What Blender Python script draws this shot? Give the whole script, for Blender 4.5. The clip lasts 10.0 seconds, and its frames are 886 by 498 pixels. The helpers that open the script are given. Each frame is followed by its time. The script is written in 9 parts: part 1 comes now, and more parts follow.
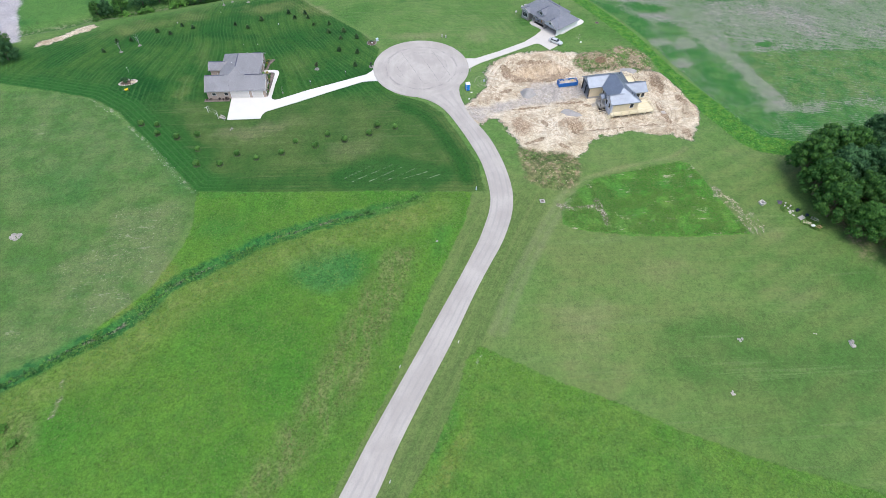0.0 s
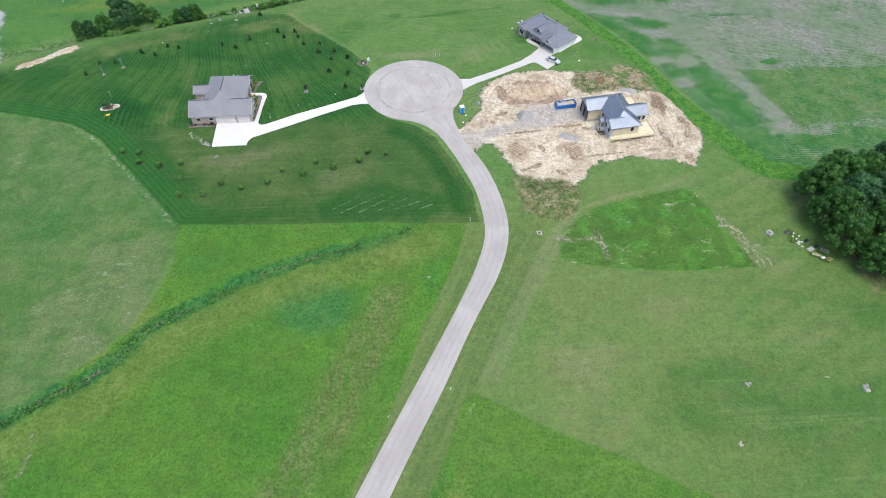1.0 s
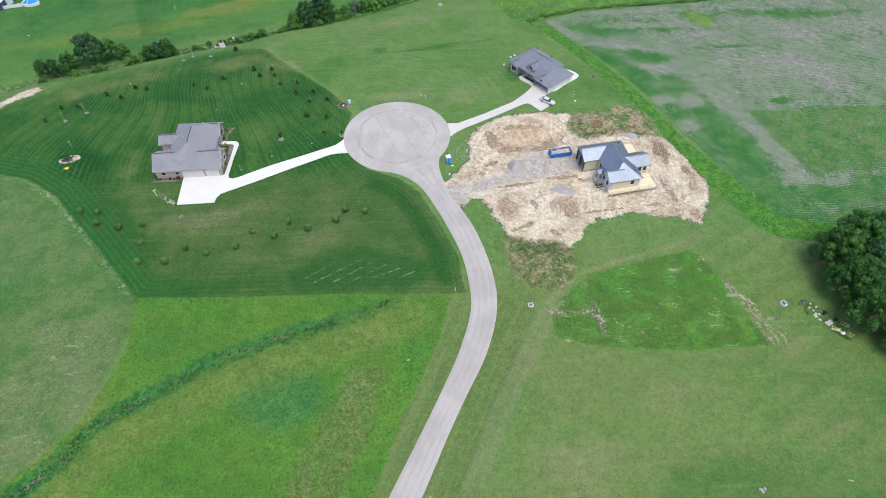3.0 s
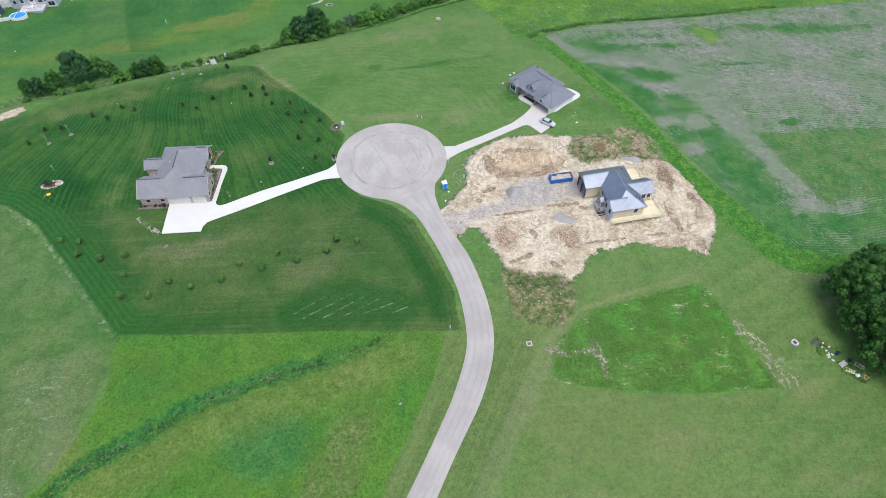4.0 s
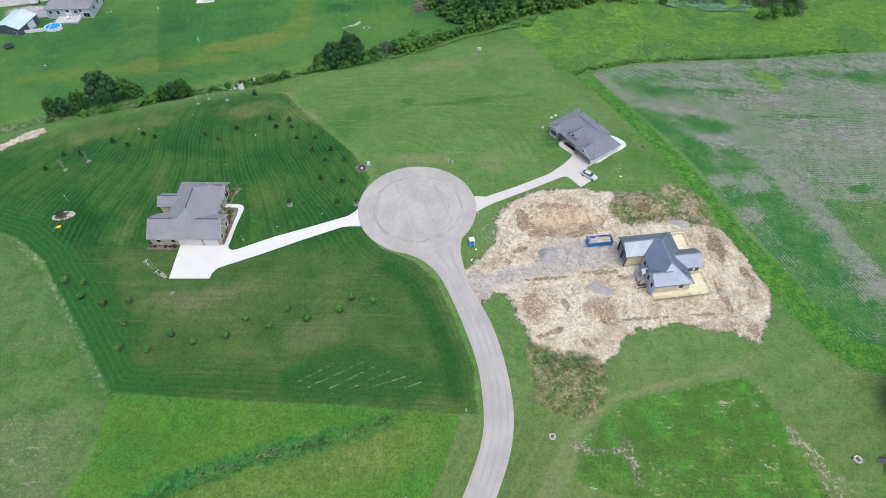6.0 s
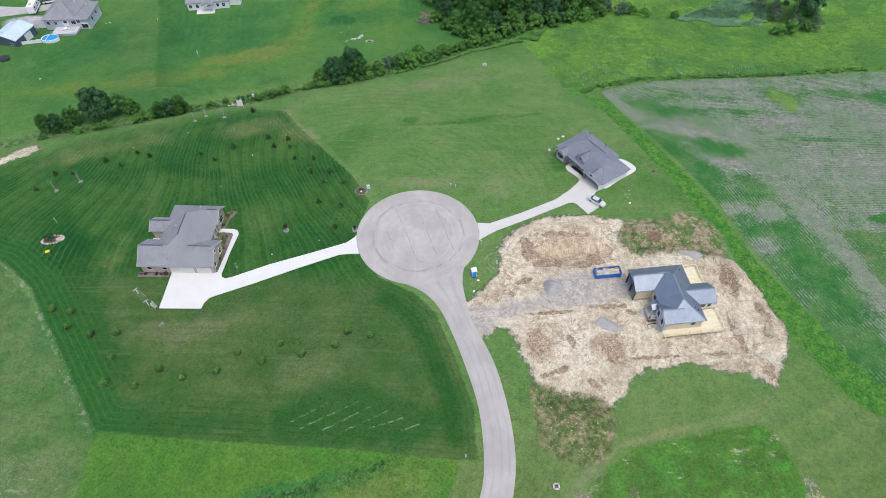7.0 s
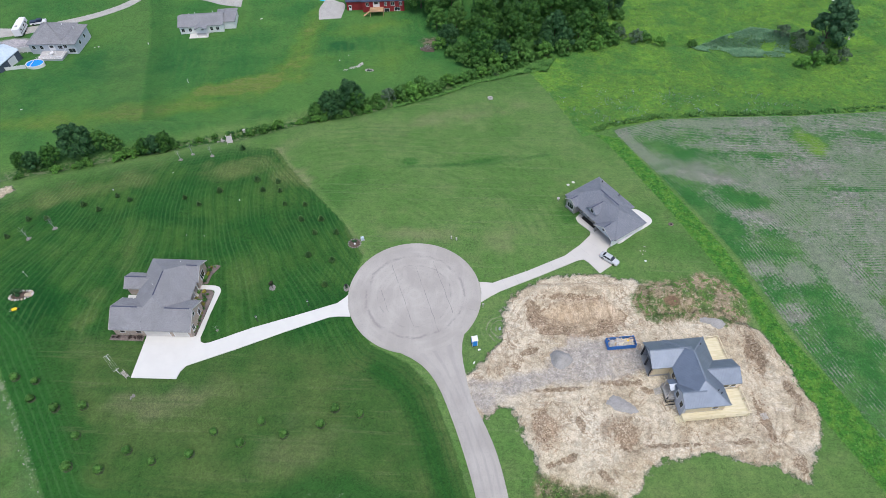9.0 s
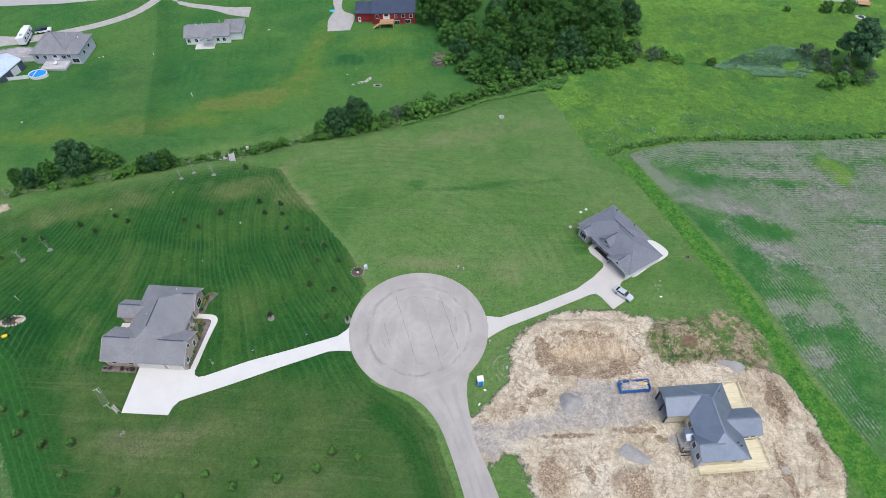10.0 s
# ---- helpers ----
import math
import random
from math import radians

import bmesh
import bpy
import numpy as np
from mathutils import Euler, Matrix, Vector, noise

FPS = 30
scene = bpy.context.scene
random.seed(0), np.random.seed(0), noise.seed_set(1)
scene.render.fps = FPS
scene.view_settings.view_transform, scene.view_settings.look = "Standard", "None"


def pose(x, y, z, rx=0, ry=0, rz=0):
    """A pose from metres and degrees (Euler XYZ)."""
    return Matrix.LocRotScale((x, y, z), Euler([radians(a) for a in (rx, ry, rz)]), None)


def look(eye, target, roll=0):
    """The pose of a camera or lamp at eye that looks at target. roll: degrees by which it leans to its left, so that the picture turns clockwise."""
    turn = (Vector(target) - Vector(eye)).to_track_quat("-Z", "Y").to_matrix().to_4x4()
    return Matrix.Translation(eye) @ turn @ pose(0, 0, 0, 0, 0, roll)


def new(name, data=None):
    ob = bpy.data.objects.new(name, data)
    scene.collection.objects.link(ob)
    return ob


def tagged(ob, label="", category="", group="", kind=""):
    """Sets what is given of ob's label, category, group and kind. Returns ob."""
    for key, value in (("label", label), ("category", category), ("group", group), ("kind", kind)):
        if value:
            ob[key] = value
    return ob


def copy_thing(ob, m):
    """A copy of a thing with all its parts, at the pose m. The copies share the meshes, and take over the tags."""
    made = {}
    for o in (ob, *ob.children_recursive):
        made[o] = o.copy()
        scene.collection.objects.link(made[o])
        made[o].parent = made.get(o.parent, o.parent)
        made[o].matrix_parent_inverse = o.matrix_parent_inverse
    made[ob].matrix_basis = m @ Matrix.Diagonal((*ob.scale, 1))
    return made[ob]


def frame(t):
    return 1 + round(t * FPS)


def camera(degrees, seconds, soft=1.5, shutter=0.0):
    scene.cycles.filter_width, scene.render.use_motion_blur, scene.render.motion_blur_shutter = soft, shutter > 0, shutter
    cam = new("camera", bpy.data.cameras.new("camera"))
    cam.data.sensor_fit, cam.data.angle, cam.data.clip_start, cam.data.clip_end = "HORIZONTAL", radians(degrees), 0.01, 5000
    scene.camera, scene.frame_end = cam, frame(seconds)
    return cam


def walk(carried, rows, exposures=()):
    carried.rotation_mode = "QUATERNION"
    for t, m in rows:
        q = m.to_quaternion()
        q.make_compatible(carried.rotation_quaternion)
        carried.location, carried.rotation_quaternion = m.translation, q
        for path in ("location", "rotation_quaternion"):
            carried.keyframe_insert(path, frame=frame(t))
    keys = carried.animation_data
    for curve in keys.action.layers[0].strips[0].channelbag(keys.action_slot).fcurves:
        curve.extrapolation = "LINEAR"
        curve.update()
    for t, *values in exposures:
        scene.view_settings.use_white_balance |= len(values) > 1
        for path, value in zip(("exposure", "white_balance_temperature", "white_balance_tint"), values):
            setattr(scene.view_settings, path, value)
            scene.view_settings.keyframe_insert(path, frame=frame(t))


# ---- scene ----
cam = camera(72.9, 10.0, soft=0.5)
PATH = [
    (0, (-5.171, -157.971, 106.971), (-5.066, -156.724, 105.41), 1.3),
    (0.5, (-3.701, -153.125, 106.924), (-3.6, -151.877, 105.364), 0.9),
    (1, (-2.387, -148.04, 107.04), (-2.287, -146.791, 105.481), 0.8),
    (1.5, (-0.9, -142.896, 107.309), (-0.802, -141.649, 105.749), 0.6),
    (2, (0.731, -137.567, 107.617), (0.825, -136.324, 106.054), 0.4),
    (2.5, (2.119, -132.617, 107.734), (2.211, -131.374, 106.171), 0.2),
    (4, (5.709, -118.573, 107.809), (5.793, -117.329, 106.245), -0.0),
    (4.5, (6.383, -114.106, 107.7), (6.436, -112.858, 106.138), -0.1),
    (5, (7.219, -109.704, 107.682), (7.235, -108.455, 106.121), -0.2),
    (5.5, (7.856, -105.155, 107.766), (7.847, -103.907, 106.203), -0.3),
    (7, (9.175, -92.132, 107.608), (9.131, -90.883, 106.047), -0.5),
    (7.5, (9.497, -87.722, 107.555), (9.447, -86.473, 105.993), -0.5),
    (8, (9.691, -83.396, 107.45), (9.639, -82.147, 105.889), -0.5),
    (8.5, (9.983, -79.167, 107.303), (9.927, -77.916, 105.743), -0.5),
    (9, (10.105, -74.867, 107.139), (10.041, -73.615, 105.58), -0.5),
    (9.5, (10.161, -70.564, 107.025), (10.085, -69.312, 105.467), -0.5),
    (10, (10.154, -66.233, 106.985), (10.061, -64.981, 105.427), -0.5),
]
walk(cam, [(t, look(eye, target, roll)) for t, eye, target, roll in PATH], exposures=[(0.0, 0.96), (2.5, 0.90), (7.0, 0.77), (10.0, 0.67)])

# ---- light: bright overcast ----
world = bpy.data.worlds.new("world")
scene.world = world
world.use_nodes = True
wn = world.node_tree.nodes
sky = wn.new("ShaderNodeTexSky")
sky.sky_type = "NISHITA"
sky.sun_disc = False
sky.sun_elevation, sky.sun_rotation = radians(72), radians(150)
sky.dust_density, sky.air_density = 3.0, 1.0
world.node_tree.links.new(sky.outputs[0], wn["Background"].inputs[0])
wn["Background"].inputs[1].default_value = 0.165
sun = new("sun", bpy.data.lights.new("sun", "SUN"))
sun.data.energy, sun.data.angle, sun.data.color = 0.85, radians(36), (1.0, 0.98, 0.97)
sun.matrix_world = look((16, -28, 95), (0, 0, 0))


# ---- plan: heights, outlines, noise ----
def height(x, y):
    """The lie of the land: a level rise that falls to a creek valley in the north."""
    s = np.clip((np.asarray(y, float) - 8) / 110, 0, 1)
    return -0.5 - 10.5 * s * s * (3 - 2 * s)


def grain(x, y, seed=0):
    """Smooth value noise, 0 to 1, one cell a metre."""
    xi, yi = np.floor(x).astype(np.int64), np.floor(y).astype(np.int64)
    fx, fy = x - xi, y - yi
    fx, fy = fx * fx * (3 - 2 * fx), fy * fy * (3 - 2 * fy)

    def at(i, j):
        n = (i * 374761393 + j * 668265263 + seed * 974711) & 0x7FFFFFFF
        n = ((n ^ (n >> 13)) * 1274126177) & 0x7FFFFFFF
        return ((n ^ (n >> 16)) & 0xFFFF) / 65535.0

    return (at(xi, yi) * (1 - fx) + at(xi + 1, yi) * fx) * (1 - fy) + (at(xi, yi + 1) * (1 - fx) + at(xi + 1, yi + 1) * fx) * fy


def rough(x, y, size, seed=0, octaves=4):
    total, amp, norm = 0, 1.0, 0.0
    for k in range(octaves):
        total, norm = total + amp * grain(x / size * 2**k, y / size * 2**k, seed + 17 * k), norm + amp
        amp *= 0.5
    return total / norm


def line_distance(px, py, line):
    best = np.full(np.shape(px), 1e9)
    for (ax, ay), (bx, by) in zip(line[:-1], line[1:]):
        dx, dy = bx - ax, by - ay
        t = np.clip(((px - ax) * dx + (py - ay) * dy) / (dx * dx + dy * dy + 1e-9), 0, 1)
        best = np.minimum(best, np.hypot(px - ax - t * dx, py - ay - t * dy))
    return best


def inside_by(px, py, ring):
    """Metres by which points lie inside a ring (negative outside)."""
    odd = np.zeros(np.shape(px), bool)
    for (ax, ay), (bx, by) in zip(ring, ring[1:] + ring[:1]):
        if ay != by:
            odd ^= ((ay > py) != (by > py)) & (px < (bx - ax) * (py - ay) / (by - ay) + ax)
    d = line_distance(px, py, ring + ring[:1])
    return np.where(odd, d, -d)


def smooth_line(points, steps=6, closed=False):
    """A Catmull-Rom curve through plan points."""
    p = np.array(points, float)
    p = np.vstack([p[-1], p, p[0], p[1]]) if closed else np.vstack([2 * p[0] - p[1], p, 2 * p[-1] - p[-2]])
    out = []
    for a, b, c, d in zip(p[:-3], p[1:-2], p[2:-1], p[3:]):
        for t in np.arange(steps) / steps:
            out.append(tuple(0.5 * (2 * b + (c - a) * t + (2 * a - 5 * b + 4 * c - d) * t**2 + (3 * b - a - 3 * c + d) * t**3)))
    return out if closed else out + [tuple(p[-2])]


BULB, BULB_R = (0.1, -1.4), 14.45
ROAD_W = [(-11.5, -9.5), (-9.1, -12.2), (-3.8, -14.8), (1.9, -17.6), (5.7, -21.7), (8.8, -28.3), (11.7, -36.2), (14.0, -44.2), (14.9, -53.0), (14.4, -59.5),
          (11.5, -67.8), (8.4, -74.3), (4.0, -82.6), (-3.5, -96.1), (-9.4, -106.7), (-14.7, -116.4), (-19.4, -125.7), (-31.5, -148.0), (-90.0, -260.0)]
ROAD_E = [(14.0, -4.0), (13.1, -6.7), (11.1, -10.6), (10.7, -15.1), (11.6, -20.1), (12.8, -24.9), (15.3, -30.0), (17.7, -36.0), (19.7, -44.5), (20.6, -52.5),
          (20.2, -58.5), (18.8, -64.1), (15.9, -71.0), (12.0, -77.8), (8.0, -85.1), (2.3, -96.4), (-4.0, -107.8), (-9.6, -118.5), (-13.1, -126.1), (-25.0, -148.5), (-83.5, -260.0)]
ROAD_W, ROAD_E = smooth_line(ROAD_W), smooth_line(ROAD_E)
DRIVE_BRICK = [(-14.38, -2.0), (-14.7, -2.6), (-16.4, -4.3), (-24.8, -7.8), (-33.1, -11.1), (-40.9, -14.9), (-42.1, -15.2), (-43.0, -14.8), (-43.3, -13.8), (-43.1, -12.0), (-42.9, -8.0),
               (-42.4, -3.6), (-42.25, -2.5), (-42.4, -1.7), (-42.9, -1.1), (-43.8, -0.8), (-47.6, -0.7), (-47.6, -1.9), (-44.4, -1.9), (-43.8, -2.1), (-43.5, -2.6), (-43.5, -3.4), (-43.8, -8.0), (-44.3, -13.6), (-54.5, -13.6),
               (-54.4, -18.0), (-54.3, -23.4), (-45.3, -23.3), (-45.0, -21.7), (-44.2, -20.4), (-42.5, -19.6), (-35.5, -16.4), (-26.5, -12.0), (-17.6, -7.9), (-15.6, -7.6), (-13.08, -7.55), (-13.95, -4.95)]
DRIVE_GREY = [(14.1, 2.55), (15.4, 2.5), (17.0, 2.4), (24.8, 6.0), (33.5, 10.7), (37.5, 14.3), (40.0, 17.3), (40.2, 18.4), (38.7, 20.1), (37.5, 21.5), (37.2, 22.9), (38.3, 24.4),
              (40.0, 23.0), (44.2, 17.6), (45.9, 15.4), (43.6, 13.4), (43.1, 12.4), (44.9, 9.2), (40.9, 6.0), (38.7, 9.0), (37.7, 9.8), (36.4, 9.5), (34.4, 8.4), (27.1, 4.5), (18.8, 0.3),
              (16.4, -1.3), (14.52, -2.75), (14.55, 0.0)]
LAWN = [(-125, -3), (-108, -7.5), (-93.6, -12), (-84.9, -18.5), (-68.7, -37.4), (-57.6, -50.7), (-40, -51.8), (-10.2, -52.9), (10.3, -54.3), (13.6, -54.0), (13.0, -44), (9.5, -34), (5.0, -23),
        (0, -18), (-8, -14), (-12, -8), (-14, 0), (-12.5, 9), (-17.4, 17.5), (-35.8, 39), (-41.3, 47), (-53.8, 48.5), (-64.4, 45), (-74.4, 40.5), (-84.1, 36.3), (-93.5, 32.3), (-101.9, 26.7), (-110.4, 22.3), (-130, 12)]
MEADOW = [(-57.3, -50.7), (-40, -51.8), (-10, -52.9), (10.6, -54.3), (8, -63.4), (3.9, -72.6), (-1, -82.2), (-9.4, -104), (-20.4, -124.8), (-45, -172), (-130, -172), (-130, -122), (-86, -104),
          (-73.5, -92.2), (-62.3, -80.2), (-57.4, -68.4), (-56.2, -61.8), (-57, -56)]
PATCH_EAST = [(31.6, -62), (33.5, -57.7), (42.4, -51.2), (54, -48.6), (65.4, -46), (68.5, -47.1), (71.6, -58.8), (75.3, -71.5), (60, -71.6), (46.6, -70.5), (33.9, -68), (31.2, -66.4)]
PATCH_SOUTH = [(8, -97.8), (23.6, -107.1), (33.7, -111.9), (42.9, -117.5), (56.5, -124.1), (75.8, -131.2), (120, -148), (120, -200), (-46, -200), (-20, -150), (-7.8, -127), (-2.4, -118), (2.5, -108), (4.8, -101)]
CROP = [(52, 61), (55.5, 52), (63, 35), (72, 14), (79, -8), (85.6, -25.4), (92, -40), (108, -41.5), (150, -36), (420, 20), (420, 110), (200, 83), (127, 74), (107, 71.2), (83, 69.4), (67, 67.5)]
MARGIN = [(45, 60), (49.2, 53.4), (58.4, 29.7), (66.9, 8.7), (71, 0), (73.4, -17), (81.2, -33.2), (84.2, -40.1), (88.2, -44), (95, -46), (150, -42), (150, -37), (106, -41), (92, -37), (86, -24), (78, -8), (71, 14), (62.5, 35), (53.5, 57)]
MEADOW_NORTH = [(26, 97), (30.4, 94.1), (36, 80), (42.9, 57), (52, 62.4), (67, 67.5), (83, 69.4), (107, 71.2), (127, 74), (200, 83), (420, 110), (420, 230), (60, 230), (46, 111)]
DIRT = [(11, -21.5), (12.8, -19.4), (15.2, -17.2), (18.3, -13.4), (19.6, -10.4), (19.1, -5.7), (22.5, -0.7), (28, 3.7), (37.4, 5.2), (47.5, 4.4), (49.8, 2.0), (50.2, -2.5), (52, -4.6), (59, -3.6),
        (64.2, -3.4), (67.6, -5.2), (71.9, -8.4), (75, -14.7), (75.7, -20.3), (77.9, -24.3), (76.3, -30.7), (73.5, -34.4), (71.9, -37.9), (70.4, -37.4), (67.9, -35.1), (62.6, -34.7), (57.4, -33.6),
        (47.3, -35.1), (43.5, -38.2), (39.7, -43.2), (37.5, -44.4), (30.3, -43.4), (26.4, -43), (24.4, -34.6), (21.8, -29.8), (20.3, -26.6), (18, -26), (14.5, -30), (12.4, -26.2)]
GRAVEL = [(11.5, -20.8), (15.1, -21.2), (20, -20.3), (26.8, -18.4), (28.6, -15.2), (33.1, -10.4), (38.8, -10.9), (46.6, -11.9), (46.9, -16.9), (42.1, -19.8), (32.1, -21), (23.2, -22.8), (18.6, -25.6), (15.6, -28.7), (12.4, -26)]
SCRUB = smooth_line([(25.2, -39.5), (30.3, -41.6), (37.6, -42.6), (38.8, -46.6), (36.2, -52.6), (31.6, -53.6), (27.0, -51.6), (25.2, -46)], 4, True)
WEEDY_BANK = smooth_line([(47.4, -0.7), (51.6, 3.2), (58, 4.2), (63.1, 5.6), (68.6, 4.2), (70.2, -3.6), (67, -5.6), (60.8, -4.5), (53.5, -5.3), (49, -4.1)], 4, True)
CREEK_SOIL = [(-119, 14.5), (-113, 18), (-107, 23.5), (-103.5, 27), (-105.5, 28.6), (-109, 26), (-113.5, 20.8), (-119, 17)]
BARE_FIELD = [(-170, 70), (-139, 56), (-134, 40), (-125, 18), (-140, 10), (-170, 30)]
HAY = [[(8.1, -99.6), (6.5, -101.6), (4.6, -105.5)], [(7.6, -100.9), (5.6, -103.4)], [(3.1, -106.4), (2.6, -107.8)], [(-2.2, -119.9), (-2.8, -120.8)], [(31, 93), (36.5, 79.5), (39.5, 69), (43.2, 57.6)], [(40, -58.4), (41.8, -60.2), (42, -66)], [(46, -61), (53, -61.5)], [(43, -64), (53.5, -64.5)], [(34, -60.6), (41, -60.4)], [(49.6, -54), (50.4, -56.4)], [(-21.5, -48), (-14.7, -43.8)], [(-19.6, -49.3), (-9.1, -43.5)], [(-15.2, -49.4), (-6.1, -44.2)],
       [(-11.3, -49.5), (-3.1, -45.2)], [(-6.4, -48.8), (-0.1, -46.5)], [(-0.4, -49), (3, -47.7)]]
RILL = [(31.4, -60.2), (34.4, -61.1), (38.4, -61.0), (40.7, -61.4), (40.9, -58.8), (41.6, -62.6), (41.9, -66.3)]
RUBBLE = [(28.2, -7.6, 3.6, 2.2), (41.6, -7.2, 3.4, 1.9), (34.3, -1.2, 6.5, 0.9), (39.9, -30.6, 3.6, 3.2), (26.6, -31.5, 2.8, 3.8), (69.3, -13.6, 1.7, 5.0), (36, -10, 6.0, 0.8), (67.5, -26, 1.1, 4.5)]
PIT = [(25.1, -5.9), (29.5, -2.2), (35.1, -0.5), (42.3, -0.9), (45.3, -5.1), (43.7, -8.6), (34.2, -10), (27.2, -10.2)]
STRAW = [(70.8, -54.6), (72.4, -55.8), (75.6, -61), (78.8, -67), (80.4, -71.2), (77.6, -72), (74.8, -70.2), (72.8, -64), (71.2, -58.6)]
BROWN = [(-10.1, -71.2), (-3.6, -71.6), (-9.1, -89.6), (-20, -111.4), (-31.1, -125), (-36.8, -124.6), (-26.7, -106.5), (-16.3, -83.4)]
SWALE = smooth_line([(-120, -116), (-96, -106), (-84.9, -100.5), (-73.8, -93.2), (-66.9, -89.5), (-61.3, -83.7), (-57.5, -78.9), (-51.9, -75.1), (-45, -71.2), (-40, -67.7), (-32.3, -64.8), (-24.4, -61.9), (-14.9, -59.6), (-7.6, -57.2), (-1.6, -54.6)], 4)
CREEK = smooth_line([(-200, 5), (-125, 26), (-109.3, 33.5), (-95.4, 38.5), (-84, 43.3), (-67.2, 50.2), (-53.3, 54.6), (-43.8, 60), (-35.2, 64.8), (-25.8, 67.5), (-13.6, 73.8), (2.4, 82.5), (12.6, 90.5), (22, 95), (48, 118), (90, 116), (124, 115), (200, 125)], 4)
# soft patches of the turf: x, y, half length, half width, turn, weight (dry above nought, deep green below)
TURF_NORTH = [(13, 68, 15, 5, 12, 0.7), (-12, 57, 14, 7, 25, 0.4), (-36, 52, 9, 4, 35, 0.4), (-5, 43.4, 3.2, 1.7, 0, -1.3), (14, 44.2, 13, 1.1, 14, -0.9), (-19, 31, 6, 10, -35, -0.6), (0, 16, 13, 2.6, 0, 0.7), (20, 17, 9, 6, 20, 0.45),
              (36, 24, 3.5, 3, 0, -0.8), (60, 17, 7, 16, 25, -0.5), (12, 30, 10, 5, 10, -0.25), (27, 58, 8, 10, 0, -0.2), (2, 78, 10, 3, 25, -0.3), (21, -3, 4, 2, 40, -0.4)]
TURF_EAST = [(36, -91.5, 9, 4, 10, 0.5), (26, -102, 4, 4, 30, 0.4), (26, -87, 4, 6, 0, 0.3), (70, -107, 13, 8, -5, -0.55), (86, -101, 6, 10, 0, -0.4), (57, -97, 6, 6, 0, -0.3), (24, -73, 7, 9, 0, 0.35), (31, -96, 7, 14, 10, 0.6), (50, -81, 12, 5, 5, 0.5), (78, -89, 9, 6, 20, 0.6), (43, -104, 7, 10, 0, -0.4), (58, -101, 14, 8, 0, -0.75), (23, -81, 4, 5, 0, -0.3), (80, -79, 12, 4, -20, -0.6), (93, -85, 6, 5, 0, -0.9),
             (75, -108, 22, 9, -10, -0.7), (95, -47, 5, 8, 25, 0.9), (84, -50, 4, 12, 25, 0.35), (20, -48, 3, 14, 15, 0.3), (22, -38, 2.5, 7, 20, -0.4), (58, -41, 12, 4, 10, -0.35), (81, -72, 4, 4, 0, 0.6), (106, -78, 7, 3, -35, 0.9)]
TURF_LAWN = [(-57, -36.5, 9, 5, 0, -0.55), (-68, -33, 5, 6, 40, -0.5), (-41, -38, 9, 5, 0, -0.35), (-51, 37, 10, 5, 10, 0.95), (-35, 36, 7, 4, -40, 0.95), (-78, 31, 14, 4, 28, 0.7), (-95, 24, 12, 4, 30, 0.8), (-67, 10, 4, 9, 10, 0.5), (-69, -9, 3.5, 8, 10, 0.75), (-37, 2, 6, 7, 30, 0.45), (-83, 8, 4, 8, 0, 0.4), (-38, 28, 5, 5, 0, 0.3),
             (-62, 19, 13, 2.6, -5, -0.6), (-77, 16, 8, 4, 20, -0.6), (-83, -1, 7, 8, 0, -0.7), (-52, 15, 9, 3, 0, -0.4), (-26, 13, 5, 10, -35, -0.4), (-20, 0, 4, 6, 0, -0.5), (-30, 20, 6, 6, 0, -0.4), (-51, -29, 9, 3.5, 5, 0.9), (-38, -25, 10, 3.5, 5, 0.5),
             (-38, -48, 26, 4, 3, -0.7), (-20, -36, 12, 5, 10, 0.45), (-62, -40, 7, 8, 30, -0.5), (-64, -34, 4, 9, 40, -0.8), (-72, -24, 9, 9, 0, -0.9), (-80, -12, 8, 7, 0, -0.7), (0, -40, 4, 9, 15, -0.3), (-30, -20, 14, 2.6, 24, -0.3)]
TURF_VALLEY = [(-62, 81, 18, 4.5, 20, 1.8), (-47, 114, 4.5, 34, -9, 1.0), (-100, 62, 24, 6, 16, 1.1), (-72, 69, 17, 5, 22, 1.0), (-33, 108, 5.5, 4, 0, -1.2), (-108, 92, 18, 12, 0, -0.5), (-20, 124, 9, 3.5, 10, 0.9), (-78, 98, 14, 8, 10, -0.5),
               (-45, 96, 12, 4, 20, 0.6), (-15, 102, 12, 8, 30, 0.7), (-30, 118, 12, 5, 0, 0.5), (-60, 60, 20, 3, 24, -0.4), (-130, 70, 12, 10, 0, -0.3), (-70, 128, 14, 8, 0, -0.3), (-22, 85, 9, 3, 25, 0.4)]
TURF_WEST = [(-70, -62, 5, 10, 35, 0.95), (-76, -72, 7, 6, 40, 0.9), (-72, -84, 7, 6, 45, 0.7), (-64, -55, 4, 4, 0, 0.7), (-90, -50, 12, 14, 0, -0.5), (-85, -90, 8, 6, 0, 0.4), (-100, -30, 14, 10, 0, 0.2), (-60, -64, 2.5, 9, -8, 0.5)]
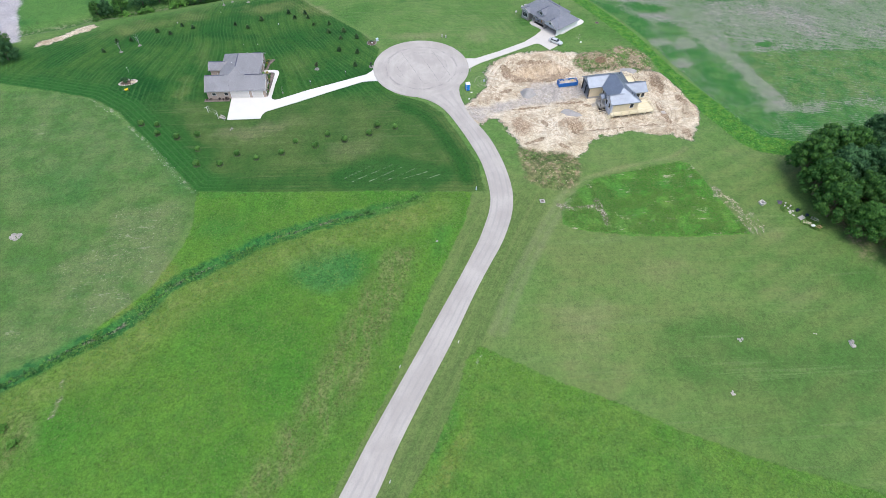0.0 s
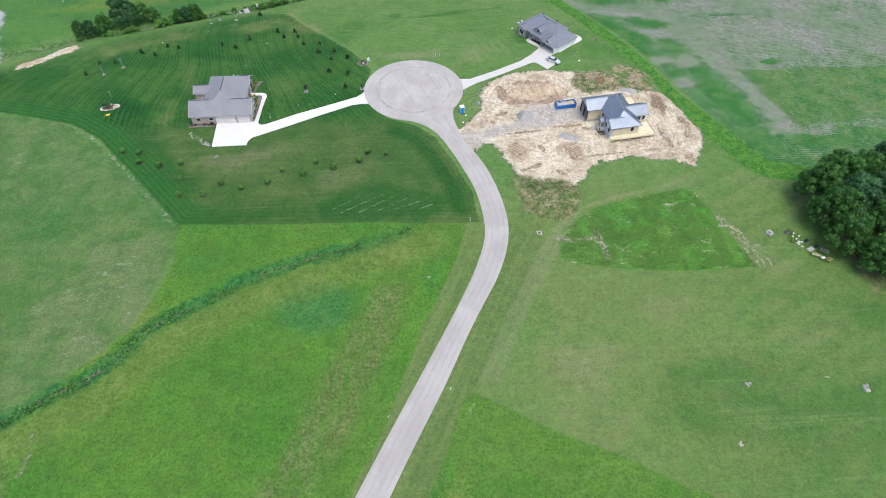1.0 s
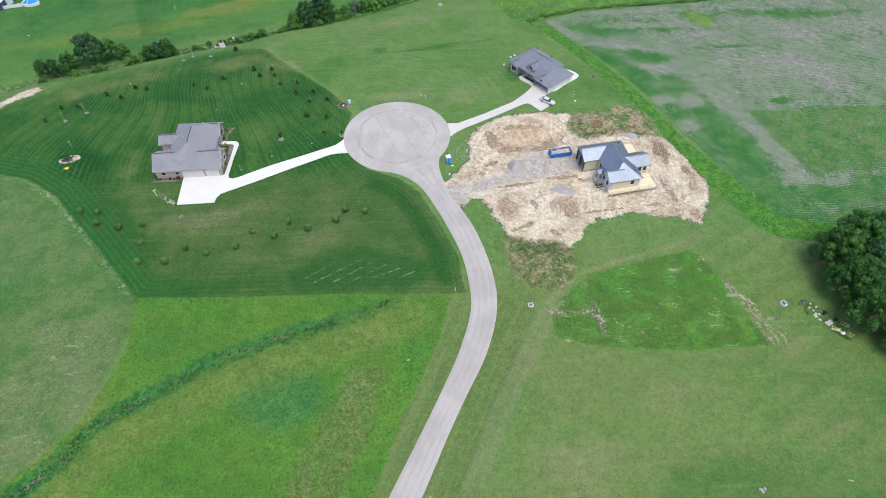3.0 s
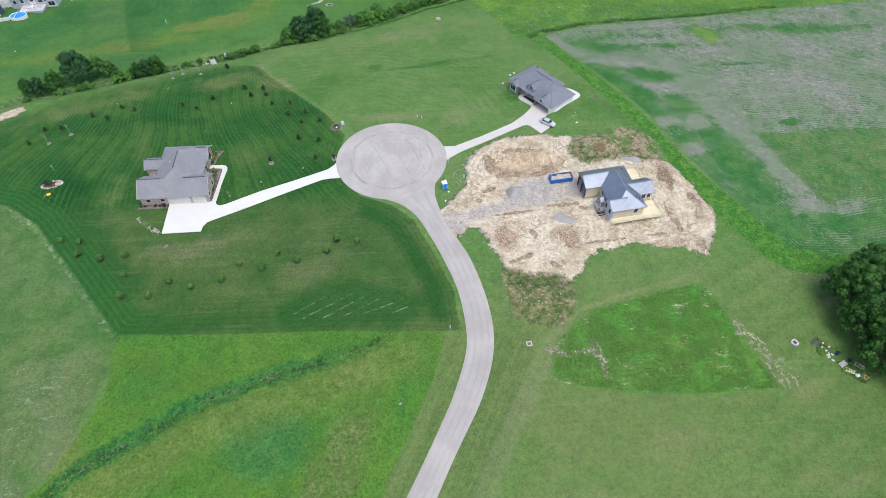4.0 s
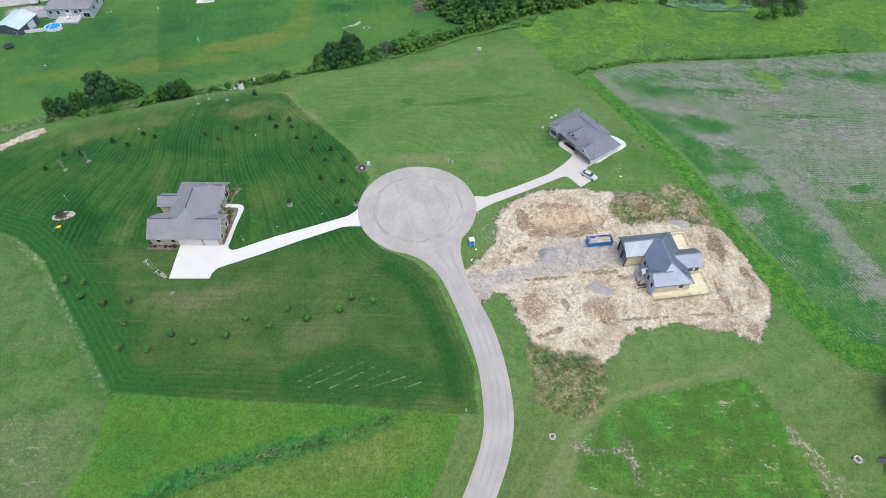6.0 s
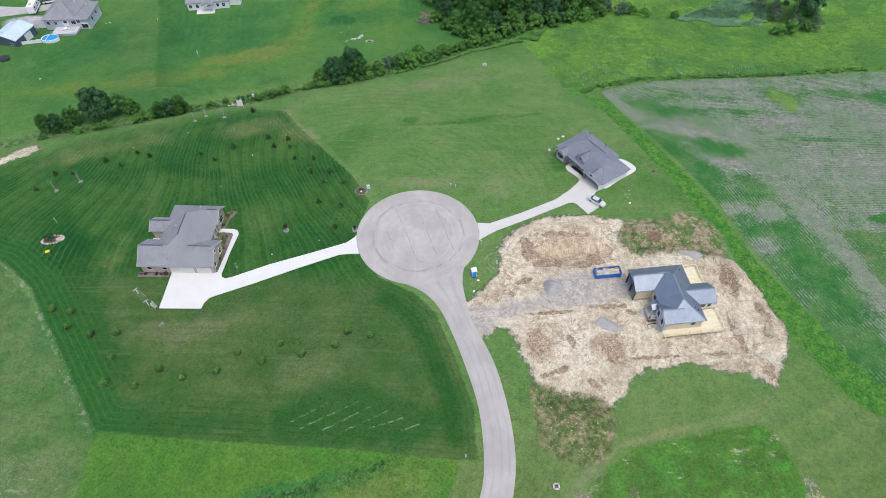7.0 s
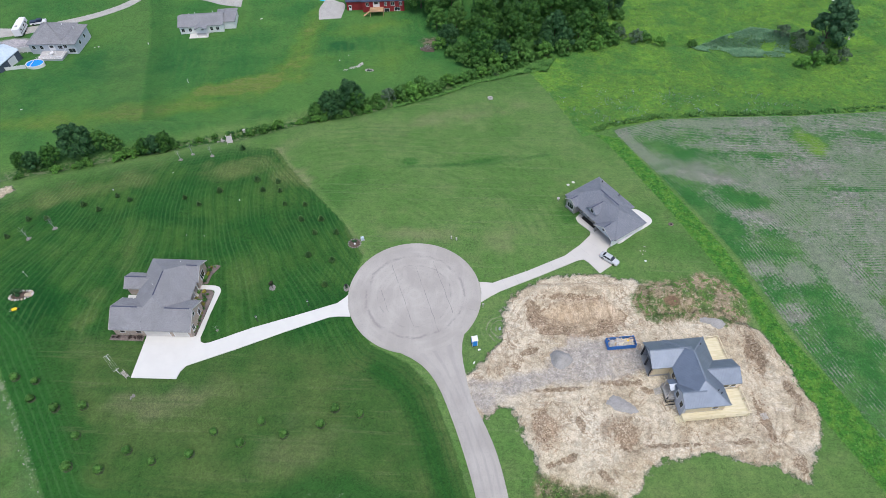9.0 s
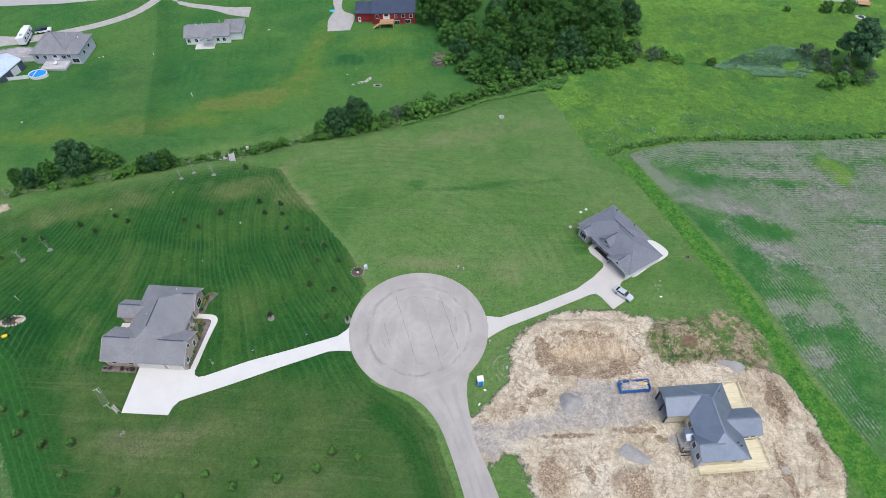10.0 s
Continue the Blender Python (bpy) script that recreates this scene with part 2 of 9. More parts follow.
TURF_MEADOW = [(0.6, -114.5, 8, 1.6, 63, -0.9), (-2, -124, 7, 2, 63, 0.7), (-60, -76, 3, 9, 40, 1.0), (-66, -85, 2.5, 6, 40, 1.0), (-43, -68, 9, 3, 30, -0.6), (-50, -62, 8, 4, 10, -0.6), (-20, -60, 9, 2, 12, 0.4), (-5, -60, 7, 4, 20, 0.5), (-12, -66, 10, 4, 20, 0.5), (2, -68, 2.5, 8, -15, -0.5), (-40, -90, 14, 8, 30, -0.3),
               (56, -54.6, 15, 2.2, 8, -1.2), (44, -57, 6, 3, 20, -0.5), (64, -60.5, 10, 2.4, -8, 1.2), (56, -67, 16, 3, 0, 0.8), (60, -50, 9, 2, 12, 0.3), (63, -67, 10, 2.5, 0, 0.45), (36, -64, 4, 3, 0, 0.4), (4, -113, 3, 9, -25, 0.7), (40, -125, 14, 6, -20, -0.4)]
CROP_GROWTH = [(79.4, 32.7, 6, 3.2, -20, 0.75), (66, 52, 7, 3.4, -28, 0.7), (76, 51, 5, 2.4, -10, 0.4), (91, 50.5, 10, 1.6, -2, 0.55), (105.6, 57, 3.6, 9, 12, 0.5), (139, 59.5, 20, 3.5, -5, 0.55), (83, 58, 16, 2.4, 0, 0.3), (107.6, 36.4, 9, 0.8, 0, 0.5),
               (111, 6.2, 2.4, 1.3, 0, 1.1), (88.4, -0.3, 5, 6, 0, 0.4), (90.7, -12, 4.5, 8, 20, 0.5), (83.5, 17, 5, 4.5, 0, 0.4), (70, 24, 4, 10, 25, 0.4), (92, -30, 8, 6, 30, 0.35), (118, -28, 20, 4, 5, 0.35),
               (85.7, 7.4, 4, 3.4, 0, -0.75), (76.7, 8.6, 3, 2.4, 0, -0.6), (93, 9.3, 2.4, 8, 35, -0.5), (79.2, -2.9, 4, 2.4, 0, -0.6), (99, -9, 2.4, 13, 20, -0.75), (79.7, 25.5, 7, 2.2, -10, -0.45), (57, 53, 2.2, 10, 22, -0.6), (70, 40, 9, 2.0, -12, -0.5),
               (84, 66, 17, 1.8, 2, -0.5), (101, -25, 4, 2.4, 0, -0.7), (112, -27, 6, 1.6, 0, -0.6), (118, 22, 22, 12, 0, -0.12), (128, 45, 20, 4, 0, -0.15)]
UMBER = [(26.6, -6.3, 2.6, 2.2, 0, 1), (30.8, -8.9, 3.2, 1.5, 5, 1), (25.5, -4.0, 1.6, 1.5, 0, 1), (41.0, -7.2, 2.4, 1.6, 0, 1), (38.1, -9.3, 3.4, 0.9, 5, 0.9), (34, -0.6, 6, 0.5, 3, 0.8), (25.8, -29.8, 2.4, 3.6, 15, 1), (41.0, -30.8, 3.0, 2.6, 10, 1),
         (33.3, -29.3, 0.8, 1.8, 10, 0.9), (42, -20.5, 5, 0.6, 2, 0.9), (46.6, -22, 1.3, 0.8, 0, 0.9), (29.7, -22.4, 5, 0.5, 6, 0.8), (69.1, -11.4, 1.5, 3.2, 0, 1), (69.8, -16, 0.8, 2.4, 0, 0.8), (67.6, -27, 0.9, 5.5, 12, 0.9), (74, -21, 0.7, 4, 10, 0.7), (19, -28.5, 1.3, 2.0, 30, 1),
         (24, -14.5, 2.2, 0.8, 25, 0.8), (21.5, -18, 1.6, 0.7, -20, 0.7), (30, -36, 4, 0.7, 20, 0.7), (50, -32.5, 5, 0.6, 5, 0.6), (71.5, -35, 1.8, 2.4, 30, 0.8), (36.5, -38.5, 2.4, 0.8, -30, 0.7), (62.5, -31.5, 4, 0.6, 4, 0.6), (57, -4.6, 4, 0.5, -4, 0.6)]
BOUND = [(-125, 175), (-114.4, 143.5), (-101.7, 107.8), (-90.8, 74.6), (-85.2, 60.1)]
HAUL = smooth_line([(19.5, -17.3), (20.4, -11), (22.6, -5), (27, 0), (36.4, 3.6), (46.3, 4.0), (53, -6.5), (60, -7.5)], 4)
HAUL_SOUTH = smooth_line([(16, -24), (24, -24.2), (33, -23), (44, -21.8), (46.6, -28), (42, -37), (52, -33.5), (63, -32), (67.5, -25), (66, -14)], 4)
HUMPS = [  # x, y, half length, half width, turn, rise
    (34, 1.2, 11, 1.5, 4, 2.1), (26.5, -1.5, 4, 1.6, 40, 0.8), (26.3, -31, 3.2, 4.2, 20, 1.1), (40, -30.5, 3.6, 2.6, 10, 1.3), (71.5, -13, 2.2, 5.5, 15, 1.7), (75, -24, 2.0, 6, 5, 1.2),
    (57.5, 0.3, 6.5, 3.2, -8, 1.5), (66, -1.5, 3, 2.5, 0, 1.0), (34, -5.0, 9.0, 2.8, -4, -1.9), (32, -47, 4.5, 4, 0, 0.8), (60, -32.5, 8, 1.3, 4, 0.35), (47, -34, 5, 1.2, 12, 0.5), (70, -34, 4, 2, -40, 0.5)]


# ---- materials ----
class Shade:
    """A node material in the making."""

    def __init__(self, name, roughness=0.85):
        self.m = bpy.data.materials.new(name)
        self.m.use_nodes = True
        self.t = self.m.node_tree
        self.b = self.t.nodes["Principled BSDF"]
        self.b.inputs["Roughness"].default_value = roughness
        self.b.inputs["Specular IOR Level"].default_value = 0.3
        self.g = self.t.nodes.new("ShaderNodeNewGeometry")

    def put(self, node, slot, v):
        if isinstance(v, bpy.types.NodeSocket):
            self.t.links.new(v, node.inputs[slot])
        elif isinstance(v, tuple) and len(v) == 3 and node.inputs[slot].type == "RGBA":
            node.inputs[slot].default_value = (*v, 1)
        else:
            node.inputs[slot].default_value = v

    def math(self, op, a, b=0.0, c=0.0):
        n = self.t.nodes.new("ShaderNodeMath")
        n.operation = op
        for k, v in enumerate((a, b, c)):
            self.put(n, k, v)
        return n.outputs[0]

    def attr(self, name):
        n = self.t.nodes.new("ShaderNodeAttribute")
        n.attribute_name = name
        return n.outputs["Fac"]

    def xyz(self, v=None):
        n = self.t.nodes.new("ShaderNodeSeparateXYZ")
        self.put(n, 0, v or self.g.outputs["Position"])
        return n.outputs

    def local(self):
        return self.t.nodes.new("ShaderNodeTexCoord").outputs["Object"]

    def stretch(self, scale, turn=0.0, v=None):
        n = self.t.nodes.new("ShaderNodeMapping")
        self.put(n, "Vector", v or self.g.outputs["Position"])
        n.inputs["Scale"].default_value, n.inputs["Rotation"].default_value = scale, (0, 0, radians(turn))
        return n.outputs[0]

    def noise(self, size, detail=4.0, rough=0.55, v=None, warp=0.0):
        n = self.t.nodes.new("ShaderNodeTexNoise")
        self.put(n, "Vector", v or self.g.outputs["Position"])
        n.inputs["Scale"].default_value, n.inputs["Detail"].default_value, n.inputs["Roughness"].default_value = 1 / size, detail, rough
        n.inputs["Distortion"].default_value = warp
        return n.outputs["Fac"]

    def step(self, v, lo, hi, a=0.0, b=1.0):
        n = self.t.nodes.new("ShaderNodeMapRange")
        n.interpolation_type = "SMOOTHSTEP"
        for k, x in enumerate((v, lo, hi, a, b)):
            self.put(n, k, x)
        return n.outputs[0]

    def mix(self, f, a, b, how="MIX"):
        n = self.t.nodes.new("ShaderNodeMix")
        n.data_type, n.blend_type = "RGBA", how
        self.put(n, 0, f)
        self.put(n, 6, a)
        self.put(n, 7, b)
        return n.outputs[2]

    def random(self):
        return self.t.nodes.new("ShaderNodeObjectInfo").outputs["Random"]

    def island(self):
        return self.g.outputs["Random Per Island"]

    def bump(self, v, metres, strength=1.0):
        n = self.t.nodes.new("ShaderNodeBump")
        n.inputs["Strength"].default_value, n.inputs["Distance"].default_value = strength, metres
        self.put(n, "Height", v)
        self.t.links.new(n.outputs[0], self.b.inputs["Normal"])

    def done(self, colour, **more):
        self.put(self.b, "Base Color", colour)
        for k, v in more.items():
            self.put(self.b, k.replace("_", " "), v)
        return self.m


def plain(name, colour, roughness=0.7, metal=0.0, vary=0.12, size=0.6):
    s = Shade(name, roughness)
    dark = tuple(c * (1 - vary) for c in colour)
    light = tuple(min(1.0, c * (1 + vary)) for c in colour)
    n = s.math("ADD", s.math("MULTIPLY", s.noise(size), 0.6), s.math("MULTIPLY", s.noise(size * 6, 2), 0.4))
    return s.done(s.mix(s.step(n, 0.3, 0.7), dark, light), Metallic=metal)


def ground_material():
    s = Shade("turf_and_soil", 0.95)
    s.b.inputs["Specular IOR Level"].default_value = 0.1
    x, y, _ = s.xyz()
    fine, small, mid, big, huge = s.noise(0.35, 3, 0.7), s.noise(1.3, 4), s.noise(6, 4), s.noise(24, 4), s.noise(80, 3)
    ragged = s.math("ADD", s.math("MULTIPLY", s.math("SUBTRACT", small, 0.5), 2.0), s.math("MULTIPLY", s.math("SUBTRACT", mid, 0.5), 2.6))
    crisp = s.math("MULTIPLY", s.math("SUBTRACT", small, 0.5), 1.4)
    tone = s.math("ADD", s.attr("tone"), s.math("MULTIPLY", s.math("SUBTRACT", s.noise(9, 5, 0.62), 0.5), 1.1))
    dry, deep = s.step(tone, 0.08, 0.95), s.step(tone, -0.08, -0.95)

    def area(name, edge=0.35, wobble=crisp, grow=0.0):
        return s.step(s.math("ADD", s.math("ADD", s.attr(name), wobble), grow), -edge, edge)

    def times(*v):
        out = v[0]
        for k in v[1:]:
            out = s.math("MULTIPLY", out, k)
        return out

    def stripes(turn, spacing, wander=2.0):
        """Even bands in one direction, with a slow wander."""
        u = s.xyz(s.stretch((1, 1, 1), turn))[0]
        return s.math("SINE", s.math("MULTIPLY", s.math("ADD", u, s.math("MULTIPLY", s.noise(40, 2), wander)), 2 * math.pi / spacing))

    # mown grass, the common ground
    c = s.mix(s.step(big, 0.35, 0.66), (0.073, 0.150, 0.029), (0.100, 0.172, 0.040))
    c = s.mix(s.step(mid, 0.45, 0.75, 0.0, 0.6), c, (0.112, 0.164, 0.045))
    c = s.mix(s.math("MULTIPLY", s.step(y, -48, -66), s.step(s.noise(26, 5, 0.6), 0.40, 0.60, 0.0, 0.45)), c, (0.104, 0.146, 0.040))
    c = s.mix(times(s.step(s.math("ADD", x, s.math("MULTIPLY", y, -0.6)), 108, 140), s.step(s.noise(18, 5, 0.6), 0.36, 0.6, 0.2, 0.75)), c, (0.046, 0.122, 0.020))
    c = s.mix(s.math("MULTIPLY", dry, 0.85), c, (0.158, 0.178, 0.066))
    c = s.mix(s.math("MULTIPLY", deep, 0.85), c, (0.030, 0.106, 0.016))
    c = s.mix(times(s.step(x, 14, 26), s.step(y, -30, -50), s.step(s.noise(9, 4, 0.55), 0.36, 0.64, 0.2, 0.5)), c, (0.122, 0.150, 0.044))
    streak = s.noise(1.1, 3, 0.6, s.stretch((0.04, 1, 1), 62))
    streak2 = s.noise(1.3, 3, 0.6, s.stretch((0.04, 1, 1), -8))
    sides = s.step(s.math("ADD", x, s.math("MULTIPLY", big, 20)), 50, 66)
    streak = s.math("ADD", s.math("MULTIPLY", streak, sides), s.math("MULTIPLY", streak2, s.math("SUBTRACT", 1.0, sides)))
    c = s.mix(s.step(streak, 0.42, 0.60, 0.0, 0.22), c, (0.056, 0.132, 0.024))
    c = s.mix(s.step(streak, 0.54, 0.70, 0.0, 0.26), c, (0.160, 0.200, 0.072))
    passes = times(s.step(stripes(62, 5.2), -0.5, 0.8, 0.0, 0.30), s.step(x, 60, 72), s.step(y, -30, -46))
    c = s.mix(passes, c, (0.052, 0.124, 0.024))
    arcs = s.math("SINE", s.math("MULTIPLY", s.math("ADD", s.attr("circle"), s.math("MULTIPLY", big, 3.0)), 2.6))
    c = s.mix(times(s.step(arcs, -0.2, 0.9), s.step(y, 12, 20), s.step(s.noise(14, 3), 0.40, 0.58, 0.0, 0.32)), c, (0.050, 0.124, 0.022))
    # mown verges of the road
    kerbside = times(s.step(s.attr("verge"), 10.0, 5.0), s.step(y, -46, -60))
    c = s.mix(times(kerbside, 0.8), c, s.mix(s.step(s.noise(1.1, 3, 0.6, s.stretch((0.04, 1, 1), 0, s.stretch((1, 1, 1), -63))), 0.36, 0.66), (0.074, 0.122, 0.029), (0.108, 0.148, 0.041)))
    # valley lawns beyond the creek
    north = s.step(s.math("MULTIPLY_ADD", x, -0.45, y), 80, 90)
    vale = s.mix(s.step(big, 0.35, 0.6), (0.030, 0.112, 0.021), (0.060, 0.146, 0.026))
    vale = s.mix(s.math("MULTIPLY", deep, 0.8), vale, (0.013, 0.074, 0.018))
    vale = s.mix(s.step(s.math("ADD", tone, s.math("MULTIPLY", s.math("SUBTRACT", s.noise(4, 5, 0.7, s.stretch((0.4, 1, 1), 20)), 0.5), 0.8)), 0.0, 1.0, 0.0, 0.75), vale, (0.076, 0.152, 0.018))
    vale = s.mix(s.step(tone, 0.75, 1.35, 0.0, 0.75), vale, s.mix(s.step(s.noise(1.5, 4, 0.7, s.stretch((0.2, 1, 1), 20)), 0.42, 0.6), (0.098, 0.146, 0.022), (0.132, 0.146, 0.036)))
    west = s.step(s.attr("bound"), 0.4, -0.4)
    mown = s.math("ADD", times(s.step(stripes(-48, 3.2), -0.6, 0.8), west), times(s.step(stripes(-12, 2.6), -0.6, 0.8), s.math("SUBTRACT", 1.0, west)))
    vale = s.mix(times(mown, s.step(s.noise(9, 5, 0.65), 0.42, 0.62, 0.0, 0.26)), vale, (0.066, 0.138, 0.028))
    vale = s.mix(times(west, s.step(s.attr("bound"), -22, 0, 0.0, 0.3)), vale, (0.064, 0.120, 0.030))
    vale = s.mix(times(s.step(s.attr("bound"), -0.2, 1.4), s.step(s.attr("bound"), 12, 2.0), 0.5), vale, (0.018, 0.078, 0.014))
    c = s.mix(s.math("MULTIPLY", north, 0.94), c, vale)
    c = s.mix(times(s.step(s.math("ADD", s.attr("under"), ragged), -1.5, 1.5), 0.85), c, s.mix(s.step(small, 0.4, 0.6), (0.060, 0.066, 0.026), (0.165, 0.128, 0.078)))
    # pale pasture in the west
    pale = s.mix(s.step(mid, 0.35, 0.65), (0.054, 0.122, 0.024), (0.088, 0.142, 0.038))
    pale = s.mix(s.math("MULTIPLY", dry, 0.5), pale, (0.120, 0.146, 0.056))
    pale = s.mix(s.math("MULTIPLY", deep, 0.7), pale, (0.028, 0.108, 0.022))
    pale = s.mix(s.step(s.noise(2.2, 4, 0.65, s.stretch((0.3, 1, 1), 40)), 0.48, 0.68, 0.0, 0.4), pale, (0.042, 0.112, 0.026))
    field = s.step(s.attr("pasture"), -1, 1)
    c = s.mix(field, c, pale)
    litter = s.math("MAXIMUM", s.step(s.noise(0.5, 3, 0.7), 0.58, 0.66), times(s.step(s.noise(1.2, 4, 0.7, s.stretch((0.35, 1, 1), 35)), 0.60, 0.66), 0.9))
    c = s.mix(times(field, litter, s.step(s.math("ADD", tone, s.noise(6, 4, 0.6)), 0.62, 1.3, 0.03, 0.5)), c, (0.270, 0.270, 0.165))
    # dark watered lawn with mower lines
    lean = s.math("MULTIPLY_ADD", s.math("ADD", x, 62.0), 0.014, 0.12)
    bend = s.math("MULTIPLY", s.math("SINE", s.math("MULTIPLY_ADD", y, 0.15, s.math("MULTIPLY", x, 0.05))), 1.5)
    phase = s.math("ADD", s.math("ADD", s.math("MULTIPLY_ADD", lean, y, x), bend), s.math("MULTIPLY", s.noise(13, 3, 0.5), 2.6))
    lines = s.math("SINE", s.math("MULTIPLY", phase, 4.5))
    broad = s.math("SINE", s.math("MULTIPLY_ADD", phase, 1.5, s.math("MULTIPLY", big, 6.0)))
    lawn = s.mix(s.step(s.noise(16, 4, 0.6), 0.38, 0.62), (0.016, 0.072, 0.011), (0.038, 0.098, 0.015))
    lawn = s.mix(s.step(broad, 0.0, 1.0, 0.0, 0.4), lawn, (0.010, 0.056, 0.009))
    lined = s.mix(s.math("MULTIPLY", dry, 0.9), lawn, (0.088, 0.124, 0.030))
    lined = s.mix(s.math("MULTIPLY", deep, 0.8), lined, (0.007, 0.050, 0.008))
    lined = s.mix(times(s.step(lines, 0.0, 1.0), s.step(s.noise(10, 4, 0.6), 0.34, 0.62, 0.08, 0.48)), lined, s.mix(dry, (0.050, 0.116, 0.026), (0.120, 0.166, 0.050)))
    worn = s.mix(s.step(s.noise(14, 4, 0.6), 0.37, 0.60), (0.037, 0.088, 0.016), (0.062, 0.104, 0.023))
    worn = s.mix(s.math("MULTIPLY", dry, 0.8), worn, (0.112, 0.128, 0.046))
    worn = s.mix(s.math("MULTIPLY", deep, 0.8), worn, (0.015, 0.072, 0.010))
    worn = s.mix(s.step(s.noise(1.6, 4, 0.65, s.stretch((0.06, 1, 1), 4)), 0.46, 0.66, 0.0, 0.35), worn, (0.032, 0.080, 0.016))
    worn = s.mix(s.step(s.noise(1.1, 3, 0.65, s.stretch((0.06, 1, 1), 4)), 0.56, 0.70, 0.0, 0.28), worn, (0.112, 0.136, 0.046))
    worn = s.mix(s.math("MULTIPLY", s.step(s.attr("bank"), 3.4, 0.4), 0.85), worn, (0.016, 0.068, 0.010))
    worn = s.mix(s.step(s.attr("hay"), 5.0, 2.0, 0.0, 0.75), worn, (0.018, 0.074, 0.012))
    lawn = s.mix(s.step(s.math("ADD", y, s.math("MULTIPLY", s.math("SUBTRACT", big, 0.5), 10)), -20, -11), worn, lined)
    rim = s.math("SINE", s.math("MULTIPLY_ADD", s.attr("lawn"), 5.0, s.math("MULTIPLY", mid, 2.0)))
    edge_w = s.step(x, -46, -56)
    lawn = s.mix(times(s.step(s.attr("lawn"), 8.0, 4.5, 0.0, 0.85), edge_w, s.step(y, 4, -6)), lawn, (0.018, 0.082, 0.012))
    lawn = s.mix(s.math("MULTIPLY", s.step(rim, 0.2, 0.95), s.step(s.attr("lawn"), 11.0, 4.0, 0.0, 0.35)), lawn, s.mix(edge_w, (0.014, 0.066, 0.012), (0.048, 0.120, 0.028)))
    fade = times(s.step(y, 4, 16), s.step(x, -40, -52))
    soft = s.step(s.math("ADD", s.attr("lawn"), s.math("MULTIPLY", ragged, 1.2)), -3.0, 5.0)
    c = s.mix(s.math("ADD", times(area("lawn", 0.4), s.math("SUBTRACT", 1.0, fade)), times(soft, fade)), c, lawn)
    # unmown growth
    lush = s.mix(s.step(big, 0.3, 0.65), (0.048, 0.146, 0.016), (0.072, 0.160, 0.019))
    lush = s.mix(times(s.step(y, -92, -104), s.step(s.noise(7, 5, 0.65), 0.36, 0.62, 0.1, 0.7), s.step(x, -30, -4)), lush, (0.088, 0.156, 0.026))
    lush = s.mix(s.math("MULTIPLY", dry, 0.75), lush, s.mix(s.step(small, 0.36, 0.66), (0.098, 0.152, 0.024), (0.132, 0.162, 0.040)))
    lush = s.mix(s.math("MULTIPLY", deep, 0.8), lush, (0.030, 0.130, 0.020))
    lush = s.mix(s.step(s.noise(3.2, 5, 0.65), 0.46, 0.68, 0.0, 0.45), lush, (0.036, 0.108, 0.017))
    lush = s.mix(s.step(s.noise(0.9, 4, 0.65), 0.52, 0.66, 0.0, 0.30), lush, (0.034, 0.102, 0.016))
    lush = s.mix(s.step(s.noise(1.0, 3, 0.6), 0.56, 0.70, 0.0, 0.45), lush, (0.092, 0.164, 0.030))
    lush = s.mix(s.math("MULTIPLY", s.step(huge, 0.5, 0.68), 0.3), lush, (0.092, 0.156, 0.024))
    lush = s.mix(s.math("MULTIPLY", s.step(s.math("ADD", s.attr("damp"), ragged), -2.0, 3.0), 0.55), lush, s.mix(s.step(small, 0.45, 0.65), (0.016, 0.106, 0.030), (0.042, 0.140, 0.042)))
    lush = s.mix(s.math("MULTIPLY", s.step(s.math("ADD", s.attr("band"), ragged), 8.0, 0.5), 0.7), lush, s.mix(s.step(small, 0.36, 0.66), (0.092, 0.148, 0.024), (0.126, 0.160, 0.040)))
    fresh = times(s.step(x, 24, 30), s.step(y, -90, -80), s.step(s.noise(5, 4, 0.6), 0.34, 0.6, 0.35, 0.85))
    lush = s.mix(fresh, lush, s.mix(s.step(s.math("MULTIPLY_ADD", y, 0.4, x), 18, 32), (0.062, 0.158, 0.025), (0.054, 0.174, 0.021)))
    drill = s.math("SINE", s.math("MULTIPLY", s.math("ADD", s.math("MULTIPLY_ADD", x, 0.05, y), s.math("MULTIPLY", small, 0.7)), 6.4))
    lush = s.mix(times(s.step(drill, 0.0, 1.0), s.step(x, 24, 30), s.step(mid, 0.4, 0.6, 0.1, 0.4), s.step(y, -90, -80)), lush, (0.088, 0.162, 0.030))
    straws = times(s.step(s.noise(1.0, 4, 0.7, s.stretch((0.3, 1, 1), 10)), 0.585, 0.65), s.step(s.noise(6, 3), 0.42, 0.56), s.step(x, 24, 30), s.step(y, -90, -80))
    lush = s.mix(times(straws, 0.8), lush, (0.300, 0.290, 0.165))
    c = s.mix(area("lush", 0.3), c, lush)
    north_rough = s.mix(s.step(s.noise(2.2, 6, 0.7), 0.38, 0.64), (0.118, 0.226, 0.026), (0.070, 0.172, 0.024))
    north_rough = s.mix(s.step(s.noise(13, 5, 0.65), 0.46, 0.62, 0.0, 0.65), north_rough, (0.034, 0.118, 0.024))
    north_rough = s.mix(s.step(s.noise(1.0, 4, 0.7), 0.54, 0.66, 0.0, 0.45), north_rough, (0.030, 0.104, 0.014))
    c = s.mix(area("wild", 0.3), c, north_rough)
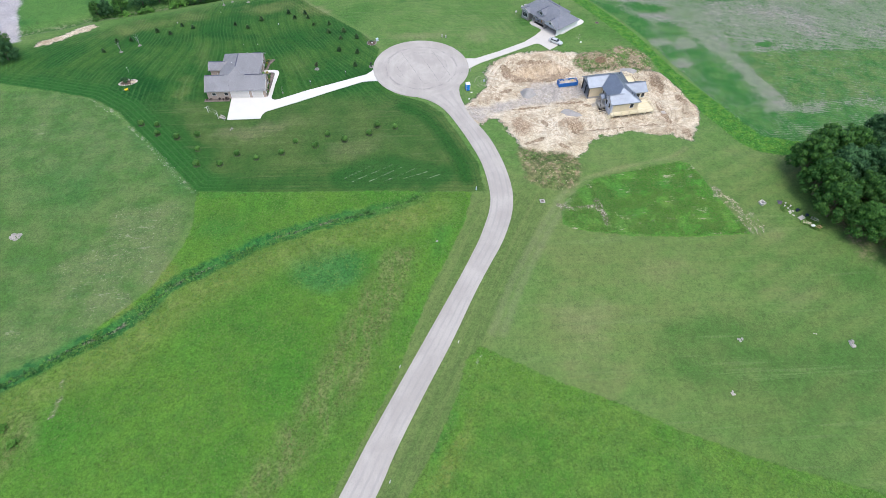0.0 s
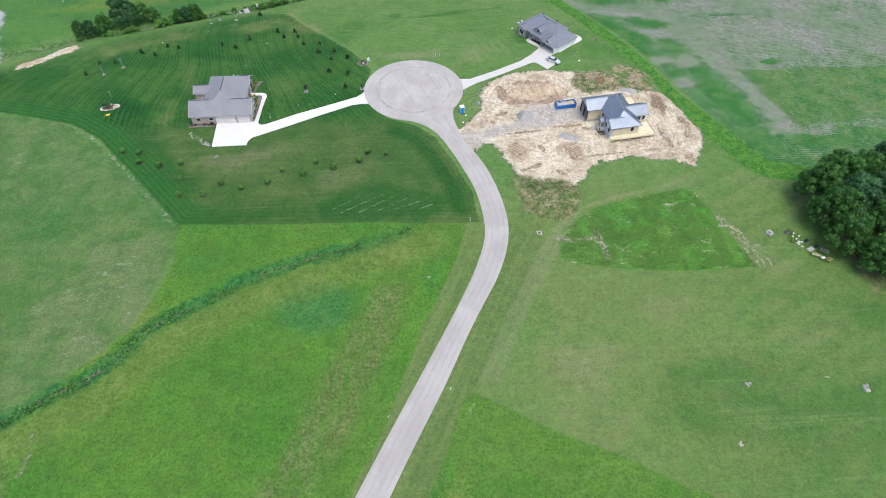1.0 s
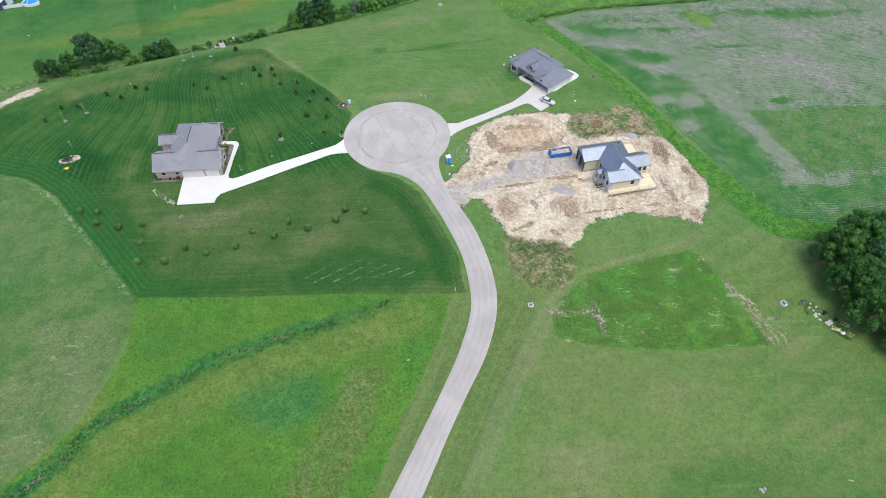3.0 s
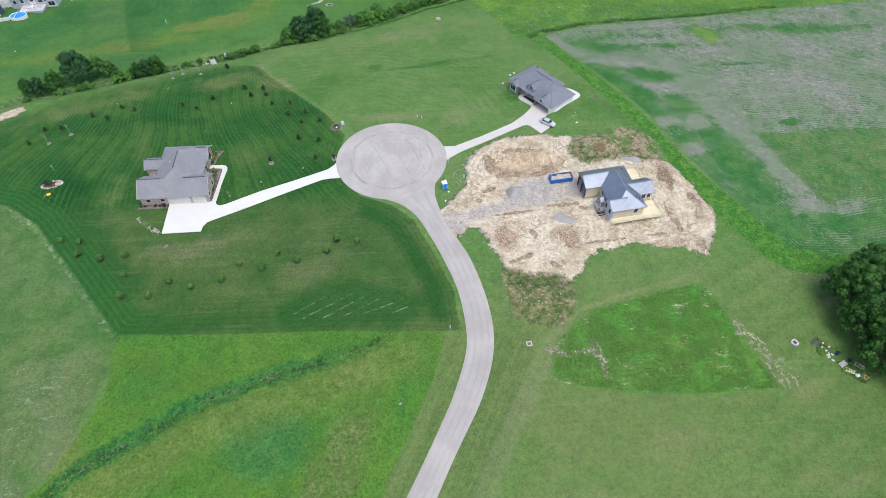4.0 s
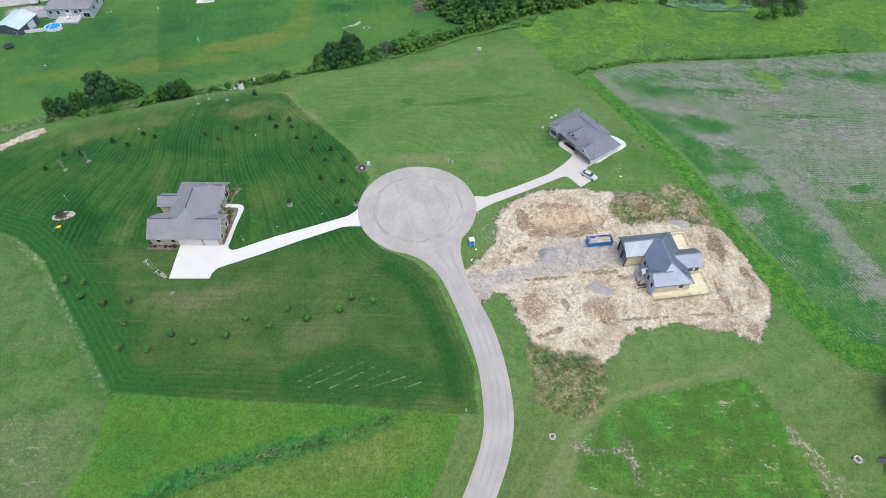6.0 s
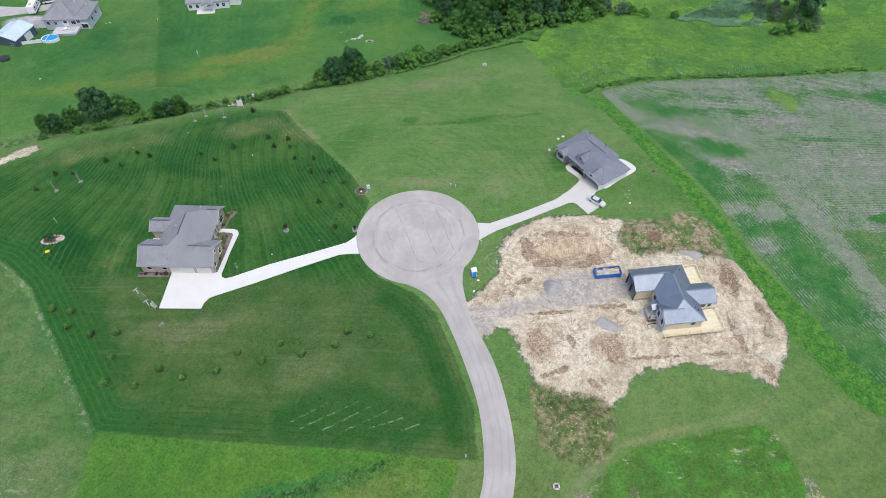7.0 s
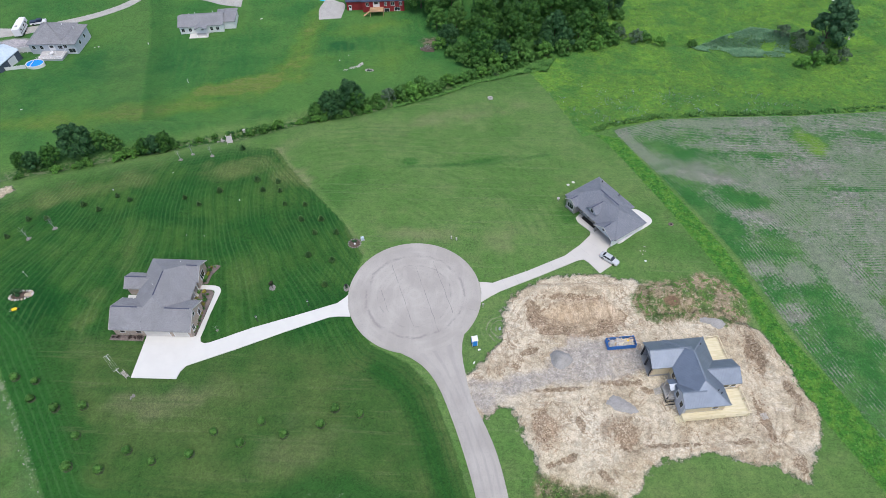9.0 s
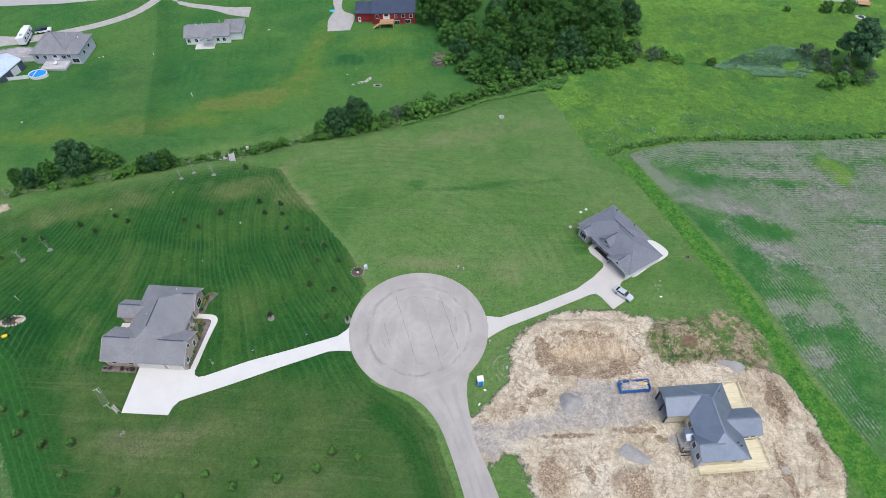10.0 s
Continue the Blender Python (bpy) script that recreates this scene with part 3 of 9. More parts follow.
    c = s.mix(s.math("MULTIPLY", s.step(s.attr("brown"), -2.5, 1.5), s.step(s.noise(2.4, 5, 0.7, s.stretch((1, 0.3, 1), -28)), 0.36, 0.60, 0.15, 0.85)), c, s.mix(s.step(s.noise(0.8, 4, 0.7), 0.40, 0.62), (0.072, 0.108, 0.024), (0.128, 0.146, 0.050)))
    # drill rows on thin soil
    green = s.math("ADD", s.attr("growth"), s.math("ADD", s.math("MULTIPLY", s.math("SUBTRACT", s.noise(7, 6, 0.7), 0.5), 1.3), s.math("ADD", s.math("MULTIPLY", s.math("SUBTRACT", s.noise(1.8, 6, 0.75), 0.5), 0.9), s.math("MULTIPLY", s.math("SUBTRACT", s.noise(0.75, 4, 0.75), 0.5), 1.7))))
    along = s.math("SINE", s.math("MULTIPLY", s.math("ADD", s.attr("crop"), s.math("MULTIPLY", small, 0.6)), 8.2))
    cross = s.math("SINE", s.math("MULTIPLY", s.math("ADD", s.math("MULTIPLY_ADD", x, -0.06, y), s.math("MULTIPLY", small, 0.6)), 8.0))
    inner = s.step(s.attr("crop"), 24.0, 27.0)
    row = s.math("ADD", s.math("MULTIPLY", along, s.math("SUBTRACT", 1.0, inner)), s.math("MULTIPLY", cross, inner))
    soil = s.mix(s.step(s.noise(2.0, 5, 0.65), 0.35, 0.65), (0.150, 0.148, 0.096), (0.218, 0.212, 0.146))
    soil = s.mix(s.step(s.noise(0.6, 4, 0.75, s.stretch((0.3, 1, 1), -4)), 0.50, 0.66, 0.0, 0.55), soil, (0.320, 0.300, 0.218))
    soil = s.mix(s.step(s.noise(17, 4, 0.6), 0.40, 0.58, 0.1, 0.8), soil, (0.134, 0.170, 0.084))
    cover = s.step(s.math("ADD", green, s.math("MULTIPLY", row, times(s.step(s.noise(8, 3), 0.4, 0.6, 0.06, 0.26), s.step(s.noise(2.2, 4, 0.65), 0.36, 0.56, 0.3, 1.2)))), 0.14, 0.88, 0.06, 0.97)
    leafy = s.mix(s.step(mid, 0.4, 0.65), (0.026, 0.112, 0.018), (0.056, 0.138, 0.028))
    leafy = s.mix(s.math("MULTIPLY", s.step(s.attr("olive"), -1, 3), s.step(s.noise(3.5, 5, 0.65), 0.40, 0.60, 0.1, 0.85)), leafy, (0.086, 0.140, 0.034))
    leafy = s.mix(s.step(s.attr("limey"), 0.2, 0.9), leafy, (0.098, 0.190, 0.016))
    crop = s.mix(cover, soil, leafy)
    c = s.mix(area("crop", 0.4, crisp), c, crop)
    verge = times(s.step(s.math("ABSOLUTE", s.math("ADD", s.math("ADD", s.attr("lawn"), 0.5), s.math("MULTIPLY", crisp, 0.8))), 0.6, 0.15), s.step(x, -56, -60), s.step(y, -10, -16), s.step(s.noise(1.6, 5, 0.75), 0.48, 0.62, 0.0, 0.6))
    c = s.mix(verge, c, (0.235, 0.240, 0.145))
    c = s.mix(area("margin", 0.3, crisp, -0.5), c, s.mix(s.step(small, 0.4, 0.65), (0.038, 0.134, 0.016), (0.074, 0.166, 0.020)))
    # swale and creek bed
    bed_x = s.step(x, 0.0, -24.0, 0.3, 1.0)
    c = s.mix(times(s.step(s.math("ADD", s.attr("swale"), s.math("MULTIPLY", ragged, 0.8)), 2.6, 1.2), bed_x, 0.8), c, s.mix(s.step(small, 0.4, 0.6), (0.010, 0.084, 0.020), (0.030, 0.124, 0.024)))
    gash = times(s.step(s.math("ADD", s.attr("swale"), s.math("MULTIPLY", ragged, 0.55)), 0.60, 0.10), s.step(s.noise(5, 4, 0.6), 0.38, 0.50))
    c = s.mix(times(gash, bed_x, 0.85), c, s.mix(s.step(s.noise(0.7, 4, 0.7), 0.46, 0.60), (0.016, 0.038, 0.014), (0.150, 0.146, 0.084)))
    damp = s.step(s.math("ADD", s.attr("creek"), ragged), 3.0, 0.5)
    c = s.mix(s.math("MULTIPLY", damp, s.step(x, 34, 20, 0.0, 0.75)), c, s.mix(s.step(small, 0.45, 0.6), (0.034, 0.096, 0.018), (0.13, 0.15, 0.07)))
    # worn wheel tracks and straw
    c = s.mix(s.math("MULTIPLY", s.step(s.math("ADD", s.attr("track"), crisp), 1.5, 0.2), 0.28), c, (0.178, 0.188, 0.092))
    strawy = s.math("MULTIPLY", s.step(s.math("ADD", s.attr("straw"), ragged), -0.6, 0.7), s.step(s.noise(1.0, 5, 0.75, s.stretch((1, 0.3, 1), -24)), 0.48, 0.58, 0.0, 0.75))
    strawy = times(strawy, s.step(s.attr("straw"), 2.2, 0.6, 0.35, 1.0))
    c = s.mix(strawy, c, s.mix(s.step(s.noise(0.7, 4, 0.7, s.stretch((1, 0.3, 1), -24)), 0.42, 0.60), (0.110, 0.112, 0.052), (0.290, 0.268, 0.182)))
    c = s.mix(s.math("MULTIPLY", s.step(s.math("ADD", s.attr("hay"), s.math("MULTIPLY", crisp, 0.35)), 0.24, 0.06), s.step(s.noise(0.9, 4, 0.7), 0.42, 0.60, 0.0, 0.52)), c, (0.27, 0.30, 0.18))
    c = s.mix(s.math("MULTIPLY", s.step(s.math("ADD", s.attr("rill"), s.math("MULTIPLY", crisp, 1.2)), 1.0, 0.2), 0.85), c, s.mix(s.step(s.noise(0.6, 3, 0.7), 0.45, 0.6), (0.130, 0.118, 0.066), (0.330, 0.300, 0.205)))
    c = s.mix(s.math("MULTIPLY", s.step(s.math("ADD", s.attr("rut"), crisp), 1.2, 0.1), 0.5), c, (0.036, 0.104, 0.022))
    ring = s.math("SINE", s.math("MULTIPLY", s.math("ADD", s.attr("ring"), s.math("MULTIPLY", mid, 3.0)), 6.0))
    c = s.mix(times(s.step(ring, 0.2, 0.9), s.step(s.attr("ring"), 4.4, 2.6), s.step(small, 0.40, 0.60, 0.05, 0.5)), c, (0.225, 0.215, 0.130))
    # stripped subsoil
    def vein(size, width, detail=4, warp=0.0, v=None):
        return s.step(s.math("ABSOLUTE", s.math("SUBTRACT", s.noise(size, detail, 0.6, v, warp), 0.5)), width, 0.0)

    clay = s.mix(s.step(s.noise(9, 5, 0.55, warp=0.8), 0.36, 0.64), (0.440, 0.372, 0.262), (0.562, 0.500, 0.380))
    clay = s.mix(s.math("MULTIPLY", s.step(s.noise(4.5, 6, 0.62, warp=1.2), 0.56, 0.60), 0.45), clay, (0.350, 0.275, 0.188))
    clay = s.mix(s.math("MULTIPLY", s.step(s.noise(3.0, 6, 0.65, s.stretch((0.4, 1, 1), 20)), 0.56, 0.64), 0.5), clay, (0.622, 0.570, 0.455))
    rubbly = s.step(s.math("ADD", s.attr("rubble"), ragged), -0.5, 0.9)
    tracks = s.math("SINE", s.math("MULTIPLY_ADD", s.attr("dirt"), 5.2, s.math("MULTIPLY", s.noise(22, 2, 0.4), 5.0)))
    clay = s.mix(times(s.step(tracks, 0.5, 0.95), s.step(s.attr("dirt"), 6.0, 3.0), s.step(s.noise(6, 4, 0.6), 0.48, 0.60, 0.0, 0.40)), clay, (0.390, 0.318, 0.228))
    ruts = s.math("SINE", s.math("MULTIPLY", s.math("ADD", s.attr("haul"), s.math("MULTIPLY", small, 0.35)), 5.2))
    clay = s.mix(times(s.step(ruts, 0.3, 0.95), s.step(s.attr("haul"), 4.6, 3.4), s.step(s.noise(4, 5, 0.65), 0.48, 0.60, 0.0, 0.55)), clay, (0.345, 0.275, 0.192))
    # brown veins put the weak shading of crumbly edges into the colour
    clay = s.mix(times(vein(6.0, 0.026, 6, 1.2), s.step(s.noise(8, 3), 0.44, 0.54, 0.0, 0.9)), clay, (0.285, 0.212, 0.140))
    clay = s.mix(times(vein(2.6, 0.034, 6, 1.2), s.step(s.noise(11, 3), 0.46, 0.58, 0.0, 0.75)), clay, (0.330, 0.252, 0.170))
    clay = s.mix(s.math("MULTIPLY", s.step(s.noise(0.5, 3, 0.6), 0.62, 0.70), 0.35), clay, (0.70, 0.64, 0.55))
    # darker brown earth turned up in patches
    turned = s.step(s.math("ADD", s.attr("umber"), s.math("MULTIPLY", s.math("SUBTRACT", s.noise(1.7, 6, 0.72, warp=0.8), 0.5), 1.5)), 0.26, 0.42)
    earth = s.mix(s.step(s.noise(0.6, 5, 0.78, warp=0.8), 0.42, 0.58), (0.165, 0.116, 0.072), (0.335, 0.258, 0.176))
    earth = s.mix(s.step(s.noise(0.35, 3, 0.75), 0.56, 0.66, 0.0, 0.8), earth, (0.540, 0.460, 0.350))
    # the dug face; rain channels coloured darker in place of weak relief shading
    gully = s.math("MAXIMUM", vein(1.3, 0.05, 4, 0.5, s.stretch((1, 0.18, 1), 3)), s.math("MULTIPLY", vein(0.7, 0.06, 3, 0.4, s.stretch((1, 0.22, 1), -8)), 0.6))
    face = s.mix(s.step(s.noise(1.2, 4, 0.6, s.stretch((1, 0.3, 1), 3)), 0.35, 0.65), (0.450, 0.345, 0.225), (0.575, 0.470, 0.335))
    face = s.mix(s.math("MULTIPLY", gully, 0.75), face, (0.285, 0.205, 0.125))
    face = s.mix(s.math("MULTIPLY", s.step(s.noise(2.4, 5, 0.7), 0.56, 0.62), 0.5), face, (0.285, 0.210, 0.135))
    clay = s.mix(s.math("MULTIPLY", s.step(s.math("ADD", s.attr("pit"), ragged), -0.5, 1.4), 0.85), clay, face)
    # rim of brown earth, darkened in colour for the undercut's shade
    rim_shade = times(s.step(s.math("ABSOLUTE", s.math("ADD", s.attr("pit"), s.math("MULTIPLY", ragged, 1.5))), 0.50, 0.05), s.step(s.noise(3.5, 4), 0.46, 0.58))
    clay = s.mix(s.math("MULTIPLY", rim_shade, 0.85), clay, (0.215, 0.150, 0.092))
    # tumbled brown earth, its dark tones also standing in for shade between lumps
    lumps = s.mix(s.step(s.noise(0.55, 5, 0.78, warp=0.8), 0.40, 0.60), (0.160, 0.110, 0.068), (0.395, 0.305, 0.208))
    lumps = s.mix(s.math("MULTIPLY", s.step(s.noise(1.4, 5, 0.7, warp=0.6), 0.52, 0.60), 0.75), lumps, (0.500, 0.415, 0.305))
    clay = s.mix(s.math("MULTIPLY", rubbly, s.step(s.noise(1.8, 6, 0.72), 0.46, 0.54, 0.0, 0.7)), clay, lumps)
    clay = s.mix(s.math("MULTIPLY", s.step(s.attr("heap"), 0.2, 0.9), s.step(s.noise(1.1, 5, 0.7, s.stretch((0.35, 1, 1), 12)), 0.48, 0.60, 0.0, 0.5)), clay, (0.330, 0.255, 0.175))
    clay = s.mix(s.math("MULTIPLY", turned, 0.9), clay, earth)
    stone = s.mix(s.step(s.noise(0.5, 4, 0.75), 0.4, 0.65), (0.330, 0.300, 0.262), (0.432, 0.400, 0.355))
    clay = s.mix(s.math("MULTIPLY", s.step(s.math("ADD", s.attr("gravel"), s.math("MULTIPLY", ragged, 1.3)), -0.9, 1.2), s.step(s.noise(4, 4, 0.6), 0.34, 0.56, 0.62, 0.98)), clay, stone)
    c = s.mix(s.step(s.math("ADD", s.attr("fallow"), ragged), -1.0, 1.0), c, s.mix(s.step(s.noise(9, 4, 0.6), 0.38, 0.62), (0.285, 0.275, 0.215), (0.345, 0.330, 0.262)))
    bare = area("dirt", 0.40, s.math("ADD", s.math("MULTIPLY", ragged, 1.5), s.math("MULTIPLY", s.math("SUBTRACT", fine, 0.5), 1.4)), 0.3)
    c = s.mix(bare, c, clay)
    weeds = s.mix(s.step(s.noise(1.6, 6, 0.75, warp=0.6), 0.46, 0.60), (0.282, 0.222, 0.150), (0.132, 0.130, 0.058))
    weeds = s.mix(s.step(s.noise(3.4, 6, 0.7), 0.47, 0.55, 0.0, 0.85), weeds, s.mix(s.step(small, 0.4, 0.6), (0.036, 0.098, 0.020), (0.078, 0.142, 0.034)))
    weeds = s.mix(s.step(s.noise(0.7, 5, 0.75, warp=0.8), 0.57, 0.63, 0.0, 0.7), weeds, (0.44, 0.38, 0.29))
    weeds = s.mix(s.step(s.noise(0.6, 4, 0.75), 0.44, 0.36, 0.0, 0.6), weeds, (0.090, 0.070, 0.042))
    weeds = s.mix(times(s.step(y, -25, -38), s.step(s.noise(2.4, 6, 0.72), 0.38, 0.56, 0.1, 0.85)), weeds, s.mix(s.step(s.noise(0.9, 5, 0.7), 0.42, 0.6), (0.052, 0.084, 0.028), (0.118, 0.138, 0.056)))
    weeds = s.mix(s.step(s.math("ADD", s.attr("notch"), crisp), -0.2, 0.5), weeds, (0.165, 0.112, 0.070))
    scrubby = area("scrub", 0.7, s.math("ADD", s.math("MULTIPLY", ragged, 1.2), s.math("MULTIPLY", s.math("SUBTRACT", fine, 0.5), 2.4)), 0.9)
    c = s.mix(scrubby, c, weeds)
    # grass grain on everything, coarser where it is left to grow
    grit = s.noise(0.16, 2, 0.8)
    loose = s.math("MAXIMUM", bare, scrubby)
    tall = s.math("MAXIMUM", s.math("MAXIMUM", area("lush", 0.3), area("wild", 0.3)), area("margin", 0.3))
    shade = s.math("ADD", times(s.step(fine, 0.32, 0.66, -0.17, 0.14), s.step(y, -40, -70, 1.0, 0.85)), times(s.step(grit, 0.36, 0.64, -0.18, 0.18), s.step(y, -40, -70, 1.0, 0.75)))
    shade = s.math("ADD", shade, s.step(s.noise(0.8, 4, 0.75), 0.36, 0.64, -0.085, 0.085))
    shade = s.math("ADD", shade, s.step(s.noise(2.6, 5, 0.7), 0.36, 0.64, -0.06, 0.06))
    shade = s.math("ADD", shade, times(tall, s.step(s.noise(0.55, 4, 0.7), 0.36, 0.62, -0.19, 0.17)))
    crumbs = s.math("ADD", s.step(s.noise(0.9, 6, 0.75, warp=0.4), 0.38, 0.60, -0.22, 0.13), s.step(s.noise(0.22, 2, 0.8), 0.36, 0.66, -0.15, 0.15))
    shade = s.math("ADD", s.math("MULTIPLY", shade, s.math("SUBTRACT", 1.0, loose)), s.math("MULTIPLY", crumbs, loose))
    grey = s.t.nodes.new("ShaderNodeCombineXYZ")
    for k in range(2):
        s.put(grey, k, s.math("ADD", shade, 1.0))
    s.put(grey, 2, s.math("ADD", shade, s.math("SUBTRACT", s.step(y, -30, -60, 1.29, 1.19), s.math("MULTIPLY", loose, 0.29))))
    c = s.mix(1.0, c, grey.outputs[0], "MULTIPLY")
    broken = s.math("MULTIPLY", s.math("ADD", s.noise(1.4, 7, 0.72, warp=0.4), s.math("MULTIPLY", s.noise(0.5, 4, 0.7), 0.5)), s.math("MULTIPLY", bare, 2.0))
    s.bump(s.math("ADD", s.math("ADD", s.math("MULTIPLY", fine, 0.5), s.math("MULTIPLY", small, s.math("MULTIPLY_ADD", tall, 0.8, 0.6))), broken), 0.26, 0.9)
    return s.done(c)


def asphalt_material():
    s = Shade("weathered_asphalt", 0.9)
    c = s.mix(s.step(s.noise(7, 4), 0.35, 0.65), (0.302, 0.284, 0.258), (0.355, 0.335, 0.306))
    c = s.mix(s.math("MULTIPLY", s.step(s.noise(0.25, 3, 0.7), 0.5, 0.7), 0.35), c, (0.21, 0.20, 0.20))
    c = s.mix(s.math("MULTIPLY", s.step(s.noise(2.6, 4, 0.6, s.stretch((1, 0.12, 1), -28)), 0.5, 0.7), 0.3), c, (0.405, 0.385, 0.355))
    # the wheel ring worn round the turning circle
    x, y, _ = s.xyz()
    r = s.math("SQRT", s.math("ADD", s.math("POWER", s.math("SUBTRACT", x, BULB[0]), 2.0), s.math("POWER", s.math("SUBTRACT", y, BULB[1]), 2.0)))
    off = s.math("ABSOLUTE", s.math("SUBTRACT", s.math("ADD", r, s.math("MULTIPLY", s.noise(4.5, 6, 0.65), 3.0)), 12.1))
    c = s.mix(s.math("MULTIPLY", s.step(off, 0.50, 0.02), s.step(s.noise(3, 6, 0.75), 0.44, 0.58, 0.05, 0.62)), c, (0.195, 0.182, 0.180))
    scrape = s.math("ABSOLUTE", s.math("SUBTRACT", s.math("ADD", r, s.math("MULTIPLY", s.noise(7, 3), 3.0)), 9.4))
    c = s.mix(s.math("MULTIPLY", s.step(scrape, 0.22, 0.03), s.step(s.noise(2.5, 5, 0.7), 0.50, 0.60, 0.0, 0.6)), c, (0.21, 0.20, 0.195))
    swirl = s.math("SINE", s.math("MULTIPLY_ADD", r, 3.6, s.math("MULTIPLY", s.noise(9, 3), 6.0)))
    c = s.mix(s.math("MULTIPLY", s.step(swirl, 0.1, 0.9), s.math("MULTIPLY", s.step(r, 14.6, 14.0), s.step(s.noise(6, 4), 0.42, 0.6, 0.0, 0.28))), c, (0.40, 0.38, 0.35))
    lane = s.math("ADD", s.attr("across"), s.math("MULTIPLY", s.math("SUBTRACT", s.noise(5, 3, 0.6), 0.5), 0.12))
    worn = s.math("SINE", s.math("MULTIPLY", lane, 25.1))
    c = s.mix(s.math("MULTIPLY", s.step(worn, 0.2, 0.95), s.step(s.noise(6, 4, 0.6), 0.36, 0.6, 0.1, 0.45)), c, (0.250, 0.238, 0.226))
    s.bump(s.noise(0.08, 3, 0.7), 0.01, 0.5)
    return s.done(c)


def concrete_material(name, colour):
    s = Shade(name, 0.8)
    c = s.mix(s.step(s.noise(3, 5), 0.3, 0.7), tuple(v * 0.95 for v in colour), colour)
    c = s.mix(s.math("MULTIPLY", s.step(s.noise(0.7, 4, 0.7), 0.55, 0.75), 0.2), c, tuple(v * 0.8 for v in colour))
    return s.done(c)


def shingle_material(name, dark, light):
    """Asphalt shingle courses, with slates of several tones."""
    s = Shade(name, 0.9)
    v = s.local()
    c = s.mix(s.step(s.noise(0.22, 3, 0.8, s.stretch((1, 1, 2.2), 0, v)), 0.35, 0.65), dark, light)
    c = s.mix(s.math("MULTIPLY", s.step(s.noise(2.5, 3, 0.6, v), 0.4, 0.7), 0.3), c, tuple(x * 0.75 for x in dark))
    z = s.xyz(v)[2]
    course = s.math("FRACT", s.math("MULTIPLY", z, 11.0))
    c = s.mix(s.step(course, 0.25, 0.0, 0.0, 0.35), c, tuple(x * 0.5 for x in dark))
    s.bump(course, 0.02, 0.6)
    return s.done(c)


def siding_material(name, colour, lap=0.15):
    s = Shade(name, 0.6)
    v = s.local()
    lapped = s.math("FRACT", s.math("DIVIDE", s.xyz(v)[2], lap))
    c = s.mix(s.step(s.noise(1.8, 4, v=v), 0.3, 0.7), tuple(x * 0.92 for x in colour), colour)
    c = s.mix(s.step(lapped, 0.16, 0.0, 0.0, 0.4), c, tuple(x * 0.5 for x in colour))
    s.bump(lapped, 0.02, 0.7)
    return s.done(c)


def brick_material(name, one, two, mortar):
    s = Shade(name, 0.9)
    n = s.t.nodes.new("ShaderNodeTexBrick")
    x, y, z = s.xyz(s.local())
    join = s.t.nodes.new("ShaderNodeCombineXYZ")
    s.put(join, 0, s.math("ADD", x, y))
    s.put(join, 1, z)
    s.put(n, "Vector", join.outputs[0])
    for k, v in (("Color1", one), ("Color2", two), ("Mortar", mortar)):
        s.put(n, k, v)
    n.inputs["Scale"].default_value, n.inputs["Mortar Size"].default_value = 1.0, 0.008
    n.inputs["Brick Width"].default_value, n.inputs["Row Height"].default_value = 0.21, 0.075
    c = s.mix(s.math("MULTIPLY", s.noise(0.9, 4), 0.35), n.outputs["Color"], tuple(v * 0.7 for v in two))
    return s.done(c)


def leaf_material(name, dark, light):
    s = Shade(name, 0.6)
    c = s.mix(s.island(), dark, light)
    # clump-sized tones put shaded gaps and lit tops into the leaf colour
    c = s.mix(s.step(s.noise(2.4, 3), 0.42, 0.62, 0.0, 0.75), c, tuple(v * 0.8 for v in dark))
    c = s.mix(s.step(s.noise(1.5, 2), 0.54, 0.68, 0.0, 0.5), c, tuple(v * 1.05 for v in light))
    c = s.mix(s.step(s.random(), 0.0, 1.0, 0.0, 0.55), c, s.mix(s.island(), tuple(v * 0.7 for v in dark), tuple(v * 0.62 for v in light)))
    s.b.inputs["Specular IOR Level"].default_value = 0.2
    thin = s.t.nodes.new("ShaderNodeBsdfTranslucent")
    s.put(thin, "Color", s.mix(0.4, c, light))
    both = s.t.nodes.new("ShaderNodeMixShader")
    both.inputs[0].default_value = 0.12
    s.t.links.new(s.b.outputs[0], both.inputs[1])
    s.t.links.new(thin.outputs[0], both.inputs[2])
    s.t.links.new(both.outputs[0], s.t.nodes["Material Output"].inputs["Surface"])
    return s.done(c)


def wood_material(name, dark, light):
    s = Shade(name, 0.75)
    v = s.local()
    c = s.mix(s.step(s.noise(0.3, 4, 0.6, s.stretch((0.15, 1, 1), 0, v)), 0.3, 0.7), dark, light)
    return s.done(c)


def metal_roof_material():
    s = Shade("slate_blue_metal_roofing", 0.36)
    v = s.local()
    c = s.mix(s.step(s.noise(2.0, 4, v=v), 0.3, 0.7), (0.165, 0.196, 0.240), (0.200, 0.234, 0.282))
    s.b.inputs["Specular IOR Level"].default_value = 0.5
    return s.done(c, Metallic=0.6)


def glass_material():
    s = Shade("window_glass", 0.08)
    s.b.inputs["Specular IOR Level"].default_value = 0.6
    return s.done(s.mix(s.noise(1.5, 2), (0.015, 0.018, 0.022), (0.035, 0.04, 0.045)))


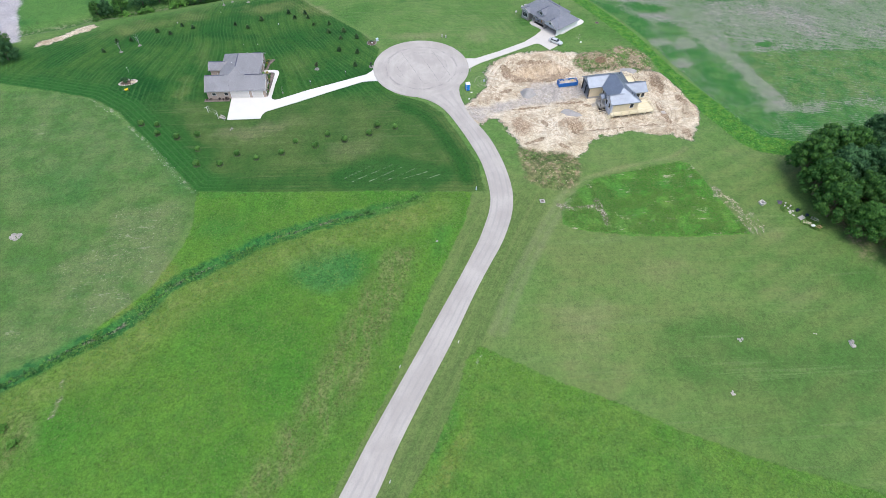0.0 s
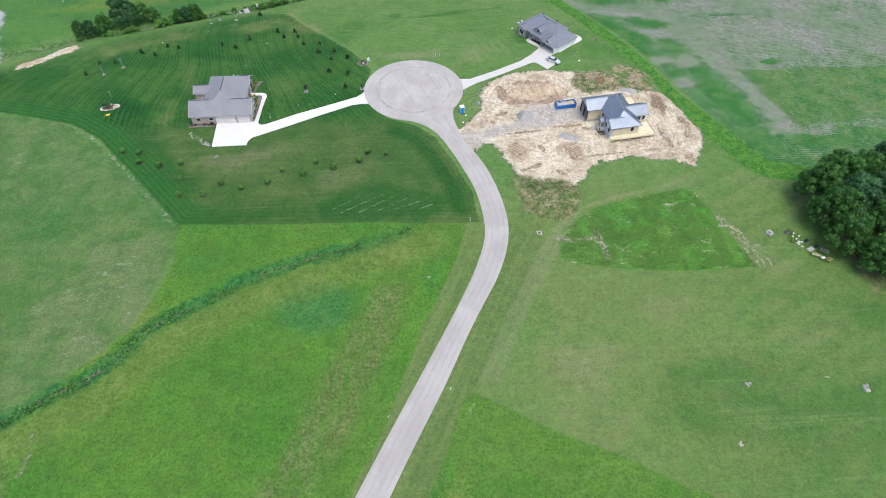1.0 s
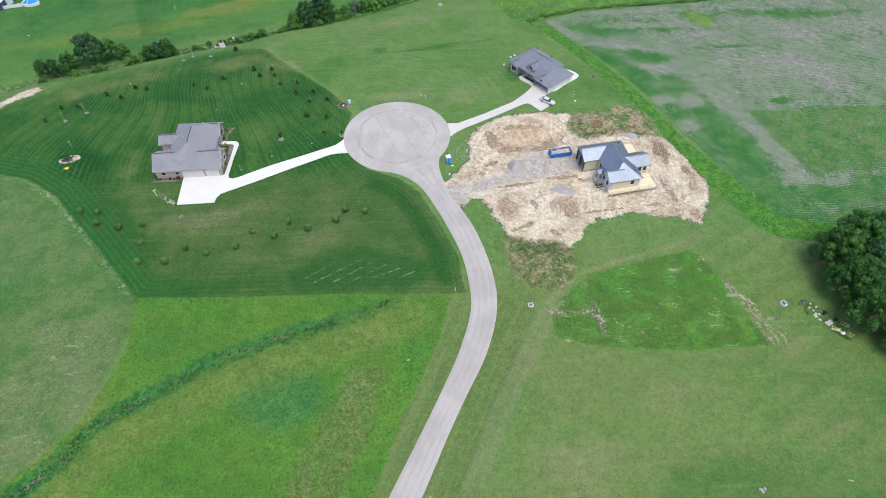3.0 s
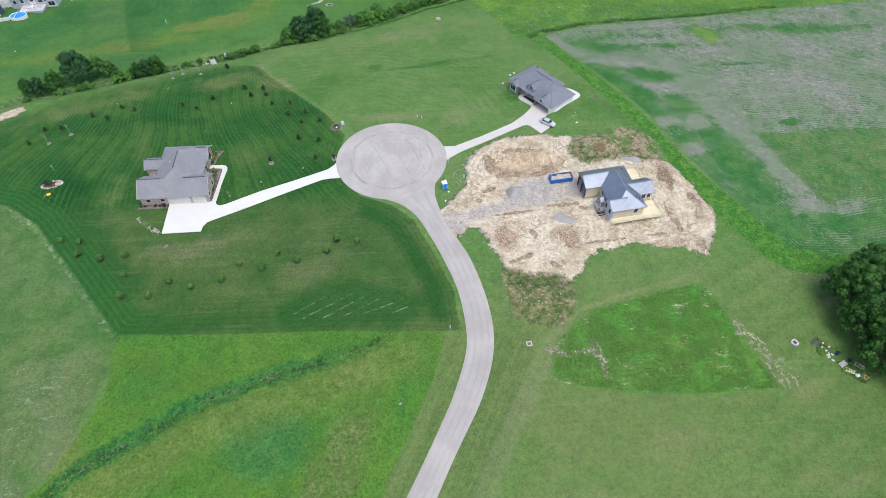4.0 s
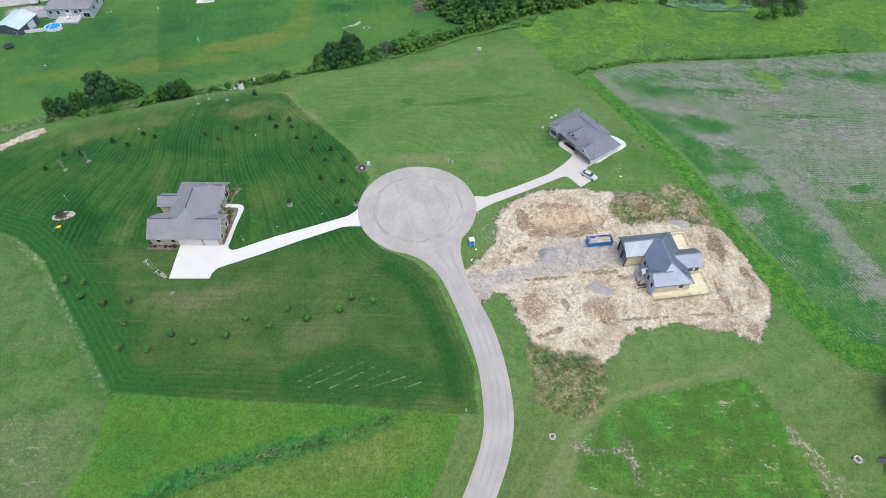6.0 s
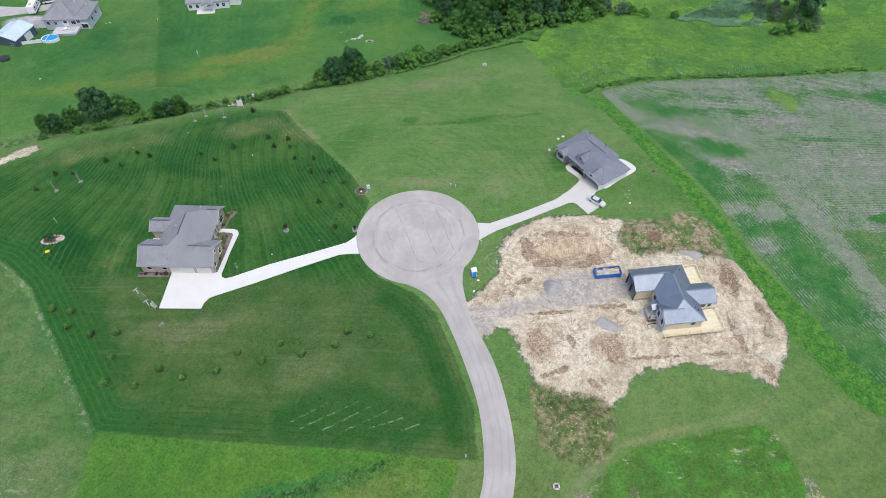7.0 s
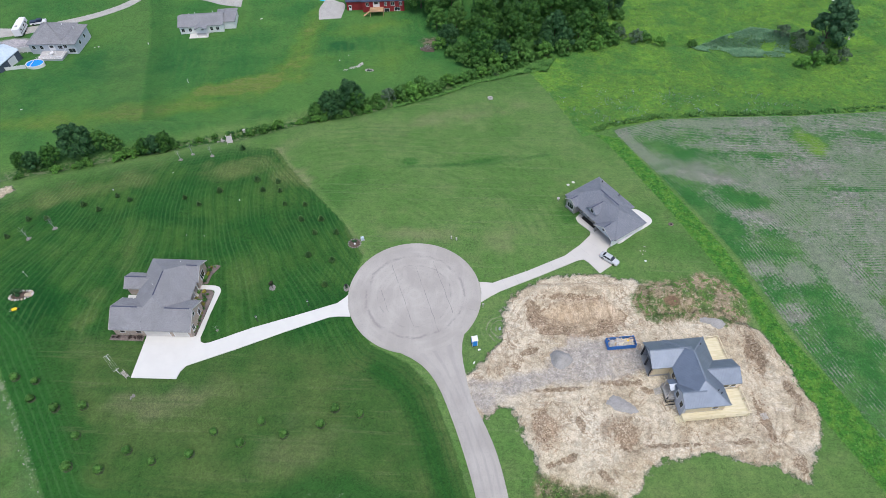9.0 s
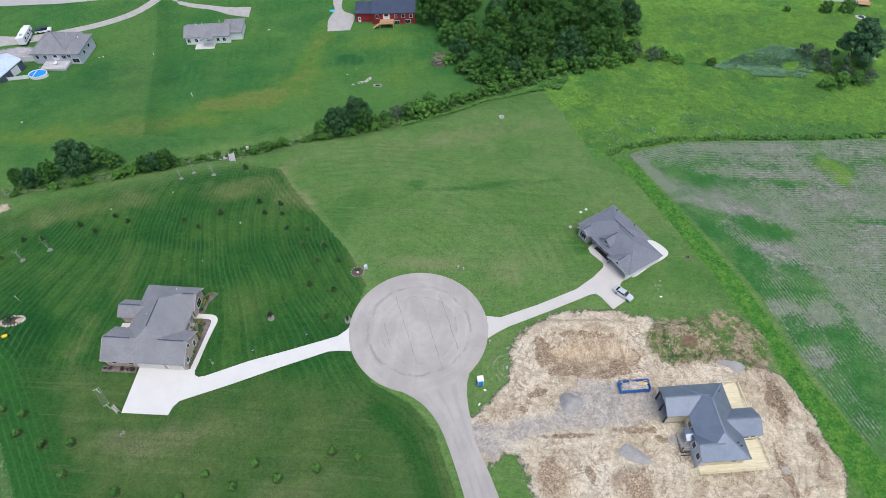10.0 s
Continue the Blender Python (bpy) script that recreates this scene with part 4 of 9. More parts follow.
MAT = {
    "ground": ground_material(), "asphalt": asphalt_material(),
    "tar": plain("tar_seal", (0.20, 0.192, 0.188), 0.8),
    "concrete_new": concrete_material("new_white_concrete", (0.545, 0.538, 0.505)),
    "concrete": concrete_material("pale_concrete", (0.470, 0.450, 0.415)),
    "concrete_old": concrete_material("weathered_concrete", (0.35, 0.34, 0.325)),
    "shingle": shingle_material("grey_shingles", (0.160, 0.162, 0.172), (0.270, 0.272, 0.284)),
    "shingle_dark": shingle_material("slate_shingles", (0.130, 0.142, 0.166), (0.208, 0.220, 0.250)),
    "shingle_navy": shingle_material("blue_black_shingles", (0.035, 0.050, 0.085), (0.060, 0.078, 0.120)),
    "ridge": plain("ridge_vent", (0.060, 0.066, 0.105), 0.8),
    "metal_roof": metal_roof_material(),
    "seam": plain("roof_seam", (0.146, 0.176, 0.216), 0.42),
    "steel_roof": plain("pale_steel_roofing", (0.42, 0.50, 0.56), 0.4, 0.0),
    "brick": brick_material("tan_brick", (0.46, 0.36, 0.29), (0.36, 0.27, 0.21), (0.50, 0.46, 0.42)),
    "stone": brick_material("grey_stone_veneer", (0.30, 0.28, 0.26), (0.20, 0.185, 0.175), (0.36, 0.34, 0.32)),
    "white_siding": siding_material("white_siding", (0.72, 0.72, 0.71)),
    "grey_siding": siding_material("grey_siding", (0.46, 0.48, 0.53)),
    "red_siding": siding_material("barn_red_siding", (0.26, 0.025, 0.030)),
    "blue_siding": siding_material("slate_blue_siding", (0.075, 0.095, 0.125)),
    "sheathing": siding_material("cream_sheathing", (0.60, 0.52, 0.36), 0.3),
    "white": plain("white_paint", (0.66, 0.66, 0.66), 0.5, vary=0.04),
    "garage": siding_material("garage_panels", (0.60, 0.57, 0.53), 0.53),
    "glass": glass_material(),
    "dark": plain("dark_void", (0.015, 0.015, 0.017), 0.9),
    "deck": wood_material("fresh_treated_lumber", (0.54, 0.48, 0.31), (0.64, 0.58, 0.41)),
    "deck_grey": wood_material("weathered_deck", (0.36, 0.35, 0.34), (0.48, 0.47, 0.46)),
    "cedar": wood_material("cedar_boards", (0.34, 0.20, 0.11), (0.46, 0.30, 0.17)),
    "old_wood": wood_material("silvered_boards", (0.30, 0.28, 0.25), (0.44, 0.42, 0.38)),
    "bark": plain("bark", (0.085, 0.068, 0.052), 0.95, size=0.2),
    "twig": plain("pale_bark", (0.26, 0.27, 0.25), 0.9, size=0.2),
    "black_mulch": plain("dark_wet_mulch", (0.034, 0.030, 0.025), 0.95, vary=0.4, size=0.15),
    "mulch": plain("mulch", (0.085, 0.062, 0.048), 0.95, vary=0.4, size=0.15),
    # mulch under the round shrubs, its colour darkened for the shrub's shadow
    "shadow_ring_mulch": plain("shadow_darkened_mulch", (0.042, 0.062, 0.026), 0.95, vary=0.4, size=0.2),
    "bed_mulch": plain("purple_grey_stone_mulch", (0.150, 0.122, 0.112), 0.95, vary=0.4, size=0.2),
    "leaf_purple": leaf_material("plum_leaves", (0.022, 0.022, 0.016), (0.070, 0.045, 0.040)),
    "grey_mulch": plain("stone_mulch", (0.185, 0.175, 0.160), 0.95, vary=0.3, size=0.2),
    "leaf": leaf_material("broad_leaves", (0.015, 0.074, 0.014), (0.082, 0.205, 0.032)),
    "leaf_mid": leaf_material("fresh_leaves", (0.048, 0.150, 0.028), (0.108, 0.240, 0.048)),
    "leaf_dark": leaf_material("dark_leaves", (0.017, 0.072, 0.025), (0.062, 0.156, 0.050)),
    "leaf_lime": leaf_material("lime_leaves", (0.070, 0.200, 0.030), (0.125, 0.280, 0.050)),
    "leaf_grey": leaf_material("grey_green_leaves", (0.032, 0.100, 0.042), (0.084, 0.190, 0.080)),
    "leaf_bare": leaf_material("dead_twigs", (0.060, 0.115, 0.062), (0.140, 0.200, 0.120)),
    "needle": leaf_material("evergreen_needles", (0.040, 0.120, 0.034), (0.100, 0.190, 0.056)),
    "weed": leaf_material("tall_weeds", (0.074, 0.178, 0.030), (0.125, 0.232, 0.046)),
    "reed": leaf_material("blue_green_reeds", (0.085, 0.205, 0.105), (0.165, 0.295, 0.155)),
    "thistle": leaf_material("blue_grey_thistles", (0.12, 0.22, 0.13), (0.30, 0.38, 0.33)),
    "flower": leaf_material("yellow_shrub", (0.13, 0.14, 0.02), (0.32, 0.28, 0.05)),
    "flower_straw": leaf_material("bleached_stalks", (0.26, 0.235, 0.15), (0.40, 0.36, 0.25)),
    "gravel": plain("crushed_stone", (0.335, 0.325, 0.300), 0.95, vary=0.16, size=0.35),
    "pile_stone": plain("washed_grey_stone", (0.285, 0.276, 0.262), 0.95, vary=0.2, size=0.2),
    "rock": plain("field_stone", (0.29, 0.275, 0.25), 0.9, vary=0.3, size=0.3),
    "clod": plain("clay_clods", (0.42, 0.345, 0.250), 0.95, vary=0.35, size=0.3),
    "brown_clod": plain("brown_earth", (0.30, 0.225, 0.155), 0.95, vary=0.4, size=0.3),
    "straw": plain("dry_stalks", (0.36, 0.31, 0.21), 0.95, vary=0.3, size=0.3),
    "bin_blue": plain("blue_painted_steel", (0.020, 0.130, 0.400), 0.45, vary=0.2),
    "toilet_blue": plain("blue_plastic", (0.010, 0.21, 0.62), 0.5, vary=0.05),
    "pool_blue": plain("pool_liner_blue", (0.01, 0.22, 0.62), 0.1, vary=0.05),
    "car_paint": plain("silver_paint", (0.55, 0.57, 0.57), 0.25, 0.35, vary=0.03),
    "rubber": plain("tyre_rubber", (0.02, 0.02, 0.02), 0.9),
    "chrome": plain("bright_metal", (0.6, 0.6, 0.6), 0.25, 0.9, vary=0.05),
    "navy_paint": plain("navy_paint", (0.02, 0.03, 0.06), 0.3, 0.2, vary=0.05),
    "red_lamp": plain("red_lens", (0.35, 0.02, 0.02), 0.2),
    "yellow": plain("yellow_plastic", (0.72, 0.52, 0.02), 0.5),
    "black": plain("black_metal", (0.02, 0.02, 0.022), 0.5),
    "tarp": plain("purple_grey_tarp", (0.075, 0.066, 0.095), 0.7, vary=0.3),
    "cyan": plain("cyan_tarp", (0.02, 0.42, 0.62), 0.5),
}


# ---- mesh helpers ----
class Geo:
    """Vertices and faces of one part."""

    def __init__(self):
        self.v, self.f = [], []

    def add(self, verts, faces):
        n = len(self.v)
        self.v += [tuple(v) for v in verts]
        self.f += [tuple(i + n for i in f) for f in faces]
        return self

    def box(self, x, y, z, sx, sy, sz, turn=0.0, taper=1.0):
        """A block with its base centre at x, y, z."""
        c, s = math.cos(radians(turn)), math.sin(radians(turn))
        pts = []
        for k, (h, t) in enumerate(((0, 1.0), (sz, taper))):
            for dx, dy in ((-1, -1), (1, -1), (1, 1), (-1, 1)):
                a, b = dx * sx / 2 * t, dy * sy / 2 * t
                pts.append((x + a * c - b * s, y + a * s + b * c, z + h))
        return self.add(pts, [(3, 2, 1, 0), (4, 5, 6, 7), (0, 1, 5, 4), (1, 2, 6, 5), (2, 3, 7, 6), (3, 0, 4, 7)])

    def beam(self, a, b, w, h=None):
        """A bar from a to b, w wide and h high."""
        a, b = Vector(a), Vector(b)
        d = (b - a).normalized()
        side = d.cross(Vector((0, 0, 1)))
        side = (side.normalized() if side.length > 1e-3 else Vector((1, 0, 0))) * w / 2
        up = side.cross(d).normalized() * (h or w) / 2
        pts = [p + i * side + j * up for p in (a, b) for i, j in ((-1, -1), (1, -1), (1, 1), (-1, 1))]
        return self.add(pts, [(0, 1, 2, 3), (7, 6, 5, 4), (0, 4, 5, 1), (1, 5, 6, 2), (2, 6, 7, 3), (3, 7, 4, 0)])

    def tube(self, a, b, ra, rb=None, sides=8):
        a, b = Vector(a), Vector(b)
        d = (b - a).normalized()
        u = d.orthogonal().normalized()
        w = d.cross(u)
        rb = ra if rb is None else rb
        pts = [p + r * (math.cos(t) * u + math.sin(t) * w) for p, r in ((a, ra), (b, rb)) for t in np.arange(sides) * 2 * math.pi / sides]
        faces = [(k, (k + 1) % sides, sides + (k + 1) % sides, sides + k) for k in range(sides)]
        return self.add(pts, faces + [tuple(range(sides))[::-1], tuple(range(sides, 2 * sides))])

    def lump(self, x, y, z, rx, ry, rz, seed=0, rings=5, sides=9, wild=0.25, turn=0.0):
        """An uneven dome."""
        rnd = random.Random(seed)
        c, s = math.cos(turn), math.sin(turn)
        pts = []
        for k in range(rings):
            e = k / rings * math.pi / 2
            for j in range(sides):
                a, w = j / sides * 2 * math.pi, 1 + wild * (rnd.random() - 0.5) * 2
                dx, dy = rx * math.cos(e) * math.cos(a) * w, ry * math.cos(e) * math.sin(a) * w
                pts.append((x + dx * c - dy * s, y + dx * s + dy * c, z + rz * math.sin(e) * (1 + wild * (rnd.random() - 0.5))))
        pts.append((x, y, z + rz))
        faces = [(k * sides + j, k * sides + (j + 1) % sides, (k + 1) * sides + (j + 1) % sides, (k + 1) * sides + j) for k in range(rings - 1) for j in range(sides)]
        top = (rings - 1) * sides
        return self.add(pts, faces + [(top + j, top + (j + 1) % sides, len(pts) - 1) for j in range(sides)])

    def mesh(self, name, material, smooth=False):
        me = bpy.data.meshes.new(name)
        me.from_pydata(self.v, [], self.f)
        me.materials.append(MAT[material])
        if smooth:
            me.shade_smooth()
        me.update()
        return me


def part(name, geo, material, parent, label="", smooth=False):
    ob = new(name, geo.mesh(name, material, smooth) if isinstance(geo, Geo) else geo)
    ob.parent = parent
    return tagged(ob, label)


def thing(name, label, category, x, y, z=None, turn=0.0, group="", kind=""):
    """An empty at the base of a thing, on the land unless z is given."""
    ob = new(name)
    ob.empty_display_size = 0.3
    ob.matrix_basis = pose(x, y, float(height(x, y)) if z is None else z, 0, 0, turn)
    return tagged(ob, label, category, group, kind)


def single(name, geo, material, label, category, group="", kind="", smooth=False):
    return tagged(new(name, geo.mesh(name, material, smooth)), label, category, group, kind)


# ---- the ground ----
def spaced(lo, hi, dense, far, step=0.85, close=0.36):
    """Grid lines: closest over the building site, wide apart towards the horizon."""
    mid = np.concatenate([np.arange(lo, dense[0], step), np.arange(dense[0], dense[1], close), np.arange(dense[1], hi + 1e-6, step)])
    hi = mid[-1]
    out, x, d = [], hi, step
    while x < far:
        d *= 1.5
        x += d
        out.append(x)
    out2, x, d = [], lo, step
    while x > -far:
        d *= 1.5
        x -= d
        out2.append(x)
    return np.concatenate([out2[::-1], mid, out])


def hump_height(x, y):
    total = np.zeros(np.shape(x))
    for hx, hy, a, b, turn, rise in HUMPS:
        c, s = math.cos(radians(turn)), math.sin(radians(turn))
        u, v = ((x - hx) * c + (y - hy) * s) / a, (-(x - hx) * s + (y - hy) * c) / b
        total += rise * np.exp(-1.4 * (u * u + v * v) ** 1.4)
    return total


def paved_by(x, y):
    """Metres by which a point lies inside road, drives or house pads."""
    d = BULB_R - np.hypot(x - BULB[0], y - BULB[1])
    for ring in (ROAD_W[::3] + ROAD_E[::-3], DRIVE_BRICK, DRIVE_GREY):
        d = np.maximum(d, inside_by(x, y, [tuple(p) for p in ring]))
    return d


def relief(x, y, paved, masks):
    z = height(x, y)
    z = z - 1.5 * np.exp(-((masks["creek"] / 3.2) ** 2)) - 0.55 * np.exp(-((masks["swale"] / 2.2) ** 2))
    loose = np.clip(masks["dirt"] / 2, 0, 1)
    house = np.clip(np.maximum(np.abs(x - 56) - 9, np.abs(y + 20) - 8) / 3, 0, 1)
    lumps = hump_height(x, y) * (0.65 + 0.7 * rough(x, y, 2.2, 5)) + 0.55 * loose * (rough(x, y, 2.6, 9, 5) - 0.5)
    wild = np.clip(np.maximum(masks["lush"], masks["wild"]) / 2, 0, 1)
    crest = 1 - np.abs(2 * rough(x, y, 4.5, 61, 5) - 1)
    lumps = lumps + loose * 0.35 * (crest**2 - 0.5) * (0.3 + np.clip(hump_height(x, y), 0, 1))
    z = z + lumps * house + 0.30 * wild * (rough(x, y, 2.0, 3) - 0.5) + 0.10 * (rough(x, y, 9.0, 4) - 0.5)
    free = np.clip(-paved / 2.0, 0, 1)
    return height(x, y) + (z - height(x, y)) * free - 0.06 * np.clip(1 + paved / 0.9, 0, 1)


def shape_masks(x, y):
    """The few regions that shape the ground."""
    return {"dirt": np.maximum(inside_by(x, y, DIRT), inside_by(x, y, CREEK_SOIL)), "wild": inside_by(x, y, MEADOW_NORTH), "swale": line_distance(x, y, SWALE), "creek": line_distance(x, y, CREEK),
            "lush": np.maximum(np.maximum(inside_by(x, y, MEADOW), inside_by(x, y, PATCH_EAST)), inside_by(x, y, PATCH_SOUTH))}


def region_masks(x, y):
    m = {"lawn": inside_by(x, y, LAWN), "crop": inside_by(x, y, CROP), "margin": inside_by(x, y, MARGIN), "wild": inside_by(x, y, MEADOW_NORTH), "dirt": np.maximum(inside_by(x, y, DIRT), inside_by(x, y, CREEK_SOIL)),
         "gravel": inside_by(x, y, GRAVEL), "straw": inside_by(x, y, STRAW), "brown": inside_by(x, y, BROWN)}
    m["lush"] = np.maximum(np.maximum(inside_by(x, y, MEADOW), inside_by(x, y, PATCH_EAST)), inside_by(x, y, PATCH_SOUTH))
    m["scrub"] = np.maximum(inside_by(x, y, SCRUB), inside_by(x, y, WEEDY_BANK))
    m["pasture"] = inside_by(x, y, [(-56, -50), (-57, -62), (-62, -80), (-74, -92), (-86, -103), (-130, -122), (-400, -140), (-400, -6), (-108, -7.5), (-93, -12), (-68, -38)])
    m["swale"], m["creek"] = line_distance(x, y, SWALE), line_distance(x, y, CREEK)
    m["track"] = np.minimum(line_distance(x, y, [(34, -54.6), (26.2, -66.3), (16.5, -82.3), (10.6, -94.9)]), line_distance(x, y, [(36, -56), (28, -67), (18.6, -83), (13, -95)]))
    m["verge"] = np.minimum(line_distance(x, y, ROAD_W), line_distance(x, y, ROAD_E))
    m["bank"] = line_distance(x, y, [(-6, -19.5), (0, -24), (5, -33), (8.5, -43), (9.5, -50)])
    m["fallow"] = np.maximum(inside_by(x, y, BARE_FIELD), 5.5 - np.hypot((x + 148) / 1.6, y - 104))
    m["damp"] = 7 - np.hypot((x + 24) / 1.3, y + 76)
    m["band"] = line_distance(x - 3, y + 5, SWALE)
    m["hay"] = np.minimum.reduce([line_distance(x, y, l) for l in HAY])
    m["rut"] = line_distance(x, y, [(-7, 41), (2, 41.5), (12, 42.3), (25, 45.6), (33, 48)])
    m["pit"] = inside_by(x, y, PIT)
    m["rubble"] = np.maximum.reduce([min(a, b) * (1 - np.hypot((x - u) / a, (y - v) / b)) for u, v, a, b in RUBBLE])
    m["ring"] = np.hypot(x - 18.4, y + 9.4)
    m["notch"] = 1.3 - np.hypot((x - 55.0) / 1.3, y + 1.2)
    m["rill"] = np.minimum(line_distance(x, y, RILL), line_distance(x, y, [(-73.4, -100.7), (-73, -103.9), (-72.9, -106.2), (-73.6, -108.3)]) + 0.3)
    m["brown"] = np.maximum(m["brown"], 3.0 - np.hypot(x + 78.5, (y + 112.5) / 1.6))
    m["heap"] = hump_height(x, y)
    m["tone"] = blots(x, y, TURF_NORTH + TURF_EAST + TURF_LAWN + TURF_VALLEY + TURF_WEST + TURF_MEADOW, 50)
    m["tone"] += 0.8 * np.clip(1.3 - line_distance(x, y, [(34, -55.5), (39.8, -51), (48.9, -48), (64.2, -44.3), (69.3, -41)]), 0, 1) + 0.5 * np.clip(1.6 - line_distance(x, y, [(-13, 10), (-17.6, 17.8), (-36, 39.4), (-41, 47)]), 0, 1)
    m["circle"] = np.hypot(x + 12, y - 5)
    m["bound"] = line_distance(x, y, BOUND) * np.where(inside_by(x, y, BOUND + [(400, 60), (400, 175)]) > 0, 1, -1)
    m["under"] = np.maximum(2.2 - np.hypot((x + 3) / 1.6, y - 113), 3.0 - np.hypot((x - 100) / 1.0, (y + 62) / 5.5))
    m["umber"] = blots(x, y, UMBER, 130)
    m["haul"] = np.minimum(line_distance(x, y, HAUL), line_distance(x, y, HAUL_SOUTH))
    m["olive"] = inside_by(x, y, [(98.8, 3), (101, -12), (106, -26), (112, -24), (300, -18), (300, 2)])
    m["limey"] = blots(x, y, [(105.6, 57, 3.6, 9, 12, 0.8), (58, 42, 2.5, 9, 22, 0.6)], 70)
    near_edge = np.clip(1.2 - m["crop"] / 13, 0, 1) * np.clip((46 - y) / 8, 0, 1)
    m["growth"] = 0.46 + 0.34 * near_edge + 0.44 * np.clip(m["olive"] / 2, 0, 1) + blots(x, y, CROP_GROWTH, 90) - 0.12 * np.clip((y - 4) / 12, 0, 1) * np.clip(m["crop"] / 14, 0, 1)
    return m


def blots(x, y, rows, seed=0):
    """Soft patches with uneven outlines, summed by weight."""
    total = np.zeros(np.shape(x))
    for k, (u, v, a, b, turn, weight) in enumerate(rows):
        near = np.nonzero((np.abs(x - u) < 2 * max(a, b)) & (np.abs(y - v) < 2 * max(a, b)))[0]
        px, py = x[near] - u, y[near] - v
        c, s = math.cos(radians(turn)), math.sin(radians(turn))
        r = np.hypot((px * c + py * s) / a, (-px * s + py * c) / b) + 1.5 * (rough(x[near], y[near], 0.9 * min(a, b) + 0.8, seed + k, 4) - 0.5)
        f = np.clip((1.6 - r) / 1.5, 0, 1)
        total[near] += weight * f * f * (3 - 2 * f)
    return total


def build_ground():
    xs, ys = spaced(-185, 215, (8, 80), 3500), spaced(-150, 172, (-56, 8), 3500)
    x, y = (a.ravel() for a in np.meshgrid(xs, ys))
    masks = region_masks(x, y)
    z = relief(x, y, paved_by(x, y), masks)
    nx, ny = len(xs), len(ys)
    i = (np.arange(ny - 1)[:, None] * nx + np.arange(nx - 1)[None]).ravel()
    faces = np.stack([i, i + 1, i + nx + 1, i + nx], 1)
    me = bpy.data.meshes.new("ground")
    me.vertices.add(len(x))
    me.vertices.foreach_set("co", np.stack([x, y, z], 1).ravel())
    me.loops.add(faces.size)
    me.loops.foreach_set("vertex_index", faces.ravel())
    me.polygons.add(len(faces))
    me.polygons.foreach_set("loop_start", np.arange(0, faces.size, 4))
    for name, value in masks.items():
        me.attributes.new(name, "FLOAT", "POINT").data.foreach_set("value", np.clip(value, -60, 60).astype(np.float32))
    me.update(calc_edges=True)
    me.shade_smooth()
    me.materials.append(MAT["ground"])
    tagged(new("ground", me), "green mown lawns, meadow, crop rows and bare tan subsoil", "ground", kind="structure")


def surface(x, y):
    """The height of the finished ground at one place."""
    x, y = np.array([float(x)]), np.array([float(y)])
    return float(relief(x, y, paved_by(x, y), shape_masks(x, y))[0])


build_ground()


# ---- road and drives ----
def ribbon(left, right, across, lift, skirt=0.25):
    """A paved band between two edges, laid on the land."""
    def even(line, n):
        p = np.array(line)
        s = np.r_[0, np.cumsum(np.hypot(*np.diff(p, axis=0).T))]
        return np.stack([np.interp(np.linspace(0, s[-1], n), s, p[:, k]) for k in (0, 1)], 1)

    n = 120
    a, b = even(left, n), even(right, n)
    geo, cols = Geo(), across + 3
    for p, q in zip(a, b):
        for k in range(-1, across + 2):
            t = min(max(k / across, 0), 1)
            x, y = p + (q - p) * t
            geo.v.append((x, y, float(height(x, y)) + (lift if 0 <= k <= across else lift - skirt)))
    geo.f = [(i * cols + k, i * cols + k + 1, (i + 1) * cols + k + 1, (i + 1) * cols + k) for i in range(n - 1) for k in range(cols - 1)]
    return geo


def slab(ring, lift, thick=0.2, step=1.5):
    """A paved plate of any outline, laid on the land and cut often enough to follow it."""
    bm = bmesh.new()
    bm.faces.new([bm.verts.new((x, y, 0)) for x, y in ring])
    ys = [p[1] for p in ring]
    for y in np.arange(math.floor(min(ys)) + 0.37, max(ys), step):
        bmesh.ops.bisect_plane(bm, geom=bm.verts[:] + bm.edges[:] + bm.faces[:], plane_co=(0, y, 0), plane_no=(0, 1, 0))
    for v in bm.verts:
        v.co.z = float(height(v.co.x, v.co.y)) + lift
    bm.normal_update()
    if sum(f.normal.z * f.calc_area() for f in bm.faces) < 0:
        bmesh.ops.reverse_faces(bm, faces=bm.faces)
    top = bm.faces[:]
    out = bmesh.ops.extrude_face_region(bm, geom=top)
    moved = {v for v in out["geom"] if isinstance(v, bmesh.types.BMVert)}
    for v in moved:
        v.co.z -= thick
    bmesh.ops.recalc_face_normals(bm, faces=bm.faces)
    geo = Geo()
    bm.verts.index_update()
    geo.v, geo.f = [tuple(v.co) for v in bm.verts], [tuple(v.index for v in f.verts) for f in bm.faces]
    bm.free()
    return geo


road = tagged(new("road"), "worn grey asphalt lane ending in a turning circle", "road", kind="structure")
geo = ribbon(ROAD_W, ROAD_E, 6, 0.05)
lane = part("lane", geo, "asphalt", road)
lane.data.attributes.new("across", "FLOAT", "POINT").data.foreach_set("value", np.tile(np.clip(np.arange(-1, 8) / 6, 0, 1), 120).astype(np.float32))
geo, rings, sides = Geo(), 8, 96
geo.v.append((*BULB, float(height(*BULB)) + 0.056))
for k in range(1, rings + 2):
    r = BULB_R * min(k / rings, 1.0)
    for j in range(sides):
        x, y = BULB[0] + r * math.cos(j / sides * 2 * math.pi), BULB[1] + r * math.sin(j / sides * 2 * math.pi)
        geo.v.append((x, y, float(height(x, y)) + (0.056 if k <= rings else -0.2)))
geo.f = [(0, 1 + j, 1 + (j + 1) % sides) for j in range(sides)]
